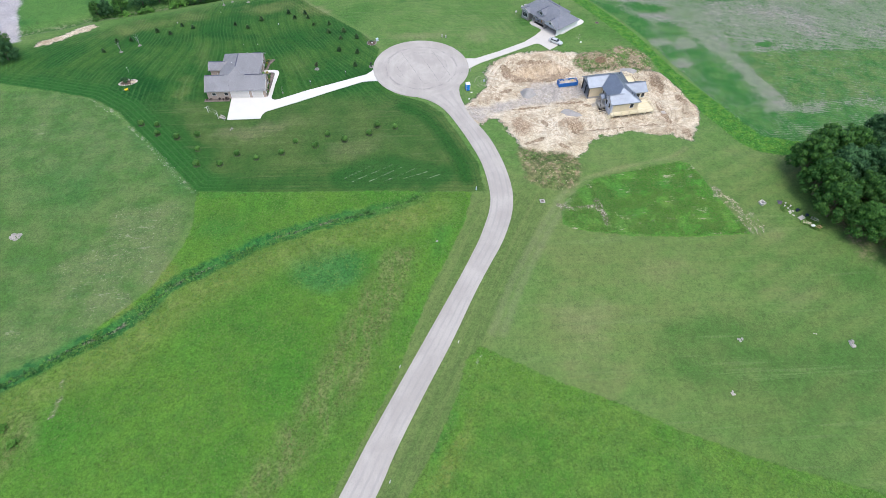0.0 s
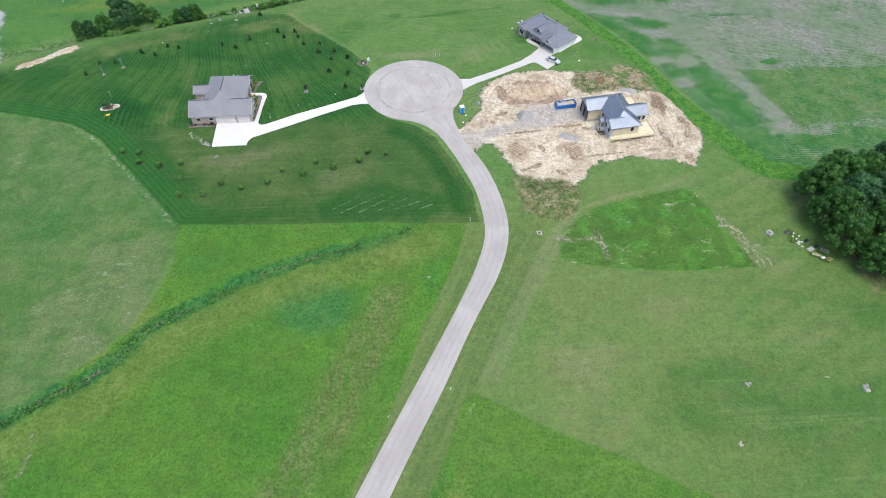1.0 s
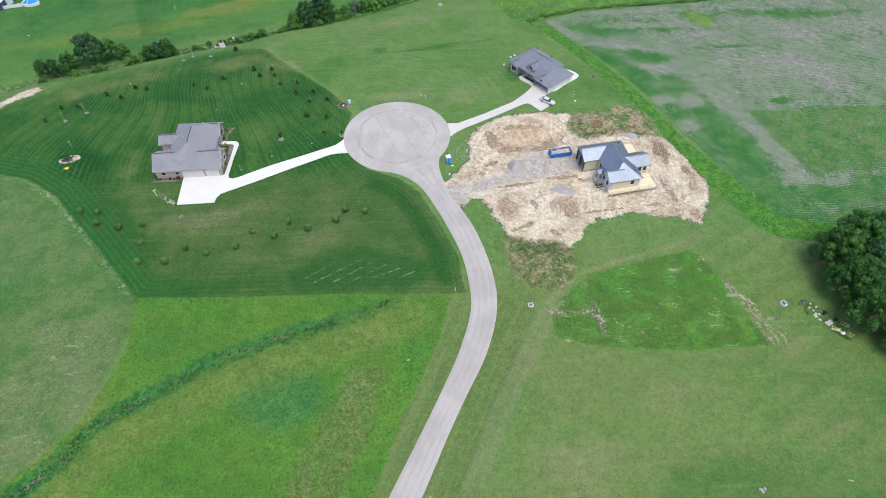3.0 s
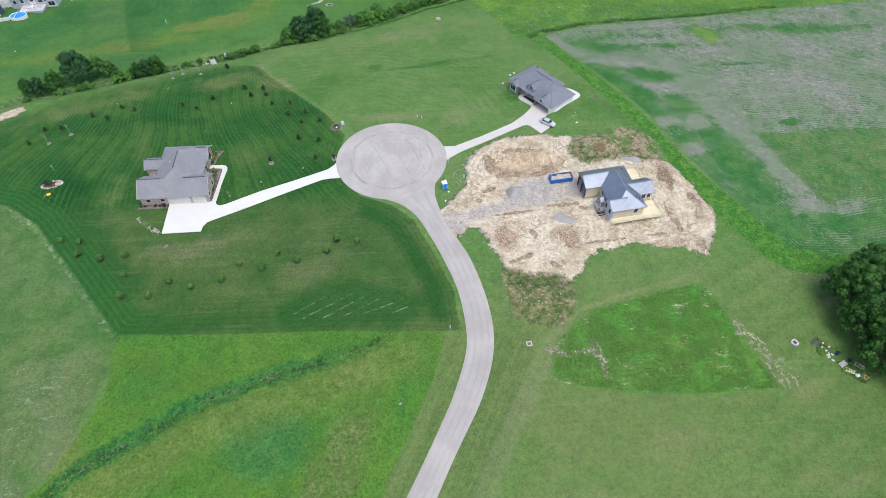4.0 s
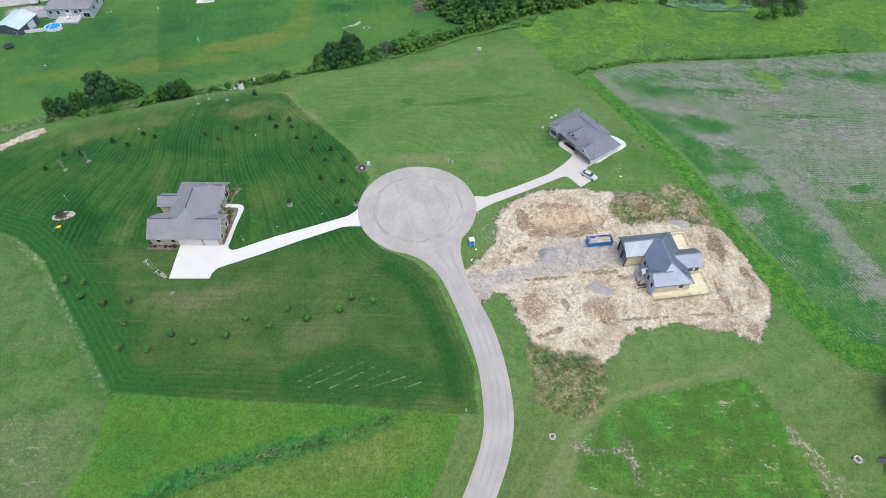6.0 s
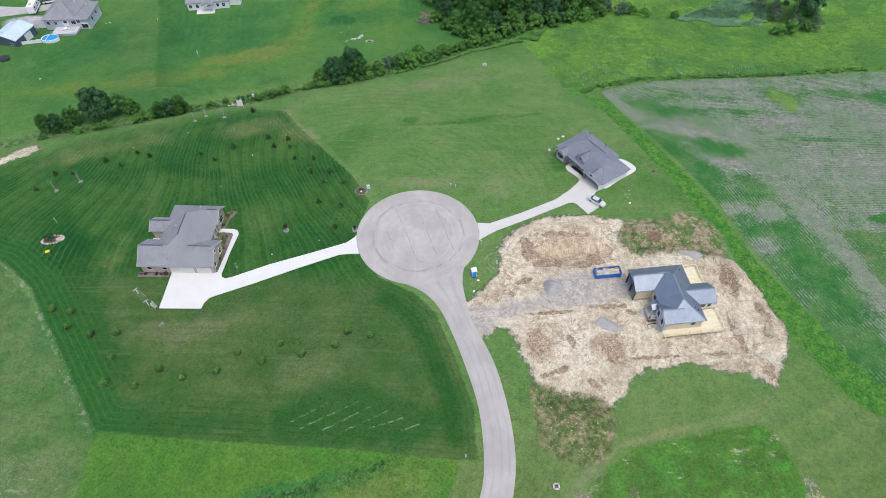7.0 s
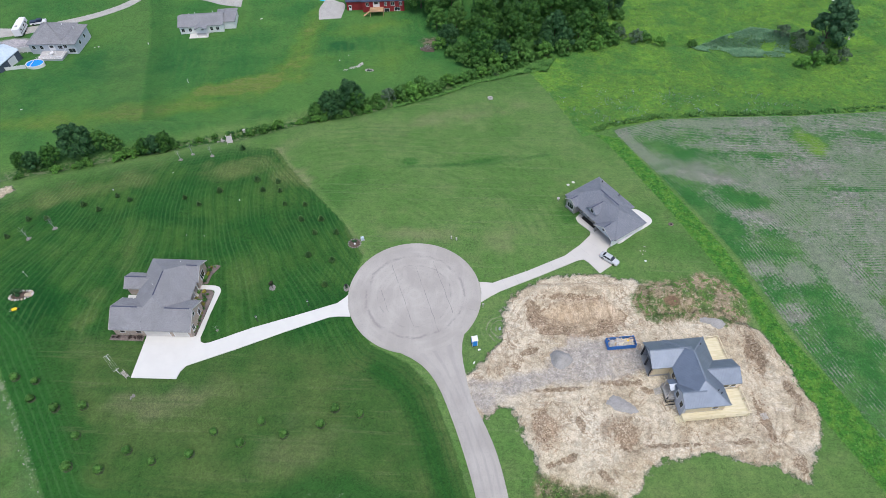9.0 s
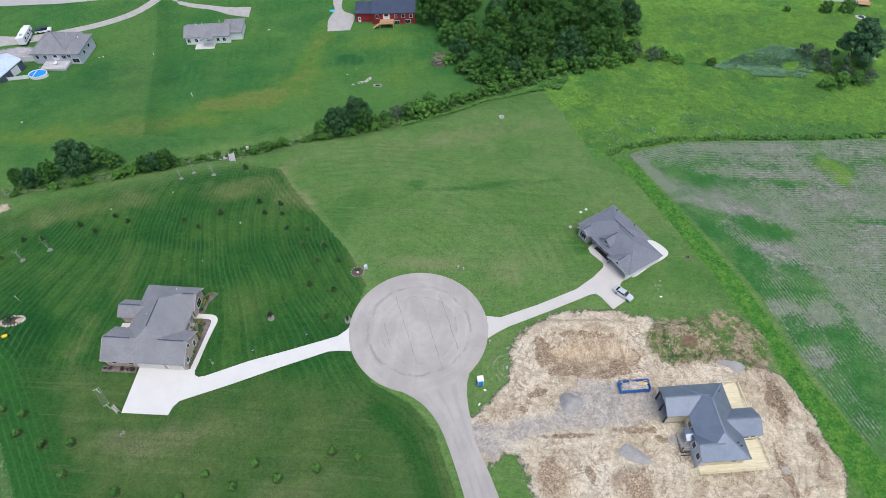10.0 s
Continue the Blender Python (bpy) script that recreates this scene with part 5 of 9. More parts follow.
geo.f += [(1 + k * sides + j, 1 + (k + 1) * sides + j, 1 + (k + 1) * sides + (j + 1) % sides, 1 + k * sides + (j + 1) % sides) for k in range(rings) for j in range(sides)]
part("turning_circle", geo, "asphalt", road)


def tar_line(a, b, seed, width=0.055):
    rnd = random.Random(seed)
    n = 14
    pts = [(a[0] + (b[0] - a[0]) * k / n + rnd.uniform(-0.09, 0.09), a[1] + (b[1] - a[1]) * k / n + rnd.uniform(-0.09, 0.09)) for k in range(n + 1)]
    geo = Geo()
    for x, y in pts:
        w, z = width * rnd.uniform(0.2, 1.3), float(height(x, y)) + 0.060
        geo.v += [(x - w, y, z), (x + w, y, z)]
    geo.f = [(2 * k, 2 * k + 1, 2 * k + 3, 2 * k + 2) for k in range(n)]
    return geo


for k, (a, b) in enumerate((((-5.7, 6.7), (0.4, -9.4)), ((-0.3, 6.4), (5.8, -10.4)), ((3.6, 7.9), (8.6, -5.7)), ((-7.2, -0.6), (-5.2, -6.1)), ((11.4, -4.4), (13.6, -5.0)))):
    part("tar_seal", tar_line(a, b, k), "tar", road, "dark tar line sealing a crack")

single("driveway", slab(DRIVE_BRICK, 0.09), "concrete_new", "bright white concrete driveway with parking apron and front walk", "driveway", kind="structure")
drive_2 = single("driveway", slab(DRIVE_GREY, 0.09), "concrete", "pale concrete driveway with a turning spur", "driveway", kind="structure")


def joints(drive, line, half, gap=3.0, lift=0.096):
    """Control joints sawn across a concrete drive."""
    line = np.array(smooth_line(line, 8))
    run = np.r_[0, np.cumsum(np.hypot(*np.diff(line, axis=0).T))]
    for d in np.arange(gap, run[-1], gap):
        x, y = (np.interp(d, run, line[:, k]) for k in (0, 1))
        u, v = (np.interp(d + 0.3, run, line[:, k]) - np.interp(d - 0.3, run, line[:, k]) for k in (0, 1))
        n = math.hypot(u, v)
        a, b = (x - v / n * half, y + u / n * half), (x + v / n * half, y - u / n * half)
        part("joint", Geo().beam((*a, float(height(*a)) + lift), (*b, float(height(*b)) + lift), 0.035, 0.008), "concrete_old", drive)


joints(drive_2, [(17, 0.8), (25.8, 5.2), (34, 9.6), (38.5, 13), (42, 17.4)], 1.6)


# ---- houses ----
def gable_roof(x0, x1, y0, y1, eave, pitch, along="x", hip=(False, False), thick=0.22):
    """A pitched roof over an eave rectangle, as a closed slab; hip says which ends (low, high) slope too. Also gives its ridge."""
    geo = Geo()
    if along == "x":
        a0, a1, b0, b1 = x0, x1, y0, y1
    else:
        a0, a1, b0, b1 = y0, y1, x0, x1
    half = (b1 - b0) / 2
    mid, top = (b0 + b1) / 2, eave + half * pitch
    r0, r1 = a0 + (half if hip[0] else 0), a1 - (half if hip[1] else 0)

    def p(a, b, z):
        return (a, b, z) if along == "x" else (b, a, z)

    up = [p(a0, b0, eave), p(a1, b0, eave), p(a1, b1, eave), p(a0, b1, eave), p(r0, mid, top), p(r1, mid, top)]
    down = [(x, y, z - thick) for x, y, z in up]
    faces = [(0, 1, 5, 4), (2, 3, 4, 5), (6, 10, 11, 7), (8, 11, 10, 9), (0, 6, 7, 1), (2, 8, 9, 3)]
    for ends, h in (((3, 0, 4), hip[0]), ((1, 2, 5), hip[1])):
        i, j, k = ends
        if h:
            faces += [(i, j, k), (j + 6, i + 6, k + 6), (i, i + 6, j + 6, j)]
        else:
            faces += [(i, i + 6, k + 6, k), (k, k + 6, j + 6, j)]
    geo.add(up + down, faces)
    return geo, (p(r0, mid, top), p(r1, mid, top))


def gable_wall(x, y0, y1, eave, top, thick=0.2, along="y", base=None):
    """The triangle of wall under a gable's end."""
    mid = (y0 + y1) / 2
    base = eave if base is None else base
    pts = [(x - thick / 2, y0, base), (x - thick / 2, y1, base), (x - thick / 2, mid, top), (x + thick / 2, y0, base), (x + thick / 2, y1, base), (x + thick / 2, mid, top)]
    if along == "x":
        pts = [(b, a, z) for a, b, z in pts]
    return Geo().add(pts, [(2, 1, 0), (3, 4, 5), (0, 1, 4, 3), (1, 2, 5, 4), (2, 0, 3, 5)])


def wall_box(x0, x1, y0, y1, z0, z1):
    return Geo().box((x0 + x1) / 2, (y0 + y1) / 2, z0, x1 - x0, y1 - y0, z1 - z0)


def window(house, x, y, z, w, h, facing, panes=2, label="", frame_mat="white"):
    """A framed window on a wall; facing is the way out of the wall, in degrees."""
    c, s = math.cos(radians(facing)), math.sin(radians(facing))
    ob = part("window", Geo().box(0, 0, 0, 0.08, w + 0.16, h + 0.16), frame_mat, house, label)
    ob.matrix_basis = pose(x + c * 0.03, y + s * 0.03, z - 0.08, 0, 0, facing)
    pw = w / panes
    for k in range(panes):
        part("pane", Geo().box(0.035, -w / 2 + pw * (k + 0.5), 0.08, 0.03, pw - 0.05, h), "glass", ob)
    part("sill", Geo().box(0.06, 0, 0.0, 0.12, w + 0.24, 0.06), frame_mat, ob)
    return ob


def garage_door(house, x, y, z, w, h, facing, material="garage"):
    c, s = math.cos(radians(facing)), math.sin(radians(facing))
    ob = part("garage_door", Geo().box(0, 0, 0, 0.06, w, h), material, house, "panelled overhead garage door")
    ob.matrix_basis = pose(x + c * 0.02, y + s * 0.02, z, 0, 0, facing)
    for i in range(4):
        for j in range(max(2, round(w / 1.2))):
            n = max(2, round(w / 1.2))
            part("panel", Geo().box(0.035, -w / 2 + w / n * (j + 0.5), 0.08 + h / 4 * i, 0.03, w / n - 0.16, h / 4 - 0.14), material, ob)
    for side in (-1, 1):
        part("jamb", Geo().box(0.01, side * (w / 2 + 0.06), 0, 0.09, 0.12, h + 0.1), "white", ob)
    part("header", Geo().box(0.01, 0, h, 0.09, w, 0.12), "white", ob)
    return ob


def entry_door(house, x, y, z, w, h, facing, material="white"):
    c, s = math.cos(radians(facing)), math.sin(radians(facing))
    ob = part("door", Geo().box(0, 0, 0, 0.08, w, h), material, house)
    ob.matrix_basis = pose(x + c * 0.03, y + s * 0.03, z, 0, 0, facing)
    part("pane", Geo().box(0.04, 0, h * 0.5, 0.03, w * 0.6, h * 0.4), "glass", ob)
    part("handle", Geo().box(0.07, w * 0.38, h * 0.45, 0.06, 0.04, 0.14), "chrome", ob)
    return ob


def ridge_cap(house, ends, trim=0.5, w=0.24):
    (a, b) = (Vector(e) for e in ends)
    d = (b - a).normalized()
    part("ridge_vent", Geo().beam(a + d * trim + Vector((0, 0, 0.05)), b - d * trim + Vector((0, 0, 0.03)), w, 0.07), "ridge", house, "dark ridge vent strip")


def gutters(house, lines):
    for a, b in lines:
        part("gutter", Geo().beam(a, b, 0.06, 0.09), "concrete_old", house)


def vent_pipe(house, x, y, z, r=0.07, material="white"):
    part("vent_pipe", Geo().tube((x, y, z - 0.4), (x, y, z + 0.35), r), material, house)


def brick_house():
    h = thing("house", "tan brick ranch house with a grey shingle roof and two-door garage", "house", -53, -5)
    e, k, o = 2.8, 0.667, 0.45
    roofs = [(-8.3, 8.7, -9.3, -1.5, "x", (False, False)), (-5.5, 6.1, -9.28, 9.0, "y", (True, True)), (-9.0, -1.0, 0.8, 5.1, "x", (False, False)), (-2.0, 6.55, 3.0, 9.05, "x", (False, False))]
    for n, (x0, x1, y0, y1, along, hip) in enumerate(roofs):
        g, ridge = gable_roof(x0, x1, y0, y1, e + 0.004 * n, k, along, hip)
        part("roof", g, "shingle", h)
        if n == 0:
            mid = (y0 + y1) / 2
            ridge_cap(h, ((x0, mid, ridge[0][2]), (-2.4, mid, ridge[0][2])), 0.3)
            ridge_cap(h, ((2.3, mid, ridge[0][2]), (x1, mid, ridge[0][2])), 0.6)
        elif n == 1:
            ridge_cap(h, ridge, 0.2)
        elif n == 2:
            ridge_cap(h, (ridge[0], (-4.0, *ridge[0][1:])), 0.2)
        else:
            ridge_cap(h, ((3.2, *ridge[0][1:]), ridge[1]), 0.5)
    part("wall", wall_box(-7.9, 8.3, -8.85, -1.9, -0.3, e - 0.1), "brick", h)
    part("wall", wall_box(-5.1, 4.3, -1.95, 8.6, -0.3, e - 0.1), "brick", h)
    part("wall", wall_box(-8.6, -5.05, 1.2, 4.7, -0.3, e - 0.1), "brick", h)
    part("wall", wall_box(4.25, 6.1, 3.4, 8.55, -0.3, e - 0.1), "brick", h)
    for x, y0, y1 in ((-7.8, -8.9, -1.9), (8.2, -8.9, -1.9), (-8.5, 1.2, 4.7), (6.0, 3.4, 8.6)):
        part("gable", gable_wall(x, y0, y1, e - 0.1, e + (y1 - y0) / 2 * k - 0.02), "brick", h)
    # white rake boards on the gable ends
    for x, y0, y1 in ((8.7, -9.3, -1.5), (-8.3, -9.3, -1.5), (6.55, 3.0, 9.05), (-9.0, 0.8, 5.1)):
        mid, top = (y0 + y1) / 2, e + (y1 - y0) / 2 * k
        for ya in (y0, y1):
            part("rake_board", Geo().beam((x + 0.02, ya, e - 0.08), (x + 0.02, mid, top - 0.08), 0.05, 0.14), "concrete", h)
    gutters(h, [((-8.3, -9.36, e - 0.1), (8.7, -9.36, e - 0.1)), ((-5.5, 9.06, e - 0.1), (6.1, 9.06, e - 0.1)), ((-9.0, 0.74, e - 0.1), (-5.6, 0.74, e - 0.1)), ((6.16, -1.2, e - 0.1), (6.16, 2.9, e - 0.1))])
    for x, w in ((1.2, 4.9), (6.1, 2.8)):
        garage_door(h, x, -8.85, 0, w, 2.25, -90)
    for x in (-6.0, -2.6):
        window(h, x, -8.85, 1.2, 1.0, 0.75, -90, 1, frame_mat="garage")
    for y in (-7.4, -3.6):
        window(h, 8.3, y, 1.0, 0.9, 1.3, 0, 1)
    window(h, 6.1, 6.0, 0.8, 1.8, 1.6, 0, 3)
    window(h, 8.3, -5.35, 3.3, 0.7, 0.7, 0, 1)
    window(h, 4.3, -0.5, 0.8, 1.4, 1.5, 0)
    entry_door(h, 4.3, 1.4, 0.1, 1.1, 2.1, 0)
    window(h, -7.9, -5.3, 1.0, 1.4, 1.2, 180)
    window(h, -8.6, 3.0, 1.0, 1.4, 1.2, 180)
    part("porch_floor", Geo().box(5.2, 0.8, 0.0, 2.0, 5.2, 0.16), "concrete", h)
    for y in (-1.2, 1.0, 2.8):
        part("porch_post", Geo().box(5.9, y, 0.1, 0.18, 0.18, 2.5), "white", h)
    part("porch_rail", Geo().beam((5.9, -1.2, 0.95), (5.9, 1.0, 0.95), 0.06).beam((5.9, -1.2, 0.3), (5.9, 1.0, 0.3), 0.05), "white", h)
    part("patio", Geo().box(-7.3, -0.3, -0.05, 3.4, 2.6, 0.15), "concrete_new", h)
    vent_pipe(h, -1.4, 0.2, 5.4)
    vent_pipe(h, 1.6, 7.6, 3.8)
    vent_pipe(h, -1.6, -7.9, 3.6, 0.08, "black")
    vent_pipe(h, -5.6, -1.9, 3.2, 0.08)


def stone_house():
    """Local x runs along the front, y to the back."""
    h = thing("house", "grey stone and siding house with dark hip roof and dormer", "house", 34.7, 27.9, float(height(42, 22)) - 0.05, -54)
    e, k = 2.7, 0.60
    g, ridge = gable_roof(0, 17.4, 0, 9.9, e, k, "x", (True, True))
    g2, ridge2 = gable_roof(0, 12.3, 0, 11.1, e + 0.02, k, "x", (True, True))
    part("roof", g, "shingle_dark", h)
    part("roof", g2, "shingle_dark", h)
    ridge_cap(h, (ridge2[0], (11.8, ridge2[1][1], ridge2[1][2])), 0.1, 0.25)
    for x0, x1, y0, y1 in ((0.8, 4.5, -0.7, 3.6), (11.0, 17.0, -0.9, 4.0)):
        g, ridge = gable_roof(x0, x1, y0, y1, e + 0.003, 0.62, "y")
        part("roof", g, "shingle_dark", h)
        ridge_cap(h, (ridge[0], (ridge[0][0], ridge[0][1] + 2.2, ridge[0][2])), 0.1, 0.2)
        mid, top = (x0 + x1) / 2, ridge[0][2]
        for xa in (x0, x1):
            part("rake_board", Geo().beam((xa, y0 - 0.02, e - 0.08), (mid, y0 - 0.02, top - 0.08), 0.05, 0.16), "concrete", h)
    # porch roof with a dormer
    g, ridge = gable_roof(6.6, 9.8, 0.6, 5.0, 3.9, 0.75, "y")
    dormer = part("dormer", wall_box(7.0, 9.4, 1.0, 4.5, 3.0, 3.9), "grey_siding", h)
    part("gable", gable_wall(1.06, 7.0, 9.4, 3.85, 4.75, 0.12, "x"), "grey_siding", dormer)
    part("roof", g, "shingle_dark", dormer)
    ridge_cap(h, (ridge[0], ridge[1]), 0.1, 0.2)
    window(h, 8.2, 1.0, 3.45, 0.9, 0.8, -90, 2)
    part("wall", wall_box(0.4, 11.8, 1.9, 10.7, -0.4, e - 0.1), "grey_siding", h)
    part("wall", wall_box(11.75, 17.0, 1.9, 9.5, -0.4, e - 0.1), "white_siding", h)
    part("wall", wall_box(1.1, 4.2, -0.35, 1.95, -0.4, e - 0.1), "stone", h)
    part("gable", gable_wall(-0.27, 1.1, 4.2, e - 0.1, e + 1.0, 0.16, "x"), "grey_siding", h)
    part("wall", wall_box(16.7, 17.0, -0.45, 1.95, -0.4, e - 0.1), "white_siding", h)
    part("wall", wall_box(11.2, 11.5, -0.45, 1.95, -0.4, e - 0.1), "stone", h)
    part("gable", gable_wall(-0.4, 11.4, 16.6, e - 0.1, e + 1.55, 0.16, "x"), "grey_siding", h)
    part("garage_header", wall_box(11.5, 16.7, -0.45, -0.25, 2.25, e - 0.1), "grey_siding", h)
    garage_door(h, 14.1, 1.9, 0.05, 4.9, 2.2, -90, "garage")
    window(h, 2.65, -0.35, 0.7, 1.9, 1.5, -90, 3)
    window(h, 0.4, 5.5, 0.9, 1.2, 1.2, 180)
    window(h, 6.4, 1.9, 0.8, 1.2, 1.4, -90)
    window(h, 10.2, 1.9, 0.8, 0.9, 1.4, -90)
    entry_door(h, 8.5, 1.9, 0.15, 1.1, 2.1, -90, "cedar")
    window(h, 13.8, -0.48, 3.0, 0.7, 0.6, -90, 1)
    part("porch_floor", wall_box(4.3, 11.2, 1.2, 1.9, -0.3, 0.14), "concrete", h)
    for x in (5.2, 7.2, 9.2, 11.0):
        post = part("porch_post", Geo().box(x, 1.35, 0.1, 0.2, 0.2, 2.7), "white", h)
        part("stone_pier", Geo().box(x, 1.35, 0.1, 0.42, 0.42, 0.9), "stone", post)
    gutters(h, [((4.9, -0.04, e - 0.1), (11.0, -0.04, e - 0.1)), ((17.45, 0, e - 0.1), (17.45, 9.9, e - 0.1)), ((0, 11.15, e - 0.1), (12.3, 11.15, e - 0.1)), ((-0.05, 0, e - 0.1), (-0.05, 11.1, e - 0.1))])
    vent_pipe(h, 2.4, 9.6, 3.9, 0.12, "black")
    vent_pipe(h, 8.0, 9.8, 3.9, 0.12, "black")


def seams(house, x0, x1, y0, y1, eave, pitch, along="x", hip=(False, False), gap=0.30):
    """Raised seams running down both slopes of a metal roof."""
    if along == "x":
        a0, a1, b0, b1 = x0, x1, y0, y1
    else:
        a0, a1, b0, b1 = y0, y1, x0, x1
    half, mid = (b1 - b0) / 2, (b0 + b1) / 2

    def p(a, b, z):
        return (a, b, z) if along == "x" else (b, a, z)

    for side in (-1, 1):
        for a in np.arange(a0 + 0.2, a1, gap):
            reach = half
            if hip[0]:
                reach = min(reach, a - a0)
            if hip[1]:
                reach = min(reach, a1 - a)
            if reach > 0.1:
                geo = Geo().beam(p(a, mid + side * half, eave + 0.02), p(a, mid + side * (half - reach), eave + reach * pitch + 0.012), 0.028, 0.028)
                part("seam", geo, "seam", house)


def metal_house():
    """The house in building; local x east, y north, from the eave's north-west corner."""
    h = thing("house", "unfinished house with slate blue metal roof and new wooden deck", "house", 46.2, -13.5, -0.5, 8)
    e, k, floor = 3.9, 0.60, 1.1
    blocks = [(0, 8.2, -5.9, 0, "x", (False, False)), (3.9, 12.2, -14.4, 0, "y", (True, True)), (3.4, 8.0, -14.4, -9.4, "x", (False, False)), (8.2, 15.9, -10.4, -5.2, "x", (False, False))]
    for n, (x0, x1, y0, y1, along, hip) in enumerate(blocks):
        g, ridge = gable_roof(x0, x1, y0, y1, e + 0.004 * n, k, along, hip, 0.18)
        part("roof", g, "metal_roof", h)
        seams(h, x0, x1, y0, y1, e + 0.004 * n, k, along, hip)
        part("ridge_cap", Geo().beam(Vector(ridge[0]) + Vector((0, 0, 0.03)), Vector(ridge[1]) + Vector((0, 0, 0.03)), 0.3, 0.07), "seam", h)
    for a, b in (((3.9, 0, e), (8.05, -4.15, e + 4.15 * k)), ((12.2, 0, e), (8.05, -4.15, e + 4.15 * k)), ((12.2, -14.4, e), (8.05, -10.25, e + 4.15 * k))):
        part("hip_cap", Geo().beam(Vector(a) + Vector((0, 0, 0.05)), Vector(b) + Vector((0, 0, 0.05)), 0.26, 0.06), "seam", h)
    part("foundation", wall_box(4.2, 11.8, -14.0, -0.4, -0.3, floor), "concrete_old", h)
    part("foundation", wall_box(11.7, 15.5, -10.0, -5.6, -0.3, floor), "concrete_old", h)
    part("wall", wall_box(4.25, 11.75, -13.95, -0.45, floor, e - 0.05), "sheathing", h)
    part("wall", wall_box(3.75, 4.3, -13.95, -9.8, 0.0, e - 0.05), "grey_siding", h)
    part("wall", wall_box(11.75, 15.45, -9.95, -5.65, floor, e - 0.05), "sheathing", h)
    # open garage bay
    part("wall", wall_box(0.4, 4.3, -0.65, -0.45, -0.2, e - 0.05), "grey_siding", h)
    part("wall", wall_box(0.4, 4.3, -5.5, -5.3, 0.6, e - 0.05), "sheathing", h)
    part("foundation", wall_box(0.38, 4.3, -5.55, -5.25, -0.3, 0.6), "concrete_old", h)
    part("bay_floor", wall_box(0.3, 4.3, -5.3, -0.6, -0.3, 0.06), "concrete_old", h)
    for y in (-0.6, -2.9, -5.35):
        part("bay_post", Geo().box(0.5, y, 0, 0.25, 0.3, e - 0.1), "black", h)
    part("bay_header", wall_box(0.35, 0.6, -5.5, -0.45, 3.1, e - 0.05), "blue_siding", h)
    for x, y0, y1 in ((0.45, -5.5, -0.45), (3.75, -14.0, -9.8), (15.4, -10.0, -5.6)):
        part("gable", gable_wall(x, y0, y1, e - 0.06, e + (y1 - y0) / 2 * k - 0.05, 0.15), "grey_siding", h)
    for x, y, w, f in ((5.0, -14.0, 0, 0), (9.8, -13.95, 1.0, -90), (13.4, -9.95, 1.1, -90), (14.8, -9.95, 0.9, -90)):
        if w:
            window(h, x, y, floor + 0.9, w, 1.3, f, 1)
    for y in (-10.8, -12.8):
        window(h, 3.75, y, floor + 0.7, 0.9, 1.5, 180, 1)
    window(h, 4.25, -7.0, floor + 0.8, 1.0, 1.4, 180, 1)
    entry_door(h, 12.8, -9.95, floor, 1.8, 2.1, -90)
    for x, y, z in ((10.4, -2.2, 5.2), (10.2, -11.9, 5.3), (10.7, -12.4, 5.0)):
        vent_pipe(h, x, y, z, 0.09, "black")
    # deck with boards, beams and posts
    deck = part("deck", Geo().box(10, -14.75, floor - 0.26, 12.6, 1.4, 0.2), "deck", h, "fresh yellow lumber deck")
    n = 0
    for x0, x1, y0, y1 in ((3.7, 16.3, -15.5, -14.02), (12.0, 16.3, -14.0, -10.02), (12.0, 16.4, -5.15, 1.0)):
        for y in np.arange(y0, y1 - 0.1, 0.3):
            part("board", Geo().box((x0 + x1) / 2, y + 0.14, floor - 0.05, x1 - x0, 0.294, 0.05), "deck", deck)
    part("beam", Geo().box(14.2, -12.0, floor - 0.26, 4.2, 3.9, 0.2), "deck", deck)
    part("beam", Geo().box(14.2, -2.0, floor - 0.26, 4.2, 6.0, 0.2), "deck", deck)
    for x in (4.2, 6.6, 9.0, 11.4, 13.8, 16.1):
        part("post", Geo().box(x, -15.3, -0.3, 0.15, 0.15, floor + 1.2), "deck", deck)
    for x, y in ((16.2, -12.5), (16.2, -10.2), (16.3, 0.9), (14.2, 0.9), (16.3, -2.0), (16.3, -5.0)):
        part("post", Geo().box(x, y, -0.3, 0.15, 0.15, floor + 1.2), "deck", deck)
    for a, b in (((3.8, -15.4), (16.25, -15.4)), ((16.25, -15.4), (16.25, -10.2)), ((16.35, -5.1), (16.35, 0.95)), ((12.2, 0.95), (16.35, 0.95))):
        part("rail", Geo().beam((*a, floor + 0.95), (*b, floor + 0.95), 0.12, 0.06), "deck", deck)
        part("rail", Geo().beam((*a, floor + 0.15), (*b, floor + 0.15), 0.05, 0.08), "deck", deck)
    for k2 in range(5):
        part("step", Geo().box(3.9 - 0.28 * (k2 + 1) + 0.3, -14.75, floor - 0.22 * (k2 + 1), 0.3, 1.3, 0.05), "deck", deck)
    # entry porch on posts with a low roof
    porch = part("porch", wall_box(1.9, 4.2, -11.0, -7.9, 0.75, 0.95), "old_wood", h, "half-built entry porch")
    g, ridge = gable_roof(2.3, 5.2, -10.3, -8.0, 3.3, 0.35, "x", (False, False), 0.12)
    part("porch_roof", g, "metal_roof", porch)
    for x, y in ((2.0, -8.0), (2.0, -10.9), (2.4, -8.1), (2.4, -10.2)):
        part("post", Geo().box(x, y, -0.3, 0.16, 0.16, 3.5 if x > 2.2 else 2.2), "black" if y < -10.5 else "deck_grey", porch)
    for y in (-8.0, -10.9):
        part("rail", Geo().beam((1.95, y, 1.85), (4.1, y, 1.85), 0.08), "deck_grey", porch)
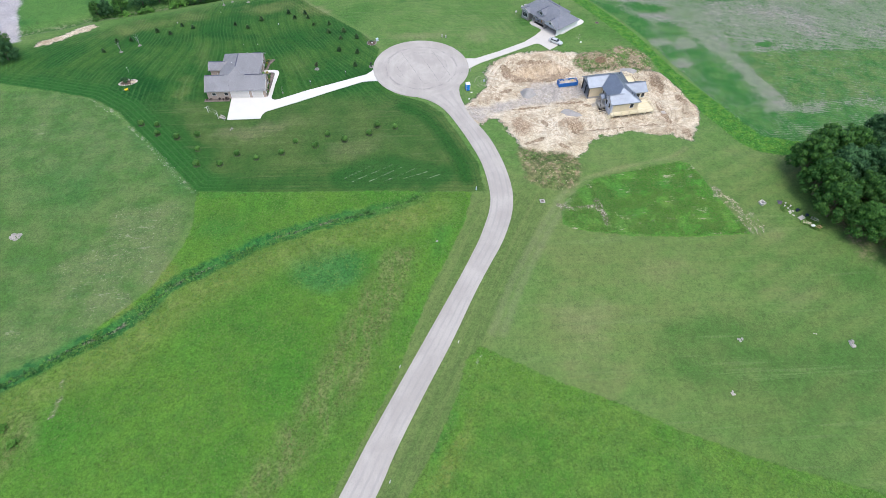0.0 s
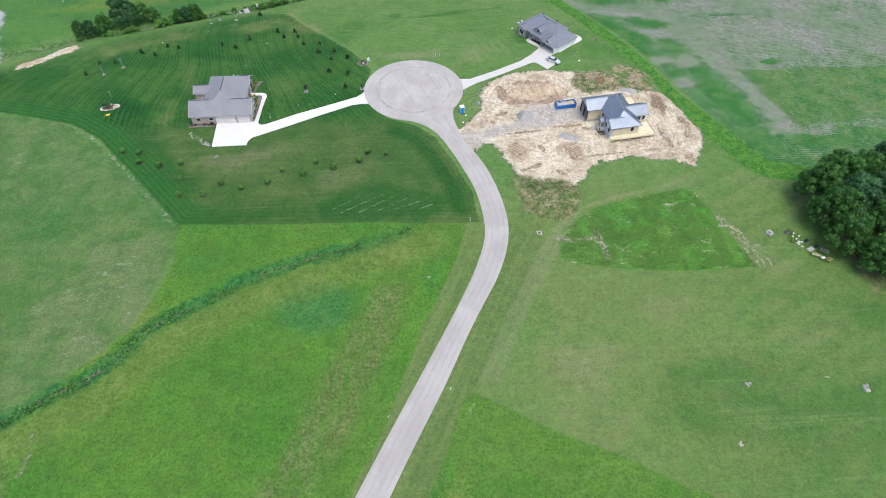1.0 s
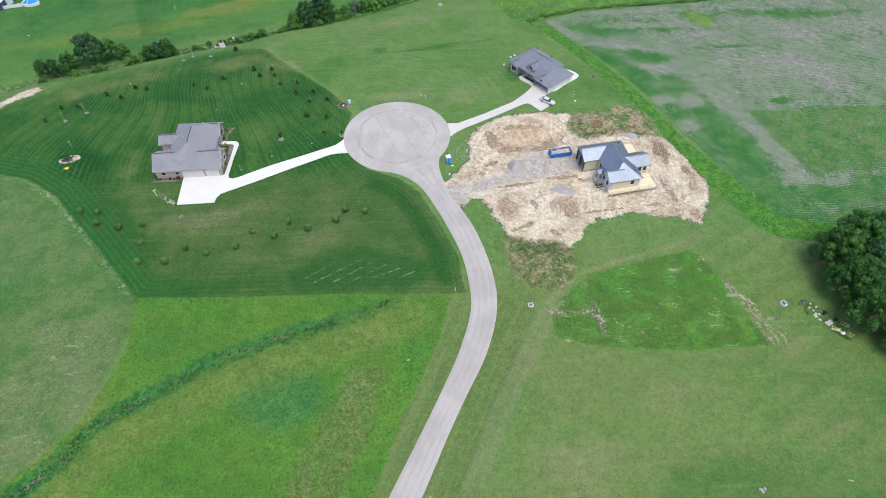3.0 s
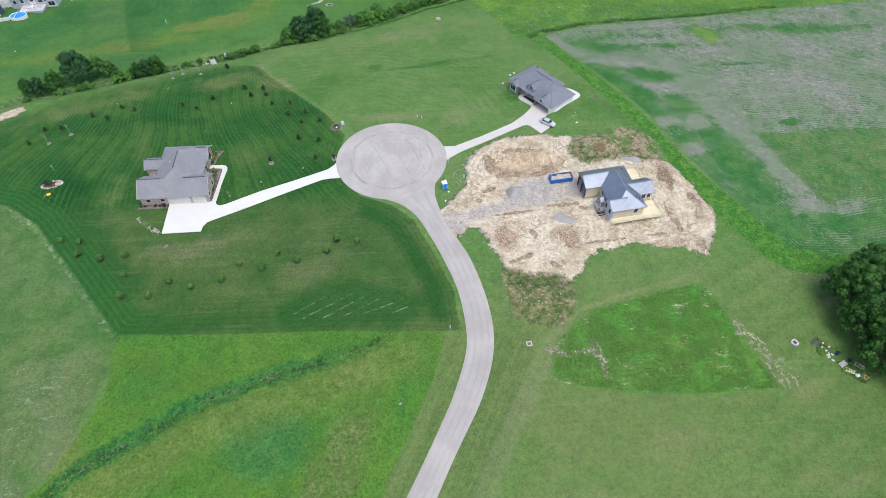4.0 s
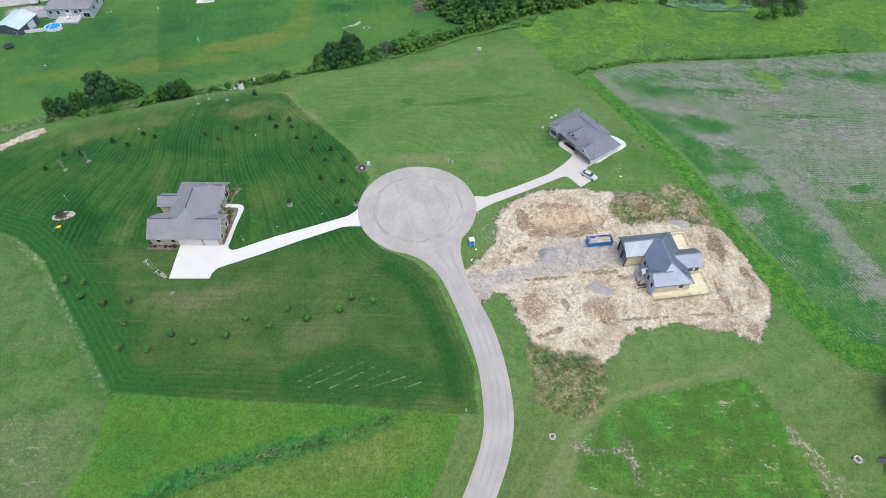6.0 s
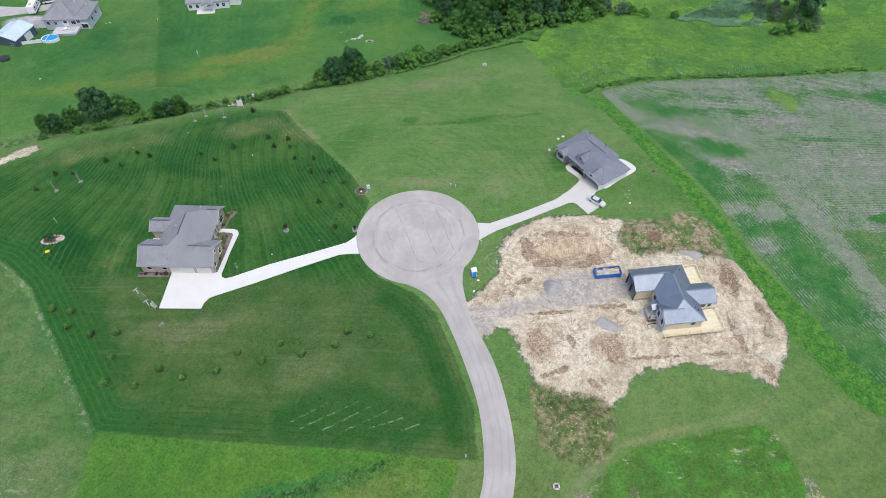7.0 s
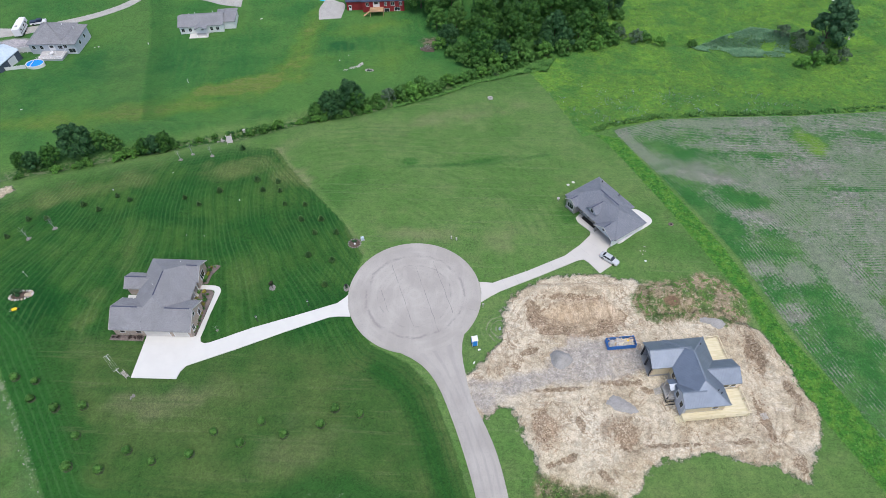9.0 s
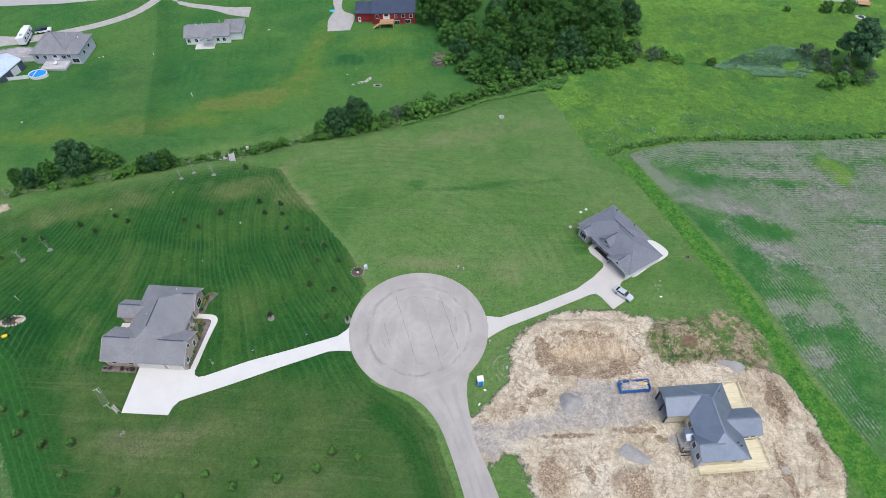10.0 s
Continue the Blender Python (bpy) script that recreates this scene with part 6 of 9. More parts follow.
    part("rail", Geo().beam((1.95, -10.9, 1.85), (1.95, -9.6, 1.85), 0.08).beam((1.95, -10.9, 1.3), (1.95, -9.6, 1.3), 0.05), "deck_grey", porch)
    for k2 in range(4):
        part("step", Geo().box(1.6 - 0.3 * k2, -8.8, 0.6 - 0.2 * k2, 0.3, 1.3, 0.06), "old_wood", porch)
    part("ramp_frame", Geo().beam((1.9, -11.2, 0.3), (3.5, -11.2, 0.5), 0.1, 0.2).beam((1.7, -11.7, 0.1), (3.5, -11.7, 0.2), 0.1, 0.2), "black", porch)


def far_house_deck():
    """Grey-sided house with deck; local x along its garden front, y away from it."""
    h = thing("house", "pale grey sided house with shingle hip roof and raised deck", "house", -139.0, 99.5, None, 4)
    e, k = 3.9, 0.62
    for n, (x0, x1, y0, y1, along, hip) in enumerate(((0, 13.0, -0.8, 12.6, "x", (True, True)), (11.2, 16.6, -1.0, 11.4, "y", (True, True)))):
        g, ridge = gable_roof(x0, x1, y0, y1, e + 0.004 * n, k, along, hip)
        part("roof", g, "shingle", h)
    part("wall", wall_box(0.5, 12.6, -0.3, 12.1, -1.0, e - 0.1), "grey_siding", h)
    part("wall", wall_box(11.7, 16.1, -0.6, 10.9, -1.0, e - 0.1), "grey_siding", h)
    for x in (2.0, 4.6):
        window(h, x, -0.3, 1.9, 1.0, 1.2, -90)
    entry_door(h, 8.0, -0.3, 1.3, 2.0, 2.1, -90)
    window(h, 11.0, -0.3, 1.9, 1.8, 1.2, -90, 3)
    window(h, 12.8, -0.6, 2.4, 1.1, 1.2, -90)
    window(h, 14.5, -0.6, 0.6, 2.2, 1.5, -90, 2)
    for y in (3.0, 7.0):
        window(h, 16.1, y, 1.6, 1.0, 1.2, 0)
    for x, y in ((4.0, 4.0), (10.0, 8.0), (14.6, 6.0)):
        vent_pipe(h, x, y, 6.0)
    deck = part("deck", wall_box(4.2, 12.6, -5.2, -0.35, 0.9, 1.1), "deck_grey", h)
    part("skirt", wall_box(4.4, 12.4, -5.1, -0.5, -1.2, 0.88), "grey_siding", deck)
    for a, b in (((4.2, -5.2), (12.6, -5.2)), ((12.6, -5.2), (12.6, -0.4))):
        part("rail", Geo().beam((*a, 2.0), (*b, 2.0), 0.08), "white", deck)
        part("rail", Geo().beam((*a, 1.25), (*b, 1.25), 0.05), "white", deck)
    for x in np.arange(4.2, 12.7, 1.2):
        part("baluster", Geo().box(x, -5.2, 1.1, 0.06, 0.06, 0.9), "white", deck)
    return h


def far_house_white():
    h = thing("house", "white sided ranch house with a grey shingle roof", "house", -92.0, 114.5, None, 9)
    e, k = 2.9, 0.45
    for n, (x0, x1, y0, y1, along, hip) in enumerate(((-0.6, 15.2, -0.6, 8.2, "x", (False, False)), (12.0, 19.2, 1.2, 10.4, "y", (True, True)), (5.4, 9.6, -2.8, 4.0, "y", (False, False)))):
        g, ridge = gable_roof(x0, x1, y0, y1, e + 0.004 * n, k, along, hip)
        part("roof", g, "shingle", h)
    part("wall", wall_box(-0.2, 14.8, -0.2, 7.8, -0.8, e - 0.1), "white_siding", h)
    part("wall", wall_box(12.4, 18.8, 1.6, 10.0, -0.8, e - 0.1), "white_siding", h)
    part("gable", gable_wall(-0.15, -0.2, 7.8, e - 0.12, e + 1.75), "white_siding", h)
    part("gable", gable_wall(-2.5, 5.7, 9.3, e - 0.12, e + 0.8, 0.15, "x"), "white_siding", h)
    for x in (0.9, 3.4, 12.9):
        window(h, x, -0.2, 0.9, 1.0, 1.2, -90)
    entry_door(h, 7.5, -0.2, 0.1, 1.8, 2.1, -90)
    window(h, 10.8, -0.2, 0.9, 0.9, 1.2, -90)
    for x in (5.7, 9.3):
        part("porch_post", Geo().box(x, -2.5, -0.3, 0.18, 0.18, 3.1), "white", h)
    part("patio", wall_box(3.0, 9.6, -3.4, -0.25, -0.5, 0.1), "concrete_new", h)
    for x, y in ((3.0, 5.4), (5.0, 5.6), (11.0, 6.5)):
        vent_pipe(h, x, y, 4.4)


def far_house_red():
    h = thing("house", "barn red two-storey house with blue-black roof and rear deck", "house", -35.2, 131.0, None, 6)
    e, k = 4.4, 0.5
    for n, (x0, x1, y0, y1, along, hip, ee) in enumerate(((5.6, 21.6, -0.8, 8.6, "x", (False, False), e), (-0.4, 7.0, 1.0, 9.4, "x", (True, False), 3.6))):
        g, ridge = gable_roof(x0, x1, y0, y1, ee, k, along, hip)
        part("roof", g, "shingle_navy", h)
    part("wall", wall_box(6.0, 21.2, -0.4, 8.2, -1.0, e - 0.1), "red_siding", h)
    part("wall", wall_box(0.0, 6.1, 1.4, 9.0, -0.6, 3.5), "red_siding", h)
    for x in (6.05, 21.15):
        part("gable", gable_wall(x, -0.4, 8.2, e - 0.12, e + 2.0), "red_siding", h)
    for x, z, w in ((7.8, 2.4, 1.0), (14.4, 2.4, 0.8), (17.0, 2.4, 1.2), (19.9, 2.4, 1.0), (14.8, 0.0, 1.8), (18.6, 0.3, 2.0)):
        window(h, x, -0.4, z, w, 1.3, -90)
    entry_door(h, 11.0, -0.4, 2.0, 2.4, 2.1, -90)
    entry_door(h, 1.2, 1.4, -0.1, 1.0, 2.1, -90)
    deck = part("deck", wall_box(8.6, 13.6, -3.6, -0.45, 1.75, 1.95), "cedar", h)
    for x in (8.7, 13.5):
        part("post", Geo().box(x, -3.5, -0.6, 0.15, 0.15, 3.5), "cedar", deck)
    part("rail", Geo().beam((8.6, -3.55, 2.85), (13.6, -3.55, 2.85), 0.1).beam((8.6, -3.55, 2.4), (13.6, -3.55, 2.4), 0.06), "cedar", deck)
    for k2 in range(8):
        part("step", Geo().box(8.4 - 0.3 * k2, -3.0, 1.7 - 0.22 * k2, 0.3, 1.1, 0.06), "cedar", deck)
    part("patio", wall_box(7.6, 15.6, -4.6, -0.45, -0.6, -0.25), "concrete_old", h)
    part("walk", wall_box(-1.8, 4.0, -0.4, 1.35, -0.4, -0.1), "concrete_new", h)
    part("walk", wall_box(-1.8, -0.1, 1.4, 8.0, -0.4, -0.1), "concrete_new", h)
    for x, y in ((7.0, 4.4), (15.0, 5.4), (15.8, 5.6)):
        vent_pipe(h, x, y, 6.2)


def shed():
    h = thing("shed", "slate blue shed with a pale metal roof", "shed", -145.6, 92.0, None, -10)
    g, ridge = gable_roof(-5, 4.6, -5.2, 5.2, 3.0, 0.3, "y")
    part("roof", g, "steel_roof", h)
    part("wall", wall_box(-4.8, 4.4, -5.0, 5.0, -0.8, 2.9), "blue_siding", h)
    part("gable", gable_wall(-4.95, -4.8, 4.4, 2.85, 4.2, 0.12, "x"), "blue_siding", h)
    window(h, 2.4, -5.0, 1.0, 0.8, 0.8, -90, 1)
    garage_door(h, 4.4, 1.0, -0.3, 3.0, 2.6, 0, "white")


brick_house()
stone_house()
metal_house()
far_house_deck()
far_house_white()
far_house_red()
shed()


def far_house_corner():
    h = thing("house", "pale house with blue-grey roof and cedar deck among trees", "house", 132, 158, None, -8)
    g, ridge = gable_roof(-0.5, 18.5, 0, 10, 3.0, 0.45, "x")
    part("roof", g, "steel_roof", h)
    part("wall", wall_box(0, 18, 0.5, 9.5, -0.6, 2.9), "white_siding", h)
    for x in (0.05, 17.95):
        part("gable", gable_wall(x, 0.5, 9.5, 2.85, 4.9), "white_siding", h)
    for x in (3, 7, 14):
        window(h, x, 0.5, 0.9, 1.2, 1.2, -90)
    deck = part("deck", wall_box(17.6, 22, -1.5, 3.5, 0.7, 0.9), "cedar", h)
    for x, y in ((17.8, -1.3), (21.8, -1.3), (21.8, 3.3)):
        part("post", Geo().box(x, y, -0.5, 0.15, 0.15, 2.4), "cedar", deck)
    part("rail", Geo().beam((17.8, -1.4, 1.85), (21.9, -1.4, 1.85), 0.1), "cedar", deck)


far_house_corner()


# ---- trees and shrubs ----
def leaves(seed, lobes, count, size, flat=0.0):
    """A crown: many small leaf sprays set on the outside of uneven lobes (x, y, z, r, squash)."""
    rs = np.random.RandomState(seed)
    weight = np.array([l[3] ** 2 for l in lobes])
    pick = rs.choice(len(lobes), count, p=weight / weight.sum())
    c = np.array([l[:3] for l in lobes])[pick]
    r = np.array([l[3] for l in lobes])[pick]
    q = np.array([l[4] for l in lobes])[pick]
    d = rs.normal(size=(count, 3))
    d[:, 2] += 0.75
    d /= np.linalg.norm(d, axis=1)[:, None]
    at = c + d * (r * rs.uniform(0.72, 1.14, count))[:, None] * np.stack([np.ones(count), np.ones(count), q], 1)
    n = d + rs.normal(size=(count, 3)) * 0.36
    n[:, 2] += flat
    n /= np.linalg.norm(n, axis=1)[:, None]
    u = np.cross(n, rs.normal(size=(count, 3)))
    u /= np.linalg.norm(u, axis=1)[:, None]
    w = np.cross(n, u)
    s = size * rs.uniform(0.5, 1.25, count)[:, None]
    v = np.stack([at - u * s, at - w * s * 0.6 - n * s * 0.15, at + u * s * 1.1, at + w * s * 0.6 - n * s * 0.15], 1).reshape(-1, 3)
    return v, np.arange(count * 4).reshape(-1, 4)


def leaf_mesh(name, v, f, material):
    me = bpy.data.meshes.new(name)
    me.vertices.add(len(v))
    me.vertices.foreach_set("co", v.ravel())
    me.loops.add(f.size)
    me.loops.foreach_set("vertex_index", f.ravel().astype(np.int32))
    me.polygons.add(len(f))
    me.polygons.foreach_set("loop_start", np.arange(0, f.size, f.shape[1]))
    me.update(calc_edges=True)
    me.materials.append(MAT[material])
    return me


def crown_lobes(seed, height_m, radius, base, n):
    rnd = random.Random(seed)
    out = [(0, 0, (base + height_m) / 2, radius * 0.50, 1.0)]
    for k in range(n):
        a, t = k * 2.39996 + rnd.uniform(-0.3, 0.3), (k + 0.5) / n
        z = base + (height_m - base) * (0.12 + 0.80 * t)
        reach = radius * (0.84 - 0.60 * max(0, t - 0.35) / 0.65) * rnd.uniform(0.78, 1.08)
        out.append((reach * math.cos(a), reach * math.sin(a), z, radius * rnd.uniform(0.17, 0.31), rnd.uniform(0.8, 1.05)))
    # loose sprays standing proud of the crown
    for k in range(n // 2):
        a, t = rnd.uniform(0, 6.28), rnd.random()
        reach = radius * (1.0 - 0.55 * t) * rnd.uniform(0.85, 1.12)
        out.append((reach * math.cos(a), reach * math.sin(a), base + (height_m - base) * (0.25 + 0.76 * t), radius * rnd.uniform(0.08, 0.15), rnd.uniform(0.7, 1.1)))
    return out


def tree(name, seed, height_m, radius, base, leaf, count, size, lobes=26, bark="bark", label="", category="tree"):
    """A tapered trunk with limbs and a crown; stands at the origin until copied or moved."""
    rnd = random.Random(seed)
    t = tagged(new(name), label, category)
    trunk = Geo()
    bend = [Vector((rnd.uniform(-0.2, 0.2), rnd.uniform(-0.2, 0.2), z)) for z in (-0.5, base * 0.6, base + (height_m - base) * 0.35, base + (height_m - base) * 0.75)]
    r0 = 0.03 * height_m
    for k in range(3):
        trunk.tube(bend[k], bend[k + 1], r0 * (1 - 0.28 * k), r0 * (1 - 0.28 * (k + 1)), 7)
    part("trunk", trunk, bark, t)
    spots = crown_lobes(seed, height_m, radius, base, lobes)
    for k in range(1, 6):
        x, y, z, _, _ = spots[k * 4 % len(spots)]
        start = bend[1].lerp(bend[2], 0.2 + 0.15 * k)
        part("limb", Geo().tube(start, start.lerp(Vector((x, y, z)), 0.85), r0 * 0.4, r0 * 0.12, 5), bark, t)
    part("crown", leaf_mesh("crown", *leaves(seed, spots, count, size), leaf), leaf, t)
    return t


def plant(proto, x, y, size, turn, label="", group="", wide=1.0, z=None):
    ob = copy_thing(proto, pose(x, y, surface(x, y) if z is None else z, 0, 0, turn))
    ob.scale = (size * wide, size * wide, size)
    return tagged(ob, label, "", group)


rnd = random.Random(11)
OAK = [tree("tree", 100 + k, 11.5, 5.0, 1.6, "leaf", 9000, 0.27, lobes=30 + 7 * k, label="broad leafy green tree at the wood's edge") for k in range(4)]
DARK = [tree("tree", 120 + k, 9.0, 4.6, 0.8, "leaf_dark", 8000, 0.24, lobes=26, label="dark dense tree on the creek bank") for k in range(3)]
MID = [tree("tree", 130 + k, 8.0, 3.6, 0.6, "leaf_mid", 6000, 0.24, lobes=24, label="lighter green tree on the creek bank") for k in range(2)]
TALL = [tree("tree", 140 + k, 13.0, 4.2, 2.0, "leaf_grey", 7000, 0.32, lobes=26, label="tall grey-green willow among shrubs") for k in range(1)]
LIME = [tree("shrub", 160 + k, 3.6, 2.4, 0.2, "leaf_lime", 1500, 0.26, lobes=14, label="bright lime-green shrub in rough grass", category="shrub") for k in range(2)]
BUSH = [tree("shrub", 180 + k, 3.0, 2.2, 0.1, "leaf_mid", 1700, 0.24, lobes=14, label="rounded green shrub on the creek bank", category="shrub") for k in range(2)]
GREY = [tree("shrub", 200 + k, 4.2, 2.6, 0.2, "leaf_bare", 1100, 0.22, lobes=14, bark="twig", label="grey leafless thicket near the creek", category="shrub") for k in range(1)]

# wood beside the crop field
for k, (x, y, s) in enumerate(((99.0, -49.5, 0.92), (98.6, -56.5, 1.0), (99.4, -63.5, 0.95), (102.6, -69.5, 0.9), (105.5, -46.5, 1.05), (106.5, -54, 1.1), (107, -61.5, 1.05), (109, -70.5, 1.0), (113, -44, 1.1),
                               (114.5, -52, 1.15), (115, -60, 1.1), (116, -68.5, 1.05), (121, -41.5, 1.1), (122.5, -50, 1.15), (123.5, -58.5, 1.1), (124, -67.5, 1.1), (130, -39, 1.1), (131, -48, 1.1), (132, -57, 1.1),
                               (133, -66, 1.1), (140, -44, 1.1), (141, -54, 1.1), (142, -64, 1.1), (110, -78, 0.9), (119, -77, 1.0), (130, -75, 1.0))):
    plant(DARK[k % 3] if k in (5, 9, 12, 18) else OAK[k % 4], x - 3.0 + rnd.uniform(-0.8, 0.8), y - 3.4 + rnd.uniform(-0.8, 0.8), s * rnd.uniform(0.84, 1.16), 57 * k, group="wood by the crop field")
# wood in the valley
k = 0
for row in range(8):
    for col in range(8):
        x, y = -6 + col * 9.4 + rnd.uniform(-2.4, 2.4) + (row % 2) * 4.5, 100 + row * 9.0 + rnd.uniform(-2.2, 2.2)
        if inside_by(np.array([x]), np.array([y]), [(3, 122), (9, 103), (16, 101), (30, 108), (46, 113), (57, 114), (62, 128), (66, 180), (-12, 180), (-12, 150), (-5, 126)])[0] > 0:
            plant(DARK[k % 3] if k % 5 == 2 else MID[k % 2] if k % 7 == 3 else OAK[k % 4], x, y, rnd.uniform(0.72, 1.28), 83 * k, "leafy green tree in the valley wood", "valley wood")
            k += 1
for k, (x, y, s) in enumerate(((8, 102, 0.8), (13.5, 100.5, 0.95), (20.5, 101.6, 0.85), (27, 104.5, 0.9), (36, 110.5, 0.62), (43, 111.5, 0.8), (50, 112.5, 0.7), (56, 116, 0.62), (3, 111, 0.85), (-1.5, 121, 1.0), (-8, 135, 1.15), (-11, 146, 1.0))):
    plant((MID, OAK, DARK)[k % 3][k % 2], x, y, s, 61 * k, "leafy green tree in the valley wood", "valley wood")
# creek bank
for k, (x, y, s, kind) in enumerate(((-94.0, 43.4, 1.08, DARK), (-88.8, 45.6, 0.80, MID), (-85.6, 46.0, 0.6, MID), (-104.2, 37.6, 0.55, DARK), (-100.0, 39.6, 0.5, OAK), (-107.4, 37.4, 0.4, OAK), (-75.2, 46.2, 0.62, DARK), (-72.4, 47.6, 0.5, OAK), (-77.6, 45.6, 0.45, OAK),
                                     (-34.2, 65.4, 0.70, MID), (-30.2, 68.0, 0.86, DARK), (-25.0, 71.6, 0.95, DARK), (-23.4, 70.6, 0.62, OAK), (-124, 8, 0.75, DARK), (-128, 13, 0.7, OAK))):
    plant(kind[k % len(kind)], x, y, s, 71 * k, group="creek bank trees")
for k, (x, y, s) in enumerate(((9, 98.6, 1.3), (13.5, 97.2, 1.5), (19, 98.6, 1.4), (24.5, 100.6, 1.5), (30, 103, 1.3), (36, 105.6, 1.4), (42, 107.6, 1.5), (48.5, 109.4, 1.3), (54.5, 110.8, 1.2), (60, 114, 1.3), (4.5, 103.5, 1.2), (0.5, 109, 1.1), (62, 121, 1.4), (64, 130, 1.2))):
    plant((BUSH, BUSH, LIME)[k % 3][k % 2], x, y, s, 53 * k, "leafy undergrowth at the foot of the wood", "undergrowth")
plant(GREY[0], -14.0, 76.3, 1.0, 20)
for k, (x, y, s, kind) in enumerate(((-1.8, 81.8, 0.7, BUSH), (2.0, 84.6, 0.6, BUSH), (5.6, 87.5, 0.7, BUSH), (8.6, 89.4, 0.75, BUSH), (11.6, 92.0, 0.7, BUSH), (14.6, 93.2, 0.7, LIME), (18.2, 95.0, 0.7, BUSH), (22.5, 97.0, 0.6, BUSH), (28, 98.6, 0.55, BUSH), (-17.5, 75.4, 0.6, BUSH), (-19.8, 73.0, 0.6, BUSH), (-61, 53.5, 0.5, BUSH), (-65, 51.8, 0.45, LIME), (-10.3, 77.5, 1.05, BUSH), (-7.2, 78.2, 1.1, LIME), (-4.4, 80.6, 0.8, LIME), (-4.6, 83.4, 0.95, BUSH), (-82.5, 44.6, 0.8, BUSH), (-80.3, 46.4, 0.7, BUSH), (-47.8, 57.8, 0.8, BUSH),
                                     (-44.6, 60.0, 0.75, LIME), (-51.5, 55.7, 0.7, BUSH), (-36.8, 62.8, 0.7, BUSH), (-38.6, 62.0, 0.5, LIME), (-78, -113, 0.45, LIME), (-81, -110, 0.4, LIME),
                                     (0.4, 83.2, 0.8, BUSH), (3.8, 86.8, 0.7, LIME), (66.5, 141, 0.9, BUSH), (72, 118, 1.2, BUSH), (76.5, 114.5, 0.9, LIME), (87.6, 114.2, 0.9, BUSH))):
    plant(kind[k % 2], x, y, s * (1.35 if -20 < x < 30 else 1.0), 47 * k)
plant(GREY[0], 68.2, 116.0, 1.15, 80)
plant(GREY[0], 63.5, 119.5, 1.0, 150)
plant(TALL[0], 130.5, 113.0, 1.4, 30)
plant(TALL[0], 137.5, 118.0, 1.0, 130)
for k, (x, y, s, kind) in enumerate(((119.5, 120.5, 1.1, GREY), (124.5, 118, 1.1, GREY), (123.5, 112.5, 1.1, GREY), (128, 108.5, 1.0, GREY), (134.5, 106, 1.1, GREY), (131, 104.5, 0.9, BUSH), (120.5, 101.6, 1.05, LIME),
                                     (125, 103.4, 1.2, LIME), (138.5, 116.5, 0.9, LIME), (136, 150, 1.2, BUSH), (144, 151, 1.3, BUSH), (122, 149, 0.6, BUSH))):
    plant(kind[k % len(kind)], x, y, s, 61 * k)
rnd = random.Random(5)
for k in range(46):
    u = rnd.uniform(0.02, 1) ** 0.8
    x = -112 + 96 * u
    y = 30.5 + 2 + (x + 109) * 0.43 + rnd.uniform(-1.4, 1.4) - 2.2 * math.sin((x + 109) / 96 * math.pi)
    if not -70 < x < -36:
        plant((BUSH, LIME, BUSH)[k % 3][k % 2], x, y, rnd.uniform(0.3, 0.75), 77 * k, "low leafy shrub along the creek")
for proto in OAK + DARK + MID + TALL + LIME + BUSH + GREY:
    for o in proto.children_recursive:
        bpy.data.objects.remove(o)
    bpy.data.objects.remove(proto)


def small_evergreen():
    t = tagged(new("evergreen"), "young dark evergreen planted in the lawn", "evergreen tree", "young evergreens")
    part("trunk", Geo().tube((0, 0, -0.1), (0, 0, 1.3), 0.05, 0.02, 6), "bark", t)
    rs = np.random.RandomState(5)
    n = 420
    z = rs.uniform(0, 1, n) ** 1.4
    a, r = rs.uniform(0, 2 * math.pi, n), (1 - z**1.5) * 0.72 * rs.uniform(0.6, 1.15, n) + 0.04
    at = np.stack([r * np.cos(a), r * np.sin(a), 0.10 + z * 1.6], 1)
    out = np.stack([np.cos(a), np.sin(a), np.full(n, 0.35)], 1) * 0.20
    side = np.stack([-np.sin(a), np.cos(a), np.zeros(n)], 1) * 0.09
    v = np.stack([at - out, at - side, at + out, at + side], 1).reshape(-1, 3)
    part("foliage", leaf_mesh("foliage", v, np.arange(n * 4).reshape(-1, 4), "needle"), "needle", t)
    return t


def ring_shrub():
    t = tagged(new("shrub"), "clipped round shrub in a ring of mulch", "shrub", "shrubs along the lot")
    v, f = leaves(9, [(0, 0, 0.62, 0.72, 1.0), (0.3, 0.1, 0.95, 0.42, 1.0), (-0.3, 0.1, 0.9, 0.45, 1.0), (0.0, -0.35, 0.8, 0.45, 1.0)], 620, 0.15)
    part("foliage", leaf_mesh("foliage", v, f, "leaf_mid"), "leaf_mid", t)
    part("stem", Geo().tube((0, 0, -0.1), (0, 0, 0.5), 0.06, 0.04, 6), "bark", t)
    part("mulch_ring", Geo().lump(0, 0, 0.0, 0.8, 0.8, 0.06, 3, 3, 14, 0.1), "shadow_ring_mulch", t)
    return t


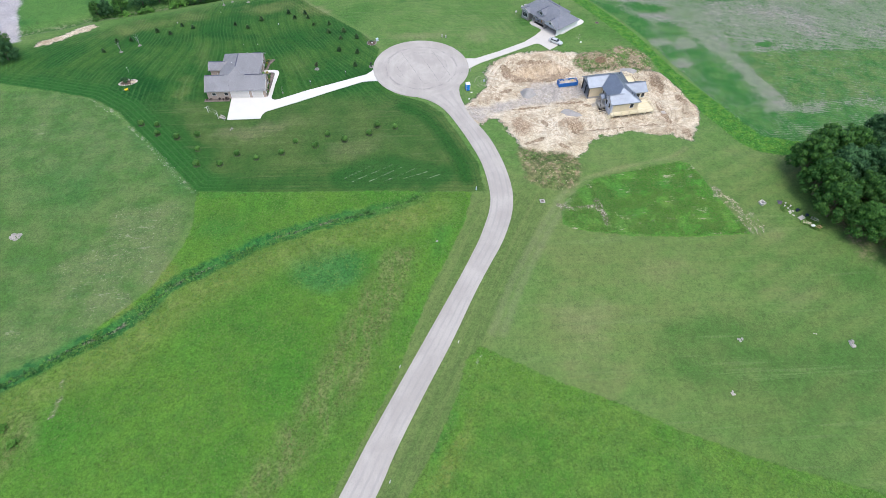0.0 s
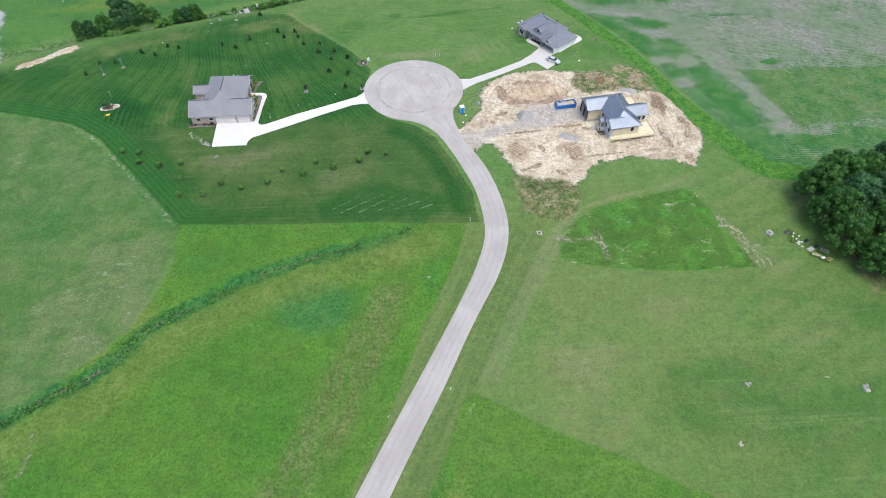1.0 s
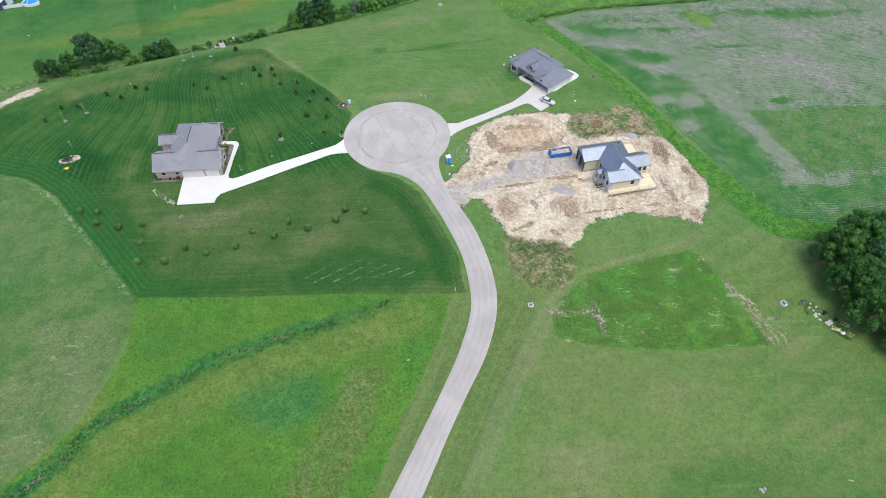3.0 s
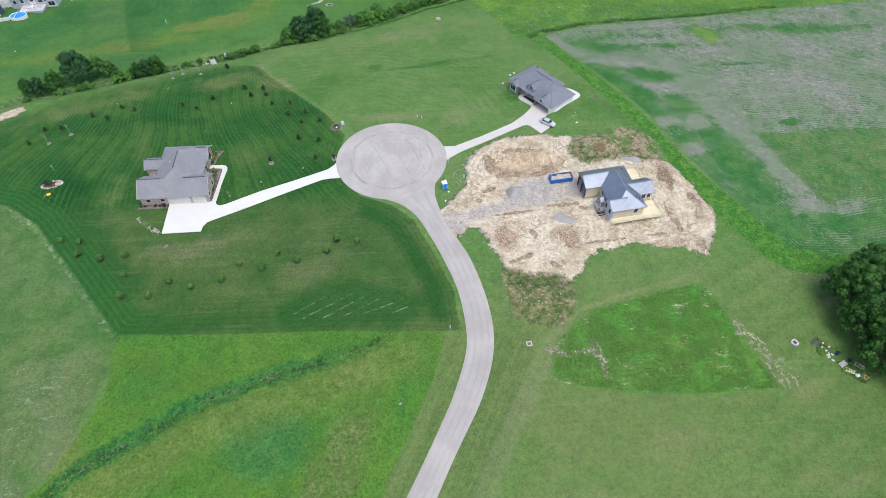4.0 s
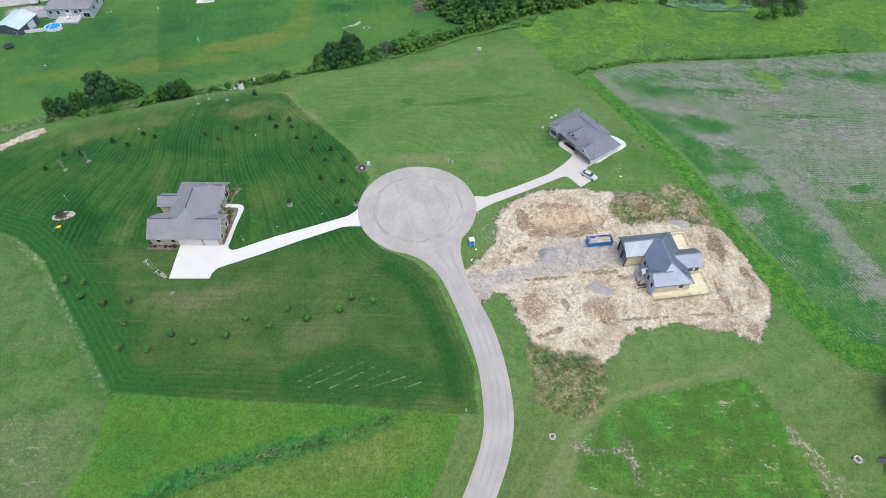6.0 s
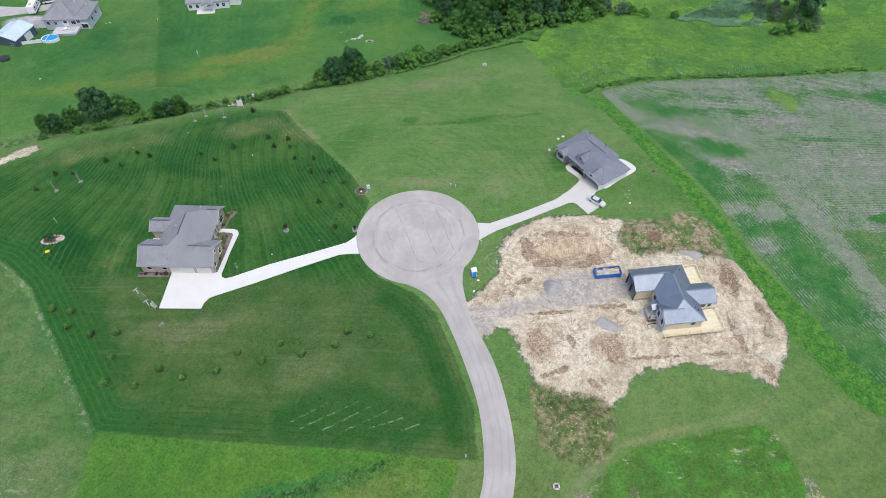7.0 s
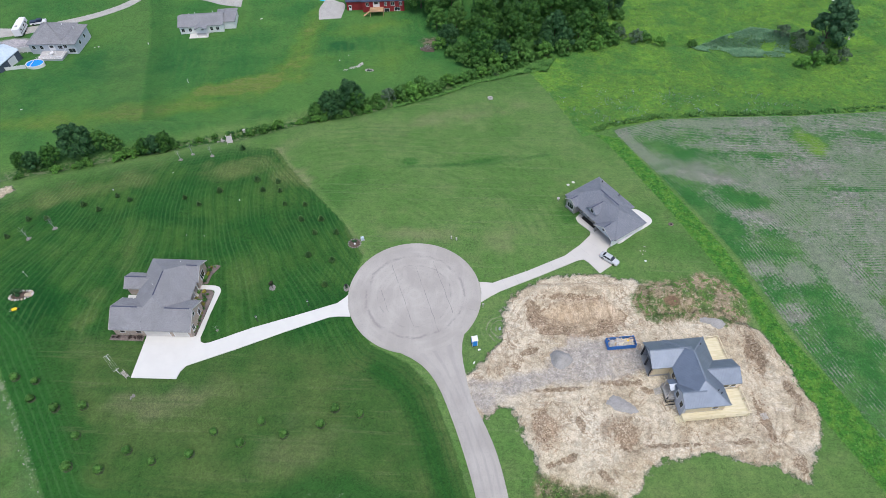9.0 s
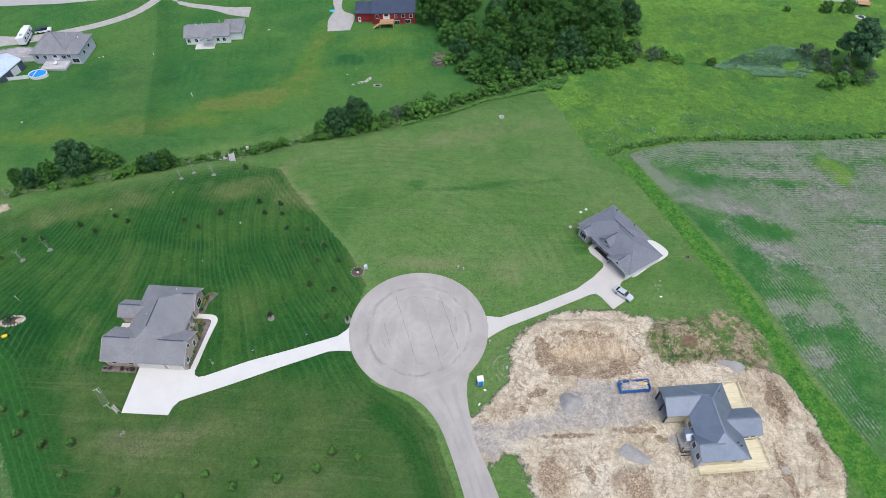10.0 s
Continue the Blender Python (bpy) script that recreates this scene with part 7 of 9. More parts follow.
def bare_sapling():
    t = tagged(new("sapling"), "pale leafless sapling in a mulch ring", "sapling", "bare saplings")
    part("trunk", Geo().tube((0, 0, -0.1), (0, 0, 2.6), 0.05, 0.02, 6), "twig", t)
    r2 = random.Random(3)
    for k in range(18):
        z, a = 0.9 + k * 0.1, k * 2.4
        part("branch", Geo().tube((0, 0, z), (0.75 * math.cos(a) * r2.uniform(0.6, 1.1), 0.75 * math.sin(a) * r2.uniform(0.6, 1.1), z + 0.7), 0.014, 0.006, 4), "twig", t)
    part("mulch_ring", Geo().lump(0, 0, 0, 0.5, 0.5, 0.08, 4, 3, 12, 0.15), "grey_mulch", t)
    return t


proto = small_evergreen()
for k, (x, y) in enumerate(((-94.5, 17.2), (-90.2, 17.7), (-83.5, 22.8), (-79, 21.2), (-76.4, 26.2), (-72.7, 24.9), (-59.4, 26.3), (-55.1, 24.1), (-51.4, 29.3), (-43, 33.9), (-37.5, 33.4), (-40.6, 30), (-36.2, 29.9),
                            (-33.9, 25.1), (-28.9, 25.1), (-28.8, 19.9), (-24, 20.2), (-24.7, 15.8), (-19.6, 16), (-24.9, 8.9), (-19.3, 7.7), (-19.8, 0.9), (-50.7, 47.3), (-96.8, 11.5))):
    plant(proto, x, y - 0.5, rnd.uniform(0.65, 0.95), 50 * k)
for o in (*proto.children_recursive, proto):
    bpy.data.objects.remove(o)
proto = ring_shrub()
for k, (x, y) in enumerate(((-77, -24.1), (-72.6, -24.7), (-71.8, -28.4), (-66.3, -30.1), (-61, -29.4), (-59.9, -35.2), (-59.1, -40.9), (-53.2, -41.1), (-49.4, -37.5), (-44.3, -39.3), (-37.9, -37.7), (-34.7, -33.4),
                            (-29.3, -35.3), (-26.3, -31), (-21.7, -33.3), (-15.2, -31.1), (-13, -27.9), (-8.2, -28.8))):
    plant(proto, x, y - 0.3, rnd.uniform(0.85, 1.2), 50 * k)
for o in (*proto.children_recursive, proto):
    bpy.data.objects.remove(o)
proto = bare_sapling()
for k, (x, y, s) in enumerate(((-66, 41.2, 1.2), (-63.6, 43.8, 1.1), (-58.1, 43.3, 1.2), (-86.9, 14.2, 1.2), (-91.6, 10.8, 1.2), (-40.3, -12.0, 0.6))):
    plant(proto, x, y, s, 40 * k)
for o in (*proto.children_recursive, proto):
    bpy.data.objects.remove(o)


t = thing("sapling", "young plum-leaved tree in a pale mulch ring", "sapling", -31.2, -0.8, surface(-31.2, -0.8))
part("trunk", Geo().tube((0, 0, -0.1), (0, 0, 1.5), 0.06, 0.03, 6), "bark", t)
part("crown", leaf_mesh("crown", *leaves(77, [(0, 0, 1.5, 0.5, 1.2), (0.2, 0.15, 1.9, 0.35, 1.0), (-0.25, 0.1, 1.3, 0.35, 1.0), (0.05, -0.2, 1.1, 0.3, 1.0)], 240, 0.12), "leaf_purple"), "leaf_purple", t)
part("mulch_ring", Geo().lump(0, 0, 0, 0.75, 0.75, 0.08, 4, 3, 14, 0.12), "grey_mulch", t)


# ---- rough growth, too many plants to count ----
def tufts(name, label, ring, count, size, tall, material, seed, keep=None, blades=5):
    """Scattered tussocks of a few upright blades each, as one object."""
    rs = np.random.RandomState(seed)
    p = np.array(ring)
    lo, hi = p.min(0), p.max(0)
    xy = rs.uniform(lo, hi, (count * 4, 2))
    ok = inside_by(xy[:, 0], xy[:, 1], ring) > 0.2
    if keep is not None:
        ok &= keep(xy[:, 0], xy[:, 1], rs)
    xy = xy[ok][:count]
    x, y = xy.T
    z = relief(x, y, np.full(len(x), -9.0), shape_masks(x, y)) - 0.05
    n = len(x)
    base = np.repeat(np.stack([x, y, z], 1), blades, 0)
    s = np.repeat(size * rs.uniform(0.5, 1.4, n), blades)
    a = rs.uniform(0, 2 * math.pi, n * blades)
    out = np.stack([np.cos(a), np.sin(a), np.zeros_like(a)], 1)
    side = np.stack([-np.sin(a), np.cos(a), np.zeros_like(a)], 1)
    h = (tall * rs.uniform(0.4, 1.2, n * blades))[:, None]
    s = s[:, None]
    up = np.array([[0, 0, 1.0]])
    v = np.stack([base - side * s * 0.4 + up * h * 0.3, base + side * s * 0.4 + up * h * 0.3, base + out * s * 1.1 + side * s * 0.3 + up * h, base + out * s * 1.1 - side * s * 0.3 + up * h], 1).reshape(-1, 3)
    ob = new(name, leaf_mesh(name, v, np.arange(n * blades * 4).reshape(-1, 4), material))
    return tagged(ob, label, "weeds", kind="stuff")


def patchy(scale, cut, seed):
    return lambda x, y, rs: rough(x, y, scale, seed, 3) + rs.uniform(-0.12, 0.12, len(x)) > cut


tufts("meadow_weeds", "tall bright green weeds of the uncut meadow", [p for p in MEADOW if p[1] > -160], 15000, 0.16, 0.16, "weed", 1, patchy(4, 0.46, 2))
tufts("meadow_weeds", "tall green weeds of an uncut patch", PATCH_EAST, 6000, 0.18, 0.18, "weed", 2, patchy(3, 0.46, 3))
tufts("meadow_weeds", "tall green weeds of an uncut patch", [(8, -97.8), (23.6, -107.1), (42.9, -117.5), (75.8, -131.2), (60, -135), (-10, -135), (2.5, -108)], 4500, 0.15, 0.15, "weed", 3, patchy(3, 0.46, 4))
tufts("meadow_weeds", "rough lime-green growth of the north meadow", [(30.4, 94.1), (36, 80), (42.9, 57.5), (52, 62.8), (83, 69.8), (127, 74.5), (180, 81), (180, 150), (60, 150), (46, 111)], 20000, 0.24, 0.15, "weed", 4, patchy(4, 0.40, 5))
tufts("meadow_weeds", "darker docks and thistles of the north meadow", [(30.4, 94.1), (36, 80), (42.9, 57.5), (52, 62.8), (83, 69.8), (127, 74.5), (180, 81), (180, 150), (60, 150), (46, 111)], 500, 0.34, 0.4, "leaf_mid", 24, patchy(7, 0.60, 25))
tufts("meadow_flowers", "blue-grey flowering thistles at the meadow's edge", [(37, 84), (43.5, 60), (52, 64), (80, 70.5), (112, 73.5), (108, 84), (78, 88), (56, 84), (44, 88)], 700, 0.18, 0.4, "thistle", 26, patchy(3.5, 0.64, 27))
tufts("field_margin", "dark brush along the meadow's southern edge", [(46, 58.6), (52, 62.6), (67, 67.8), (83, 69.8), (107, 71.6), (140, 76), (140, 79), (107, 74.4), (83, 72.4), (66, 70.4), (51, 65.2), (45, 61)], 2200, 0.36, 0.5, "leaf_mid", 28, patchy(3, 0.42, 29))
tufts("field_margin", "lush unmown margin along the crop field", MARGIN, 2600, 0.16, 0.14, "leaf_mid", 5)
tufts("reeds", "blue-green reeds in a wet hollow", [(84, 112), (101, 106.5), (119, 107), (124, 123), (111, 126), (96, 118.5), (88, 115)], 4500, 0.32, 0.4, "reed", 6, patchy(6, 0.50, 6))
tufts("creek_brush", "dense green brush along the creek", [(-12, 71), (2, 79.5), (12, 87), (24, 92), (36, 95), (40, 104), (22, 99), (8, 92), (-2, 84.5), (-13, 77)], 6500, 0.40, 0.45, "leaf_mid", 7, patchy(4, 0.42, 7))
tufts("creek_brush", "low brush along the creek bank", [(-108, 34), (-92, 39), (-66, 49), (-40, 60.5), (-20, 69), (-21, 72.5), (-42, 63), (-68, 52), (-94, 43.5), (-110, 38)], 4500, 0.35, 0.35, "leaf", 8, patchy(8, 0.5, 8))
tufts("swale_sedge", "dark sedge along the drainage swale", [(-86, -103), (-67, -91.3), (-57, -80.4), (-44, -72.2), (-31, -65.8), (-15, -60.4), (-3, -56), (-3, -54), (-15, -58.6), (-31, -63.6), (-46, -70), (-58.6, -77.6), (-68, -88.5), (-86, -100.5)], 3600, 0.28, 0.32, "leaf", 9, patchy(4, 0.50, 9))
tufts("bank_weeds", "weeds on the stripped bank", WEEDY_BANK, 420, 0.18, 0.18, "weed", 10, patchy(3, 0.58, 10))
tufts("bank_weeds", "weeds and dead stalks on the spoil heap", SCRUB, 220, 0.16, 0.16, "weed", 11, patchy(3, 0.58, 12))
tufts("bank_weeds", "weeds grown up round dumped boards and buckets", [(84.6, -60.4), (87.6, -60.8), (91.5, -65.6), (94.5, -70.2), (91.5, -72), (88.2, -68.8), (85.6, -64.6)], 260, 0.22, 0.35, "weed", 14, patchy(2, 0.46, 15))
tufts("dead_stalks", "dry straw-coloured stalks lying in a strip", STRAW, 130, 0.24, 0.10, "flower_straw", 12, patchy(3, 0.5, 13))


# ---- building site ----
def dumpster():
    t = thing("dumpster", "blue steel roll-off dumpster full of building scrap", "dumpster", 42.8, -12.0, surface(42.8, -12.0), 8)
    part("floor", Geo().box(0, 0, 0.15, 6.0, 2.1, 0.12), "bin_blue", t)
    for y in (-1.14, 1.14):
        side = part("side", Geo().box(0, y, 0.15, 6.2, 0.06, 1.3), "bin_blue", t)
        for k in range(9):
            part("rib", Geo().box(-2.8 + 0.7 * k, y + math.copysign(0.07, y), 0.2, 0.12, 0.1, 1.2), "bin_blue", side)
    for x in (-3.1, 3.1):
        part("end", Geo().box(x, 0, 0.15, 0.06, 2.3, 1.3), "bin_blue", t)
    for y in (-1.14, 1.14):
        part("top_rail", Geo().beam((-3.15, y, 1.46), (3.15, y, 1.46), 0.09, 0.09), "bin_blue", t)
    for x in (-3.12, 3.12):
        part("top_rail", Geo().beam((x, -1.2, 1.46), (x, 1.2, 1.46), 0.09, 0.09), "bin_blue", t)
    for x in (-2.5, 2.5):
        part("wheel", Geo().tube((x, -0.8, 0.1), (x, 0.8, 0.1), 0.14), "rubber", t)
    t.scale = (0.93, 0.93, 0.88)
    r = random.Random(2)
    z = surface(42.8, -12.0)
    m = pose(42.8, -12.0, z, 0, 0, 8)
    scrap = tagged(new("scrap"), "heap of pale boards and packing in the dumpster", "scrap")
    scrap.matrix_basis = m
    scrap.scale = (0.93, 0.93, 0.88)
    part("fill", Geo().lump(0, 0, 0.25, 3.05, 1.08, 1.1, 4, 5, 14, 0.12), "old_wood", scrap)
    for k in range(90):
        x, y, a = r.uniform(-2.7, 2.7), r.uniform(-0.9, 0.9), r.uniform(0, 180)
        length = r.uniform(0.5, 1.5)
        mat = r.choice(["deck", "sheathing", "concrete", "deck", "cedar", "old_wood", "gravel", "old_wood"])
        dx, dy = length / 2 * math.cos(radians(a)), min(0.7, length / 2) * math.sin(radians(a)) * 0.6
        part("scrap_piece", Geo().beam((x - dx, y - dy, r.uniform(1.0, 1.4)), (x + dx, y + dy, r.uniform(1.0, 1.5)), r.uniform(0.05, 0.22), 0.05), mat, scrap)
    part("bucket", Geo().tube((1.5, 0.1, 1.2), (1.5, 0.1, 1.55), 0.18, 0.2), "yellow", scrap)


def toilet():
    t = thing("portable_toilet", "blue portable toilet with a white roof on grass", "portable toilet", 13.2, -13.0, surface(13.2, -13.0), 12)
    part("base", Geo().box(0, 0, 0, 1.25, 1.25, 0.12), "black", t)
    part("cabin", Geo().box(0, 0, 0.12, 1.12, 1.12, 1.95), "toilet_blue", t)
    part("door", Geo().box(0, -0.575, 0.2, 0.75, 0.04, 1.75), "toilet_blue", t)
    part("roof", Geo().box(0, 0, 2.07, 1.24, 1.24, 0.10).box(0, 0, 2.17, 1.1, 1.1, 0.14, 0, 0.7), "white", t)
    part("vent_pipe", Geo().tube((0.4, 0.4, 2.1), (0.4, 0.4, 2.6), 0.06), "white", t)
    for x in (-0.5, 0.5):
        part("corner_trim", Geo().box(x, -0.57, 0.12, 0.1, 0.06, 1.95), "white", t)


def heap(name, x, y, rx, ry, h, material, label, seed, turn=0.0):
    g = Geo()
    n, rings = 26, 9
    rs = random.Random(seed)
    for k in range(rings + 1):
        f = 1 - k / rings
        for j in range(n):
            a = j / n * 2 * math.pi
            w = f * (1 + 0.12 * math.sin(3 * a + seed) + 0.10 * rs.uniform(-1, 1))
            px, py = rx * w * math.cos(a), ry * w * math.sin(a)
            g.v.append((px, py, -0.15 + h * (1 - f**1.5) + 0.05 * rs.uniform(-1, 1)))
    g.f = [(k * n + j, k * n + (j + 1) % n, (k + 1) * n + (j + 1) % n, (k + 1) * n + j) for k in range(rings) for j in range(n)]
    ob = single(name, g, material, label, name.replace("_", " "), smooth=True)
    ob.matrix_basis = pose(x, y, surface(x, y), 0, 0, turn)
    return ob


def scatter(name, label, ring, count, lo, hi, material, seed, keep=None):
    """Loose clods or stones, one object of stuff."""
    rs = np.random.RandomState(seed)
    p = np.array(ring)
    xy = rs.uniform(p.min(0), p.max(0), (count * 12, 2))
    ok = inside_by(xy[:, 0], xy[:, 1], ring) > 0.3
    if keep is not None:
        ok &= keep(xy[:, 0], xy[:, 1], rs)
    x, y = xy[ok][:count].T
    n = len(x)
    z = relief(x, y, np.full(n, -9.0), shape_masks(x, y))
    r = lo + (hi - lo) * rs.uniform(0, 1, n) ** 3
    shape = np.array([(1, 0, 0), (0, 1, 0), (-1, 0, 0), (0, -1, 0), (0, 0, 0.8), (0.6, 0.6, 0.4), (-0.6, 0.6, 0.4), (-0.6, -0.6, 0.4), (0.6, -0.6, 0.4)])
    v = (shape[None] * rs.uniform(0.6, 1.3, (n, 9, 3))) * r[:, None, None] + np.stack([x, y, z - 0.02], 1)[:, None]
    f = np.array([(0, 5, 4), (5, 1, 4), (1, 6, 4), (6, 2, 4), (2, 7, 4), (7, 3, 4), (3, 8, 4), (8, 0, 4)])
    faces = (f[None] + np.arange(n)[:, None, None] * 9).reshape(-1, 3)
    return tagged(new(name, leaf_mesh(name, v.reshape(-1, 3), faces, material)), label, name.replace("_", " "), kind="stuff")


dumpster()
toilet()
heap("stockpile", 30.5, -15.8, 2.35, 2.2, 2.2, "pile_stone", "round pile of grey crushed stone on bare soil", 1)
heap("stockpile", 41.2, -25.2, 3.2, 1.7, 0.8, "pile_stone", "low spread pile of grey crushed stone", 2, -20)
heap("stockpile", 63.0, -5.8, 2.6, 1.3, 0.6, "pile_stone", "thin grey spill of crushed stone on the bank", 5, -15)
scatter("clods", "loose tan clods of clay over the site", DIRT, 2600, 0.05, 0.22, "clod", 31, lambda x, y, rs: hump_height(x, y) + 0.15 * rs.uniform(0, 1, len(x)) + 0.5 * (rough(x, y, 4, 33) - 0.5) > 0.35)


def rubble_by(x, y):
    return np.maximum.reduce([min(a, b) * (1 - np.hypot((x - u) / a, (y - v) / b)) for u, v, a, b in RUBBLE])


in_rubble = lambda x, y, rs: rubble_by(x, y) + rs.uniform(-0.6, 0.6, len(x)) > 0.1
scatter("clods", "tumbled brown clods round the dug pit", DIRT, 2600, 0.06, 0.30, "brown_clod", 41, in_rubble)
scatter("clods", "pale broken lumps among brown clods", DIRT, 1100, 0.05, 0.24, "clod", 42, in_rubble)
scatter("stones", "broken grey stone spread on the access track", GRAVEL, 900, 0.04, 0.13, "gravel", 32)
scatter("stones", "pale stones and roots on the spoil heap", SCRUB, 160, 0.04, 0.16, "clod", 34)
for k, (x, y, w, d) in enumerate(((14.2, -14.3, 0.5, 0.35), (13.2, -17.3, 0.6, 0.25))):
    b = single("board", Geo().box(0, 0, 0, w, d, 0.08), "white", "small white board lying in the grass", "board")
    b.matrix_basis = pose(x, y, surface(x, y), 0, 0, 40 * k + 20)
p = thing("pallet", "grey wooden pallet lying on bare soil", "pallet", 67.6, -26.3, surface(67.6, -26.3) + 0.05, 15)
for k in range(6):
    part("slat", Geo().box(0, -0.55 + 0.22 * k, 0.1, 1.2, 0.14, 0.03), "old_wood", p)
for k in range(3):
    part("bearer", Geo().box(-0.5 + 0.5 * k, 0, 0, 0.1, 1.2, 0.1), "old_wood", p)


scatter("stones", "line of pale stones and dead grass along the lawn's edge", [(-94, -12), (-93, -15), (-84, -21.5), (-69, -39.5), (-58.8, -52), (-57.2, -50.5), (-67.5, -37.6), (-83.5, -19)], 420, 0.04, 0.15, "rock", 36, patchy(6, 0.52, 37))


# ---- vehicles ----
def car(x, y, turn):
    """A silver saloon; local x forward."""
    t = thing("car", "silver four-door saloon parked on the drive spur", "car", x, y, float(height(x, y)) + 0.09, turn)
    t.scale = (0.95, 0.93, 0.93)
    prof = [(-2.40, 0.45, 0.62), (-2.38, 0.95, 0.76), (-1.7, 1.0, 0.84), (-0.6, 0.98, 0.88), (0.9, 0.96, 0.88), (1.9, 0.86, 0.84), (2.35, 0.72, 0.70), (2.42, 0.45, 0.58)]
    g = Geo()
    for px, top, half in prof:
        g.v += [(px, -half, 0.28), (px, -half * 1.03, 0.6), (px, -half * 0.9, top), (px, half * 0.9, top), (px, half * 1.03, 0.6), (px, half, 0.28)]
    g.f = [(i * 6 + j, i * 6 + (j + 1) % 6, (i + 1) * 6 + (j + 1) % 6, (i + 1) * 6 + j) for i in range(len(prof) - 1) for j in range(6)] + [(5, 4, 3, 2, 1, 0), tuple(range(42, 48))]
    part("body", g, "car_paint", t, smooth=False)
    roof = Geo().add([(-1.17, -0.60, 1.42), (0.29, -0.62, 1.45), (0.29, 0.62, 1.45), (-1.17, 0.60, 1.42), (-1.27, -0.66, 1.36), (0.38, -0.67, 1.38), (0.38, 0.67, 1.38), (-1.27, 0.66, 1.36)],
                     [(0, 1, 2, 3), (4, 5, 1, 0), (5, 6, 2, 1), (6, 7, 3, 2), (7, 4, 0, 3)])
    part("roof", roof, "car_paint", t)
    part("windscreen", Geo().add([(0.38, -0.62, 1.37), (1.02, -0.72, 0.97), (1.02, 0.72, 0.97), (0.38, 0.62, 1.37)], [(0, 1, 2, 3)]), "glass", t)
    part("rear_window", Geo().add([(-1.27, -0.6, 1.35), (-1.27, 0.6, 1.35), (-1.78, 0.7, 0.99), (-1.78, -0.7, 0.99)], [(0, 1, 2, 3)]), "glass", t)
    for s in (-1, 1):
        for x0, x1, a0, a1 in ((-0.42, 0.20, -0.42, 0.95), (-1.06, -0.50, -1.62, -0.50)):
            part("side_window", Geo().add([(x0, s * 0.66, 1.36), (x1, s * 0.66, 1.36), (a1, s * 0.79, 0.97), (a0, s * 0.79, 0.97)], [(0, 1, 2, 3)]), "glass", t)
        part("pillar", Geo().beam((-0.45, s * 0.6, 1.38), (-0.46, s * 0.8, 0.97), 0.07), "car_paint", t)
        part("mirror", Geo().box(0.85, s * 0.98, 0.95, 0.12, 0.2, 0.13), "car_paint", t)
        part("headlight", Geo().box(2.36, s * 0.5, 0.58, 0.1, 0.34, 0.14), "chrome", t)
        part("tail_light", Geo().box(-2.38, s * 0.55, 0.72, 0.08, 0.34, 0.14), "red_lamp", t)
        for wx in (-1.4, 1.5):
            w = part("wheel", Geo().tube((wx, s * 0.66, 0.33), (wx, s * 0.90, 0.33), 0.33, sides=16), "rubber", t)
            part("rim", Geo().tube((wx, s * 0.89, 0.33), (wx, s * 0.915, 0.33), 0.21, sides=12), "chrome", w)


def trailer():
    t = thing("camping_trailer", "long white camping trailer parked on gravel", "camping trailer", -149.6, 113.2, None, 101)
    part("body", Geo().box(0, 0, 0.8, 7.0, 2.5, 2.5).box(4.3, 0, 1.8, 1.8, 2.4, 1.4, 0, 0.85), "white", t)
    part("stripe", Geo().box(0, -1.26, 1.5, 6.6, 0.03, 0.25).box(0, 1.26, 1.5, 6.6, 0.03, 0.25), "grey_mulch", t)
    for x in (-2, 1, 3):
        part("window", Geo().box(x, -1.27, 2.1, 0.9, 0.04, 0.6), "glass", t)
    part("roof_vent", Geo().box(-1.5, 0, 3.4, 0.8, 0.8, 0.2), "concrete_old", t)
    for x in (-1.2, 0.2):
        for s in (-1, 1):
            part("wheel", Geo().tube((x, s * 0.9, 0.4), (x, s * 1.2, 0.4), 0.4, sides=12), "rubber", t)


def pickup():
    t = thing("pickup_truck", "dark blue and white pickup truck on the gravel drive", "truck", -146.4, 119.3, None, 20)
    part("body", Geo().box(0, 0, 0.5, 5.4, 1.9, 0.6), "white", t)
    part("bed", Geo().box(-1.6, 0, 1.1, 2.1, 1.8, 0.35), "navy_paint", t)
    part("cab", Geo().box(0.5, 0, 1.1, 2.0, 1.75, 0.75, 0, 0.8), "navy_paint", t)
    part("hood", Geo().box(2.0, 0, 1.08, 1.3, 1.75, 0.14), "white", t)
    part("windscreen", Geo().add([(1.28, -0.68, 1.8), (1.28, 0.68, 1.8), (1.55, 0.8, 1.15), (1.55, -0.8, 1.15)], [(3, 2, 1, 0)]), "glass", t)
    for x in (-1.7, 1.8):
        for s in (-1, 1):
            part("wheel", Geo().tube((x, s * 0.7, 0.4), (x, s * 0.98, 0.4), 0.4, sides=12), "rubber", t)


car(43.4, 9.8, -40)
trailer()
pickup()


# ---- gardens of the brick house ----
def bed(name, ring, material, label, lift=0.05):
    return single(name, slab(ring, lift, 0.15, 2.0), material, label, "flower bed")


bed("flower_bed", [(-47.8, -2.0), (-44.5, -2.0), (-43.9, -2.3), (-43.62, -2.9), (-43.9, -8.0), (-44.4, -13.4), (-45.2, -13.4), (-45.2, -6.9), (-47.8, -6.8)], "bed_mulch", "planting bed of stone mulch beside the front walk")
bed("flower_bed", [(-46.9, 4.4), (-45.2, 4.9), (-44.2, 4.7), (-44.4, 4.2), (-45.5, 2.0), (-45.7, -0.4), (-46.8, -0.5)], "bed_mulch", "narrow planting bed under the front window")
bed("flower_bed", [(-61.9, -15.2), (-54.9, -15.2), (-54.9, -13.9), (-61.9, -13.9)], "bed_mulch", "dark mulch bed under the garage-side windows")
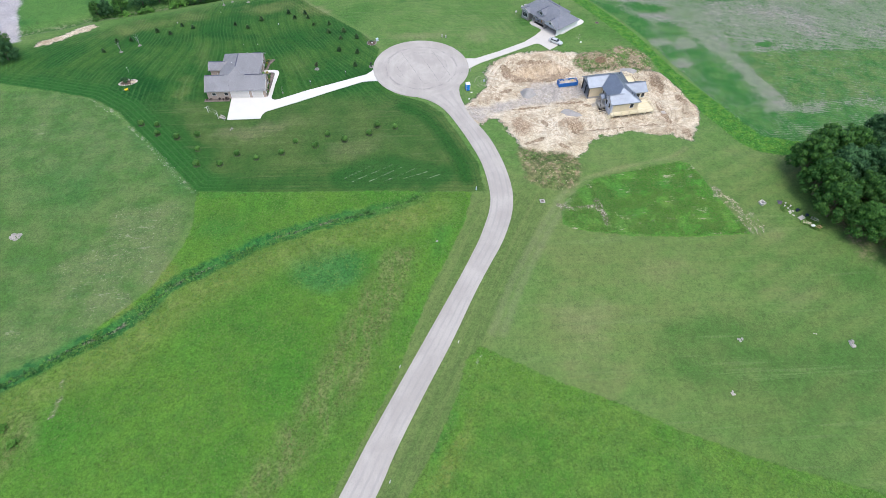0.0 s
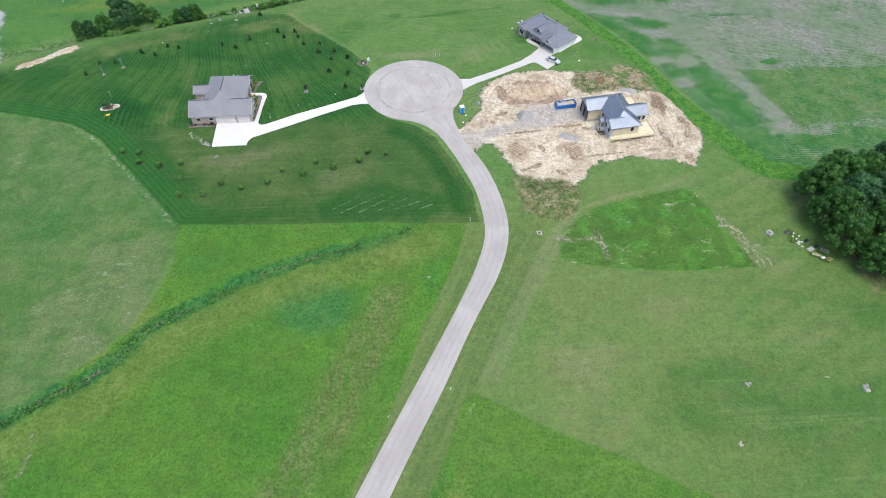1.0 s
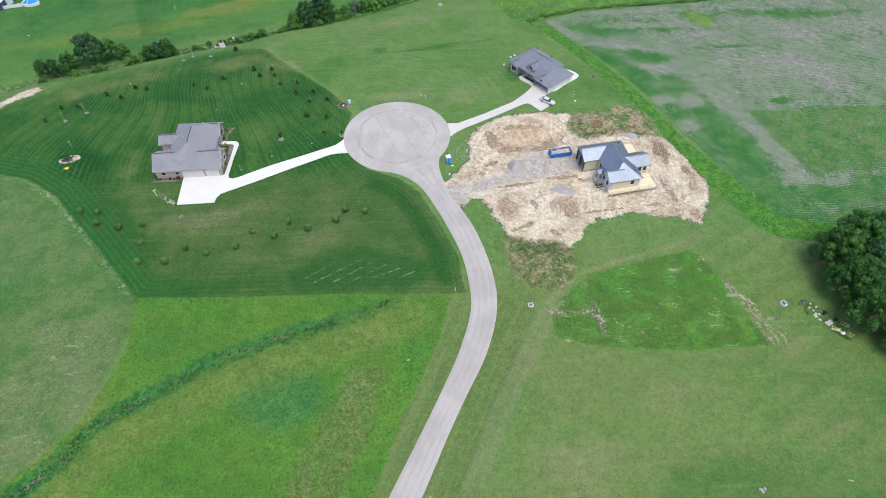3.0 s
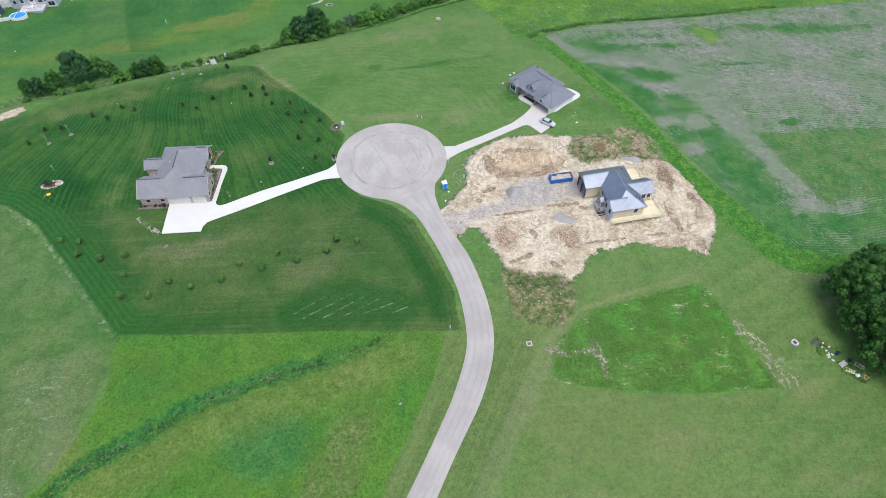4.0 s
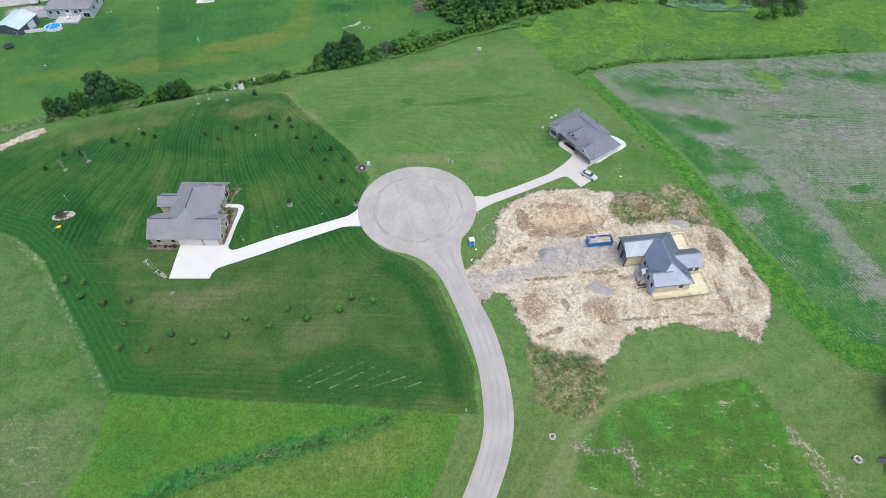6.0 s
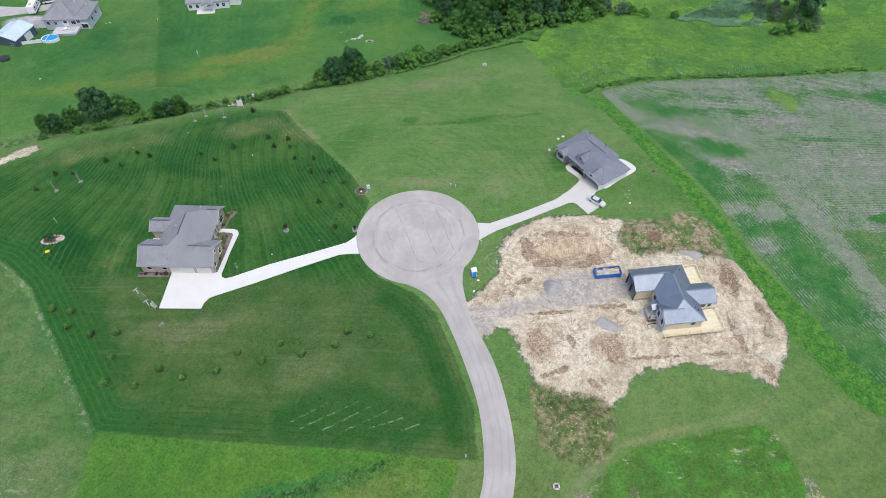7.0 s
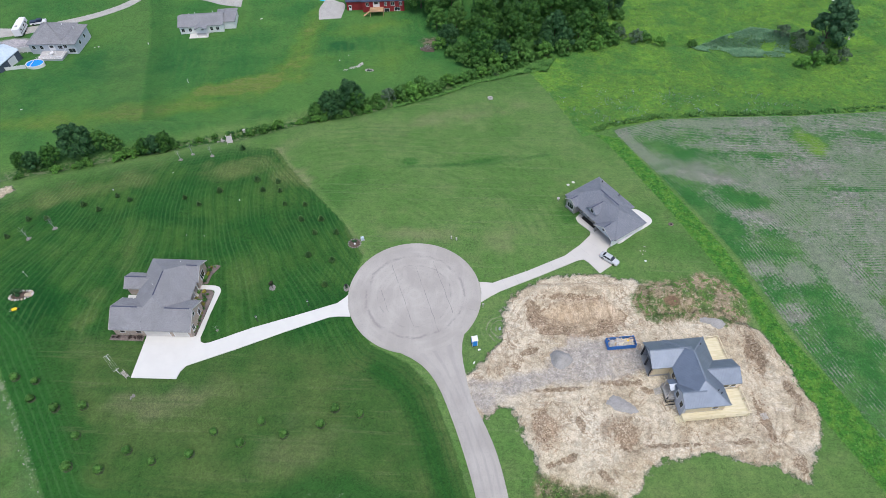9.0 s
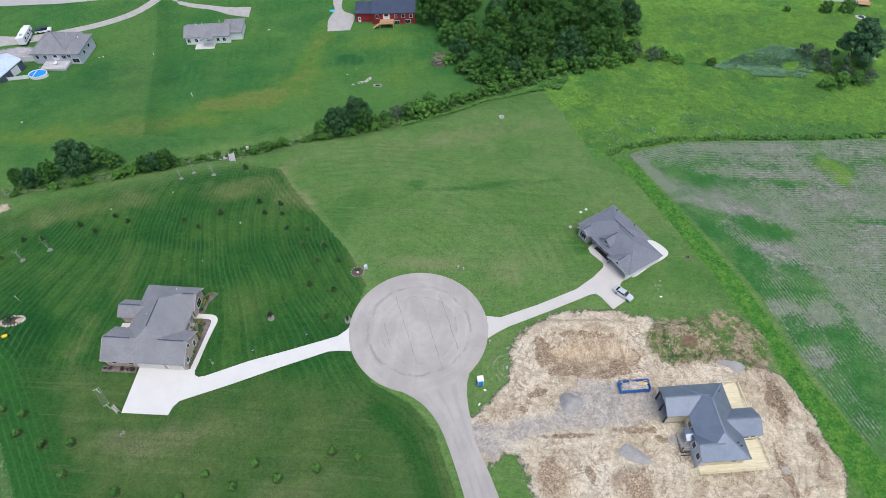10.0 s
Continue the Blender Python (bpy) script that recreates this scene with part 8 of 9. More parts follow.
def garden_shrub(material, label, seed, group):
    t = tagged(new("shrub"), label, "shrub", group)
    v, f = leaves(seed, [(0, 0, 0.35, 0.4, 0.9), (0.2, 0.1, 0.45, 0.25, 1.0), (-0.18, -0.1, 0.4, 0.28, 1.0)], 150, 0.11)
    part("foliage", leaf_mesh("foliage", v, f, material), material, t)
    part("stem", Geo().tube((0, 0, -0.05), (0, 0, 0.3), 0.04, 0.03, 5), "bark", t)
    return t


rnd = random.Random(21)
protos = [garden_shrub("leaf", "low green shrub in the planting bed", 1, "bed plants"), garden_shrub("flower", "golden-yellow shrub in the planting bed", 2, "bed plants"), garden_shrub("leaf_lime", "light green shrub in the planting bed", 3, "bed plants"), garden_shrub("leaf_purple", "rounded plum-dark shrub under the windows", 4, "window shrubs")]
spots = [(-44.8, -3.3), (-45.7, -2.7), (-46.8, -2.8), (-45.4, -3.9), (-46.9, -4.4), (-46.2, -5.2), (-44.9, -4.8), (-44.9, -5.9), (-46.0, -6.3), (-44.6, -7.0), (-44.65, -8.1), (-44.7, -9.0), (-44.6, -10.0), (-44.75, -10.9),
         (-44.65, -11.8), (-44.8, -12.7), (-46.0, 4.0), (-45.3, 4.2), (-46.2, 3.0), (-46.3, 2.0), (-46.4, 1.0), (-46.4, 0.1), (-61.2, -14.6), (-60.1, -14.6), (-57.6, -14.6), (-56.6, -14.6), (-55.5, -14.6)]
for k, (x, y) in enumerate(spots):
    plant(protos[(k * 7) % 3 if k < 22 else 3], x, y, rnd.uniform(0.7, 1.35), 40 * k, z=-0.47)
for proto in protos:
    for o in (*proto.children_recursive, proto):
        bpy.data.objects.remove(o)


def clothes_line():
    t = thing("clothes_line", "white steel clothes line with four wires", "clothes line", -58.4, -21.3)
    ends = [((-2.0, 1.1), (-1.2, 1.9)), ((1.3, -1.9), (2.1, -1.0))]
    for (a, b) in ends:
        mid = ((a[0] + b[0]) / 2, (a[1] + b[1]) / 2)
        part("post", Geo().tube((*mid, -0.1), (*mid, 1.9), 0.05), "white", t)
        part("crossbar", Geo().beam((*a, 1.85), (*b, 1.85), 0.07), "concrete", t)
    for k in range(4):
        f = 0.08 + 0.28 * k
        p = [tuple(a[i] + (b[i] - a[i]) * f for i in (0, 1)) for a, b in ends]
        part("wire", Geo().tube((*p[0], 1.87), (*p[1], 1.87), 0.014, sides=5), "concrete_old", t)


def bench(x, y, turn):
    t = thing("bench", "silvered wooden garden swing seat beside the apron", "bench", x, y, None, turn)
    for k in range(4):
        part("seat_slat", Geo().box(0, -0.25 + 0.16 * k, 0.45, 1.7, 0.12, 0.04), "old_wood", t)
    for k in range(3):
        part("back_slat", Geo().box(0, 0.38, 0.6 + 0.16 * k, 1.7, 0.04, 0.12), "old_wood", t)
    for sx in (-0.8, 0.8):
        for sy in (-0.25, 0.35):
            part("leg", Geo().box(sx, sy, 0, 0.08, 0.08, 0.5 if sy < 0 else 1.0), "old_wood", t)
        part("armrest", Geo().box(sx, 0, 0.66, 0.1, 0.7, 0.05), "old_wood", t)


def rock_group(name, x, y, spread, count, size, label, seed, material="rock"):
    r = random.Random(seed)
    t = thing(name, label, "rocks", x, y, surface(x, y))
    for k in range(count):
        a, d = r.uniform(0, 6.3), spread * math.sqrt(r.random())
        part("rock", Geo().lump(d * math.cos(a), d * math.sin(a), -0.05, size * r.uniform(0.5, 1.2), size * r.uniform(0.5, 1.2), size * r.uniform(0.4, 0.9), seed + k, 3, 7, 0.3), material, t)
    return t


clothes_line()
bench(-55.5, -23.0, -35)
rock_group("rock_group", -52.6, -27.3, 0.5, 7, 0.25, "small ring of grey field stones in grass", 3, "grey_mulch")


def round_bed(x, y):
    t = thing("island_bed", "round mulch bed edged with grey stones", "flower bed", x, y, surface(x, y))
    part("mulch", Geo().lump(0, 0, -0.05, 1.5, 1.4, 0.2, 1, 4, 16, 0.08), "mulch", t)
    for k in range(14):
        a = k / 14 * 2 * math.pi
        part("edging_stone", Geo().lump(1.4 * math.cos(a), 1.3 * math.sin(a), -0.05, 0.26, 0.22, 0.26, k, 3, 7, 0.2), "grey_mulch", t)
    part("white_stone", Geo().lump(0.1, -0.2, 0.1, 0.25, 0.22, 0.4, 5, 3, 8, 0.2), "white", t)
    v, f = leaves(4, [(0.2, 0.4, 0.4, 0.4, 1.0), (-0.3, 0.3, 0.4, 0.4, 1.0)], 160, 0.12)
    part("planting", leaf_mesh("planting", v, f, "leaf_dark"), "leaf_dark", t)


round_bed(-14.9, 12.4)
t = thing("utility_cabinet", "pale grey-blue utility cabinet beside the island bed", "utility cabinet", -13.2, 13.7, surface(-13.2, 13.7), 20)
part("pad", Geo().box(0, 0, 0, 0.9, 0.85, 0.1), "concrete_old", t)
part("cabinet", Geo().box(0, 0, 0.1, 0.7, 0.62, 0.65, 0, 0.94), "steel_roof", t)
part("lid", Geo().box(0, 0, 0.75, 0.74, 0.66, 0.05), "steel_roof", t)
for k, (x, y) in enumerate(((7.5, 14.9), (8.7, 14.5))):
    t = thing("utility_pedestal", "small grey-green utility pedestal by the turning circle", "utility pedestal", x, y, surface(x, y), 30 * k)
    part("post", Geo().box(0, 0, 0, 0.28, 0.28, 0.8, 0, 0.9), "concrete_old", t)
    part("cap", Geo().box(0, 0, 0.8, 0.32, 0.32, 0.12, 0, 0.6), "concrete", t)
for x, y in ((18.4, -9.4),):
    t = thing("utility_pedestal", "small blue-grey utility pedestal ringed by tyre tracks", "utility pedestal", x, y, surface(x, y), 15)
    part("post", Geo().box(0, 0, 0, 0.4, 0.36, 0.8, 0, 0.9), "steel_roof", t)
    part("cap", Geo().box(0, 0, 0.8, 0.44, 0.4, 0.12, 0, 0.6), "concrete_old", t)
for x, y in ((-22.3, -5.3), (-32.3, -9.6)):
    t = thing("lamp_post", "short black garden lamp post with pale lantern", "lamp post", x, y, None)
    part("post", Geo().tube((0, 0, 0), (0, 0, 1.9), 0.06), "black", t)
    part("lantern", Geo().box(0, 0, 1.9, 0.26, 0.26, 0.36, 0, 1.2), "white", t)
    part("cap", Geo().box(0, 0, 2.26, 0.36, 0.36, 0.14, 0, 0.3), "black", t)
t = thing("mailbox_bed", "dark mailbox in a small round bed by the road", "mailbox", -14.95, -0.2, None, 10)
part("mulch", Geo().lump(0, 0, -0.05, 0.7, 1.0, 0.15, 2, 3, 12, 0.1), "grey_mulch", t)
part("post", Geo().box(0, 0, 0, 0.14, 0.14, 1.1), "black", t)
part("box", Geo().box(0, 0, 1.1, 0.6, 0.26, 0.26), "black", t)
v, f = leaves(6, [(0, 0.25, 0.3, 0.35, 1.0), (0, -0.2, 0.25, 0.3, 1.0)], 130, 0.12)
part("planting", leaf_mesh("planting", v, f, "leaf_dark"), "leaf_dark", t)
t = thing("mailbox_bed", "small grey mailbox on a post beside the road", "mailbox", 14.9, -4.0, None, 10)
part("post", Geo().box(0, 0, 0, 0.12, 0.12, 1.1), "old_wood", t)
part("box", Geo().box(0, 0, 1.1, 0.5, 0.22, 0.24), "concrete_old", t)
# kidney bed with boulders, west lawn
t = thing("island_bed", "curved stone-edged bed with boulders and a small fir", "flower bed", -86.2, -5.0, surface(-86.2, -5), 15)
part("mulch", Geo().lump(0.6, -0.2, -0.05, 2.3, 1.1, 0.2, 3, 4, 18, 0.12), "mulch", t)
for k in range(22):
    a = k / 22 * 2 * math.pi
    part("edging_stone", Geo().lump(0.6 + 2.4 * math.cos(a), -0.2 + 1.15 * math.sin(a), -0.05, 0.34, 0.24, 0.24, k, 3, 7, 0.25, a), ("concrete", "rock", "clod")[k % 3], t)
part("gravel_patch", Geo().lump(1.9, -0.3, -0.04, 0.9, 0.6, 0.26, 6, 4, 14, 0.15), "clod", t)
v, f = leaves(8, [(-0.5, 0.3, 0.7, 0.8, 1.1), (0.3, 0.4, 0.6, 0.7, 1.0), (0.1, -0.4, 0.35, 0.45, 1.0)], 560, 0.15)
part("planting", leaf_mesh("planting", v, f, "leaf_dark"), "leaf_dark", t)
part("globe", Geo().lump(0.9, 0.9, 0.1, 0.22, 0.22, 0.4, 1, 5, 10, 0.0), "concrete", t)
t = thing("wheelbarrow", "yellow wheelbarrow tipped on the lawn", "wheelbarrow", -84.9, -8.9, None, 30)
part("tray", Geo().box(0, 0, 0.25, 0.8, 0.55, 0.3, 0, 1.2), "yellow", t)
part("wheel", Geo().tube((0.7, -0.05, 0.2), (0.7, 0.05, 0.2), 0.2), "rubber", t)
for s in (-0.25, 0.25):
    part("handle", Geo().beam((0.6, s * 0.4, 0.25), (-1.0, s, 0.5), 0.05), "old_wood", t)


# ---- round the grey house ----
single("patio", slab(smooth_line([(46.1, 14.8), (50.5, 18.2), (54.1, 20.9), (55.3, 22.4), (55.0, 23.8), (53.6, 25.5), (52.2, 26.4), (51.0, 26.4), (49.6, 25.4), (47.0, 20.0)], 5, True), 0.10, 0.3), "concrete_new", "rounded white concrete patio behind the grey house", "patio", kind="structure")
for x, y in ((36.6, 35.1), (38.0, 36.2)):
    t = thing("tank_lid", "square white concrete tank lid in the grass", "tank lid", x, y, surface(x, y), 36)
    part("slab", Geo().box(0, 0, 0, 0.6, 0.6, 0.15), "concrete_new", t)
    part("grip", Geo().box(0, 0, 0.15, 0.2, 0.05, 0.05), "black", t)
t = thing("satellite_dish", "pale grey satellite dish on a short pole", "satellite dish", 33.4, 28.4, surface(33.4, 28.4), 200)
part("pole", Geo().tube((0, 0, 0), (0, 0, 1.2), 0.04), "concrete_old", t)
part("dish", Geo().tube((0, 0, 1.2), (0.08, 0, 1.45), 0.34, 0.38, 14), "concrete_old", t)
t = thing("fire_pit", "dark stone fire pit on the lawn", "fire pit", 59.6, 21.6, surface(59.6, 21.6))
for k in range(9):
    a = k / 9 * 2 * math.pi
    part("stone", Geo().lump(0.45 * math.cos(a), 0.4 * math.sin(a), -0.03, 0.2, 0.17, 0.3, k, 3, 7, 0.25), "bed_mulch", t)
part("ash", Geo().lump(0, 0, -0.03, 0.42, 0.36, 0.12, 2, 3, 10, 0.1), "dark", t)
bed("flower_bed", [(38.5, 22.9), (41.3, 19.1), (42.1, 19.7), (39.3, 23.5)], "black_mulch", "dark mulch bed along the front porch", 0.12)
rock_group("rock_group", 52.0, 12.6, 1.6, 6, 0.22, "few pale stones on thin grass", 8, "rock")
b = single("marker_stone", Geo().lump(0, 0, -0.03, 0.3, 0.25, 0.25, 4, 3, 8, 0.2), "white", "small white marker stone in the grass", "stone")
b.matrix_basis = pose(51.6, 9.9, surface(51.6, 9.9))


# ---- drains and markers ----
def drain_box(x, y, size, h, turn, label):
    t = thing("drain_box", label, "drain", x, y, surface(x, y), turn)
    for k in range(4):
        a = 90 * k
        c, s = math.cos(radians(a)), math.sin(radians(a))
        part("wall", Geo().box(c * size * 0.40, s * size * 0.40, -0.1, size * 0.2, size if k % 2 == 0 else size, h + 0.1, a), "concrete", t)
    part("shaft", Geo().box(0, 0, -0.08, size * 0.62, size * 0.62, 0.12), "mulch", t)
    for k in range(4):
        part("grate_bar", Geo().box(-size * 0.24 + size * 0.16 * k, 0, h - 0.05, 0.04, size * 0.7, 0.04), "old_wood", t)


drain_box(81.7, -62.0, 1.4, 0.5, 25, "raised square concrete drain box in mown grass")
drain_box(17.3, 77.2, 1.35, 0.5, 20, "raised square concrete drain box in mown grass")
drain_box(27.5, -58.4, 1.2, 0.12, 5, "square concrete drain inlet level with the grass")
for x, y in ((-8.4, -101.8), (3.6, -96.9), (-10.6, -123.9)):
    t = thing("lot_marker", "small white lot sign on a stake by the road", "marker", x, y, surface(x, y), 60)
    part("stake", Geo().box(0, 0, 0, 0.06, 0.06, 0.8), "old_wood", t)
    part("plate", Geo().box(0, 0.04, 0.45, 0.6, 0.04, 0.4), "white", t)
t = thing("utility_pedestal", "short grey utility marker post by the lane", "utility pedestal", 11.6, -53.6, surface(11.6, -53.6))
part("post", Geo().box(0, 0, 0, 0.25, 0.25, 1.0, 0, 0.9), "steel_roof", t)
part("cap", Geo().box(0, 0, 1.0, 0.28, 0.28, 0.1, 0, 0.7), "concrete_old", t)
for k, (x, y, s) in enumerate(((61.8, -99.4, 0.5), (84.6, -101.7, 0.7), (55.9, -110.9, 0.45), (-96.0, -63.4, 0.95), (78.0, -99.0, 0.3))):
    rock_group("rock_group", x, y, s, 3 + k % 4, s * 0.8, "pale rocks showing through the mown grass", 40 + k)
rock_group("rock_group", 0.8, -69.8, 0.25, 3, 0.2, "bleached stump among the weeds", 50, "twig")


# ---- things laid out by the wood ----
def lumber_stack(x, y, turn, count, length, material, label):
    t = thing("lumber_stack", label, "lumber", x, y, surface(x, y), turn)
    for k in range(count):
        part("board", Geo().box(0.06 * (k % 3), -0.15 * count / 2 + 0.26 * (k % 4), 0.06 + 0.08 * (k // 4), length, 0.22, 0.07), material, t)


heap("tarp_heap", 86.3, -61.9, 0.95, 0.75, 0.6, "tarp", "heap covered by a purple-grey tarp", 7)
for k, (x, y) in enumerate(((87.4, -62.5), (87.3, -64.2), (88.3, -63.4), (86.8, -63.4))):
    t = thing("bucket", "white plastic bucket standing in weeds", "bucket", x, y, surface(x, y), 30 * k)
    part("pail", Geo().tube((0, 0, 0), (0, 0, 0.40), 0.16, 0.19, 12), "concrete", t)
    part("rim", Geo().tube((0, 0, 0.38), (0, 0, 0.42), 0.21, 0.21, 12), "concrete", t)
rock_group("rock_group", 88.0, -65.6, 0.9, 8, 0.3, "pale stones dumped among weeds", 61, "concrete")
lumber_stack(89.3, -67.1, 25, 8, 1.6, "concrete", "stack of white-painted boards on the grass")
lumber_stack(90.2, -68.8, -30, 6, 1.9, "deck", "small stack of yellow boards on the grass")
lumber_stack(92.4, -67.9, -42, 4, 1.8, "old_wood", "stack of silvered boards on the grass")
lumber_stack(92.4, -70.4, 25, 5, 1.2, "cedar", "short stack of brown offcuts")
t = thing("crate", "navy blue crate standing on grass", "crate", 89.4, -64.9, surface(89.4, -64.9), 25)
part("box", Geo().box(0, 0, 0, 0.8, 0.55, 0.45), "navy_paint", t)
part("lid", Geo().box(0, 0, 0.45, 0.84, 0.6, 0.06), "navy_paint", t)
t = thing("crate", "navy blue crate with a loose tarp", "crate", 91.0, -66.7, surface(91.0, -66.7), -20)
part("box", Geo().box(0, 0, 0, 0.6, 0.6, 0.5), "navy_paint", t)
part("lid", Geo().box(0, 0, 0.5, 0.64, 0.64, 0.05), "navy_paint", t)
t = thing("crate", "white box on the mown grass", "crate", 91.0, -70.0, surface(91.0, -70.0), 10)
part("box", Geo().box(0, 0, 0, 0.8, 0.5, 0.35), "white", t)
part("lid", Geo().box(0, 0, 0.35, 0.84, 0.54, 0.05), "white", t)


# ---- creek and valley ----
t = thing("foot_bridge", "pale plank foot bridge over the creek", "bridge", -55.9, 51.2, surface(-55.9, 53.0) + 0.9, 115)
for k in range(12):
    part("plank", Geo().box(-2.2 + 0.4 * k, 0, 0.2, 0.36, 1.3, 0.08), "concrete_old", t)
for s in (-0.7, 0.7):
    part("stringer", Geo().beam((-2.6, s, 0.12), (2.6, s, 0.12), 0.15, 0.24), "old_wood", t)
    part("rail", Geo().beam((-2.4, s, 0.9), (2.4, s, 0.9), 0.08, 0.06), "old_wood", t)
    for x in (-2.3, 0, 2.3):
        part("post", Geo().box(x, s, -0.6, 0.1, 0.1, 1.5), "old_wood", t)
rock_group("rock_group", -58.4, 51.8, 1.6, 12, 0.4, "pale rocks at the foot bridge", 71)
t = thing("utility_cabinet", "pale utility box at the creek crossing", "utility cabinet", -53.4, 56.6, surface(-53.4, 56.6))
part("cabinet", Geo().box(0, 0, 0, 0.7, 0.6, 1.0, 0, 0.95), "concrete", t)
part("lid", Geo().box(0, 0, 1.0, 0.74, 0.64, 0.06), "concrete", t)
heap("brush_heap", -3.9, 107.6, 2.8, 1.9, 1.2, "bark", "brown pile of cut branches and roots", 9, -20)
r = random.Random(5)
bp = tagged(new("brush_branches"), "tangle of dead branches on the brush pile", "branches")
bp.matrix_basis = pose(-3.9, 107.6, surface(-3.9, 107.6))
for k in range(60):
    a, d = r.uniform(0, 6.3), r.uniform(0, 1)
    x, y = 2.4 * d * math.cos(a), 1.6 * d * math.sin(a)
    b2 = r.uniform(0, 6.3)
    z = 1.1 * (1 - d * d) + 0.1
    part("branch", Geo().tube((x, y, z), (x + 1.2 * math.cos(b2), y + 1.2 * math.sin(b2), z + r.uniform(0, 0.5)), 0.07, 0.03, 5), r.choice(["bark", "bark", "twig"]), bp)
for k, (x, y, spread, count, size) in enumerate(((-25.4, 97.2, 0.9, 14, 0.30), (-26.6, 95.8, 1.0, 16, 0.32), (-28.0, 94.6, 0.9, 12, 0.28), (-30.2, 93.2, 0.8, 7, 0.22))):
    rock_group("rock_group", x, y, spread, count, size, "spill of pale rocks in a washed-out gully", 81 + k, "concrete_old")
t = thing("garden_pond", "small stone-edged pond in the lawn", "pond", -22.2, 93.3, surface(-22.2, 93.3))
for k in range(11):
    a = k / 11 * 2 * math.pi
    part("stone", Geo().lump(1.2 * math.cos(a), 0.7 * math.sin(a), -0.03, 0.30, 0.26, 0.22, k, 3, 7, 0.25), "rock", t)
part("water", Geo().lump(0, 0, -0.02, 1.0, 0.55, 0.06, 1, 2, 14, 0.05), "glass", t)


def gravel_drive(left, right, label, mat="gravel"):
    return single("driveway", ribbon(left, right, 3, 0.10), mat, label, "driveway", kind="structure")


gravel_drive(smooth_line([(-190, 117), (-168, 116), (-153, 116), (-141, 120.5), (-127, 128.5), (-118, 139), (-112, 160), (-108, 200)]), smooth_line([(-190, 108), (-168, 107), (-149, 112), (-139, 117.5), (-125, 125.6), (-115, 137), (-108.5, 160), (-104, 200)]), "gravel drive curving up to the grey house")
gravel_drive(smooth_line([(-113, 190), (-110, 148), (-103, 142.6), (-92, 140.6), (-84, 139.8), (-76.5, 140.4)]), smooth_line([(-109, 190), (-106.6, 147), (-101.6, 139.8), (-91, 137.6), (-83, 134.6), (-75.6, 133.4)]), "gravel drive to the white house")
gravel_drive(smooth_line([(-48, 190), (-46.9, 150), (-44.9, 140.3), (-45.9, 132.9), (-44.8, 125.6)]), smooth_line([(-44, 190), (-43.3, 150), (-41.6, 140), (-36.8, 136.5), (-36.9, 126.8)]), "gravel drive and yard beside the red house")
gravel_drive([(-300, 130), (-190, 140), (-150, 144.5), (-120, 152)], [(-300, 122), (-190, 133), (-150, 138.6), (-120, 146)], "pale lane crossing behind the far houses", "concrete_old")
# pool, fence and garden things
t = thing("swimming_pool", "oval above-ground pool with blue liner and white wall", "pool", -133.2, 91.3, None, 8)
g, n = Geo(), 28
for z, s in ((-0.5, 1.0), (1.2, 1.0), (1.2, 0.92), (1.0, 0.92)):
    g.v += [(2.9 * s * math.cos(j / n * 2 * math.pi), 2.2 * s * math.sin(j / n * 2 * math.pi), z) for j in range(n)]
g.f = [(k * n + j, k * n + (j + 1) % n, (k + 1) * n + (j + 1) % n, (k + 1) * n + j) for k in range(3) for j in range(n)]
part("wall", g, "white", t)
g = Geo().add([(2.7 * math.cos(j / n * 2 * math.pi), 2.05 * math.sin(j / n * 2 * math.pi), 1.05) for j in range(n)], [tuple(range(n))])
part("water", g, "pool_blue", t)
part("pole", Geo().beam((-0.9, -2.0, 1.3), (-0.6, 2.0, 1.3), 0.12), "white", t)
t = thing("fence", "white vinyl privacy fence round the pool yard", "fence", -140, 95, None)
for a, b in (((-1.6, -7.0), (4.4, -5.2)), ((-4.6, 4.2), (2.0, 5.2))):
    count = 5
    for k in range(count):
        p0 = [a[i] + (b[i] - a[i]) * k / count for i in (0, 1)]
        p1 = [a[i] + (b[i] - a[i]) * (k + 0.94) / count for i in (0, 1)]
        part("panel", Geo().beam((*p0, 0.95), (*p1, 0.95), 0.06, 1.8), "white", t)
        part("post", Geo().box(*p0, -0.3, 0.13, 0.13, 2.3), "white", t)
t = thing("gas_tank", "white gas tank on feet beside the house", "gas tank", -75.2, 119.2, None, 10)
part("tank", Geo().tube((-1.3, 0, 0.8), (1.3, 0, 0.8), 0.5, sides=14), "white", t)
for x in (-0.8, 0.8):
    part("foot", Geo().box(x, 0, -0.3, 0.2, 0.7, 0.7), "concrete_old", t)
t = thing("gas_tank", "white gas tank on feet beside the house", "gas tank", -12.6, 139.5, None, 100)
part("tank", Geo().tube((-1.3, 0, 0.8), (1.3, 0, 0.8), 0.5, sides=14), "white", t)
for x in (-0.8, 0.8):
    part("foot", Geo().box(x, 0, -0.3, 0.2, 0.7, 0.7), "concrete_old", t)
heap("tarp_heap", -45.6, 139.6, 1.5, 0.8, 0.6, "cyan", "bright blue tarp over a low heap", 11)
t = thing("trampoline", "round dark trampoline on the lawn", "trampoline", -141.5, 77.0, None)
part("mat", Geo().tube((0, 0, 0.8), (0, 0, 0.84), 1.7, 1.7, 20), "black", t)
for k in range(6):
    a = k / 6 * 2 * math.pi
    part("leg", Geo().tube((1.65 * math.cos(a), 1.65 * math.sin(a), -0.2), (1.65 * math.cos(a), 1.65 * math.sin(a), 0.8), 0.04), "concrete_old", t)
t = thing("well_cover", "round domed well cover in a pale ring", "well cover", 147.8, 146.5, None)
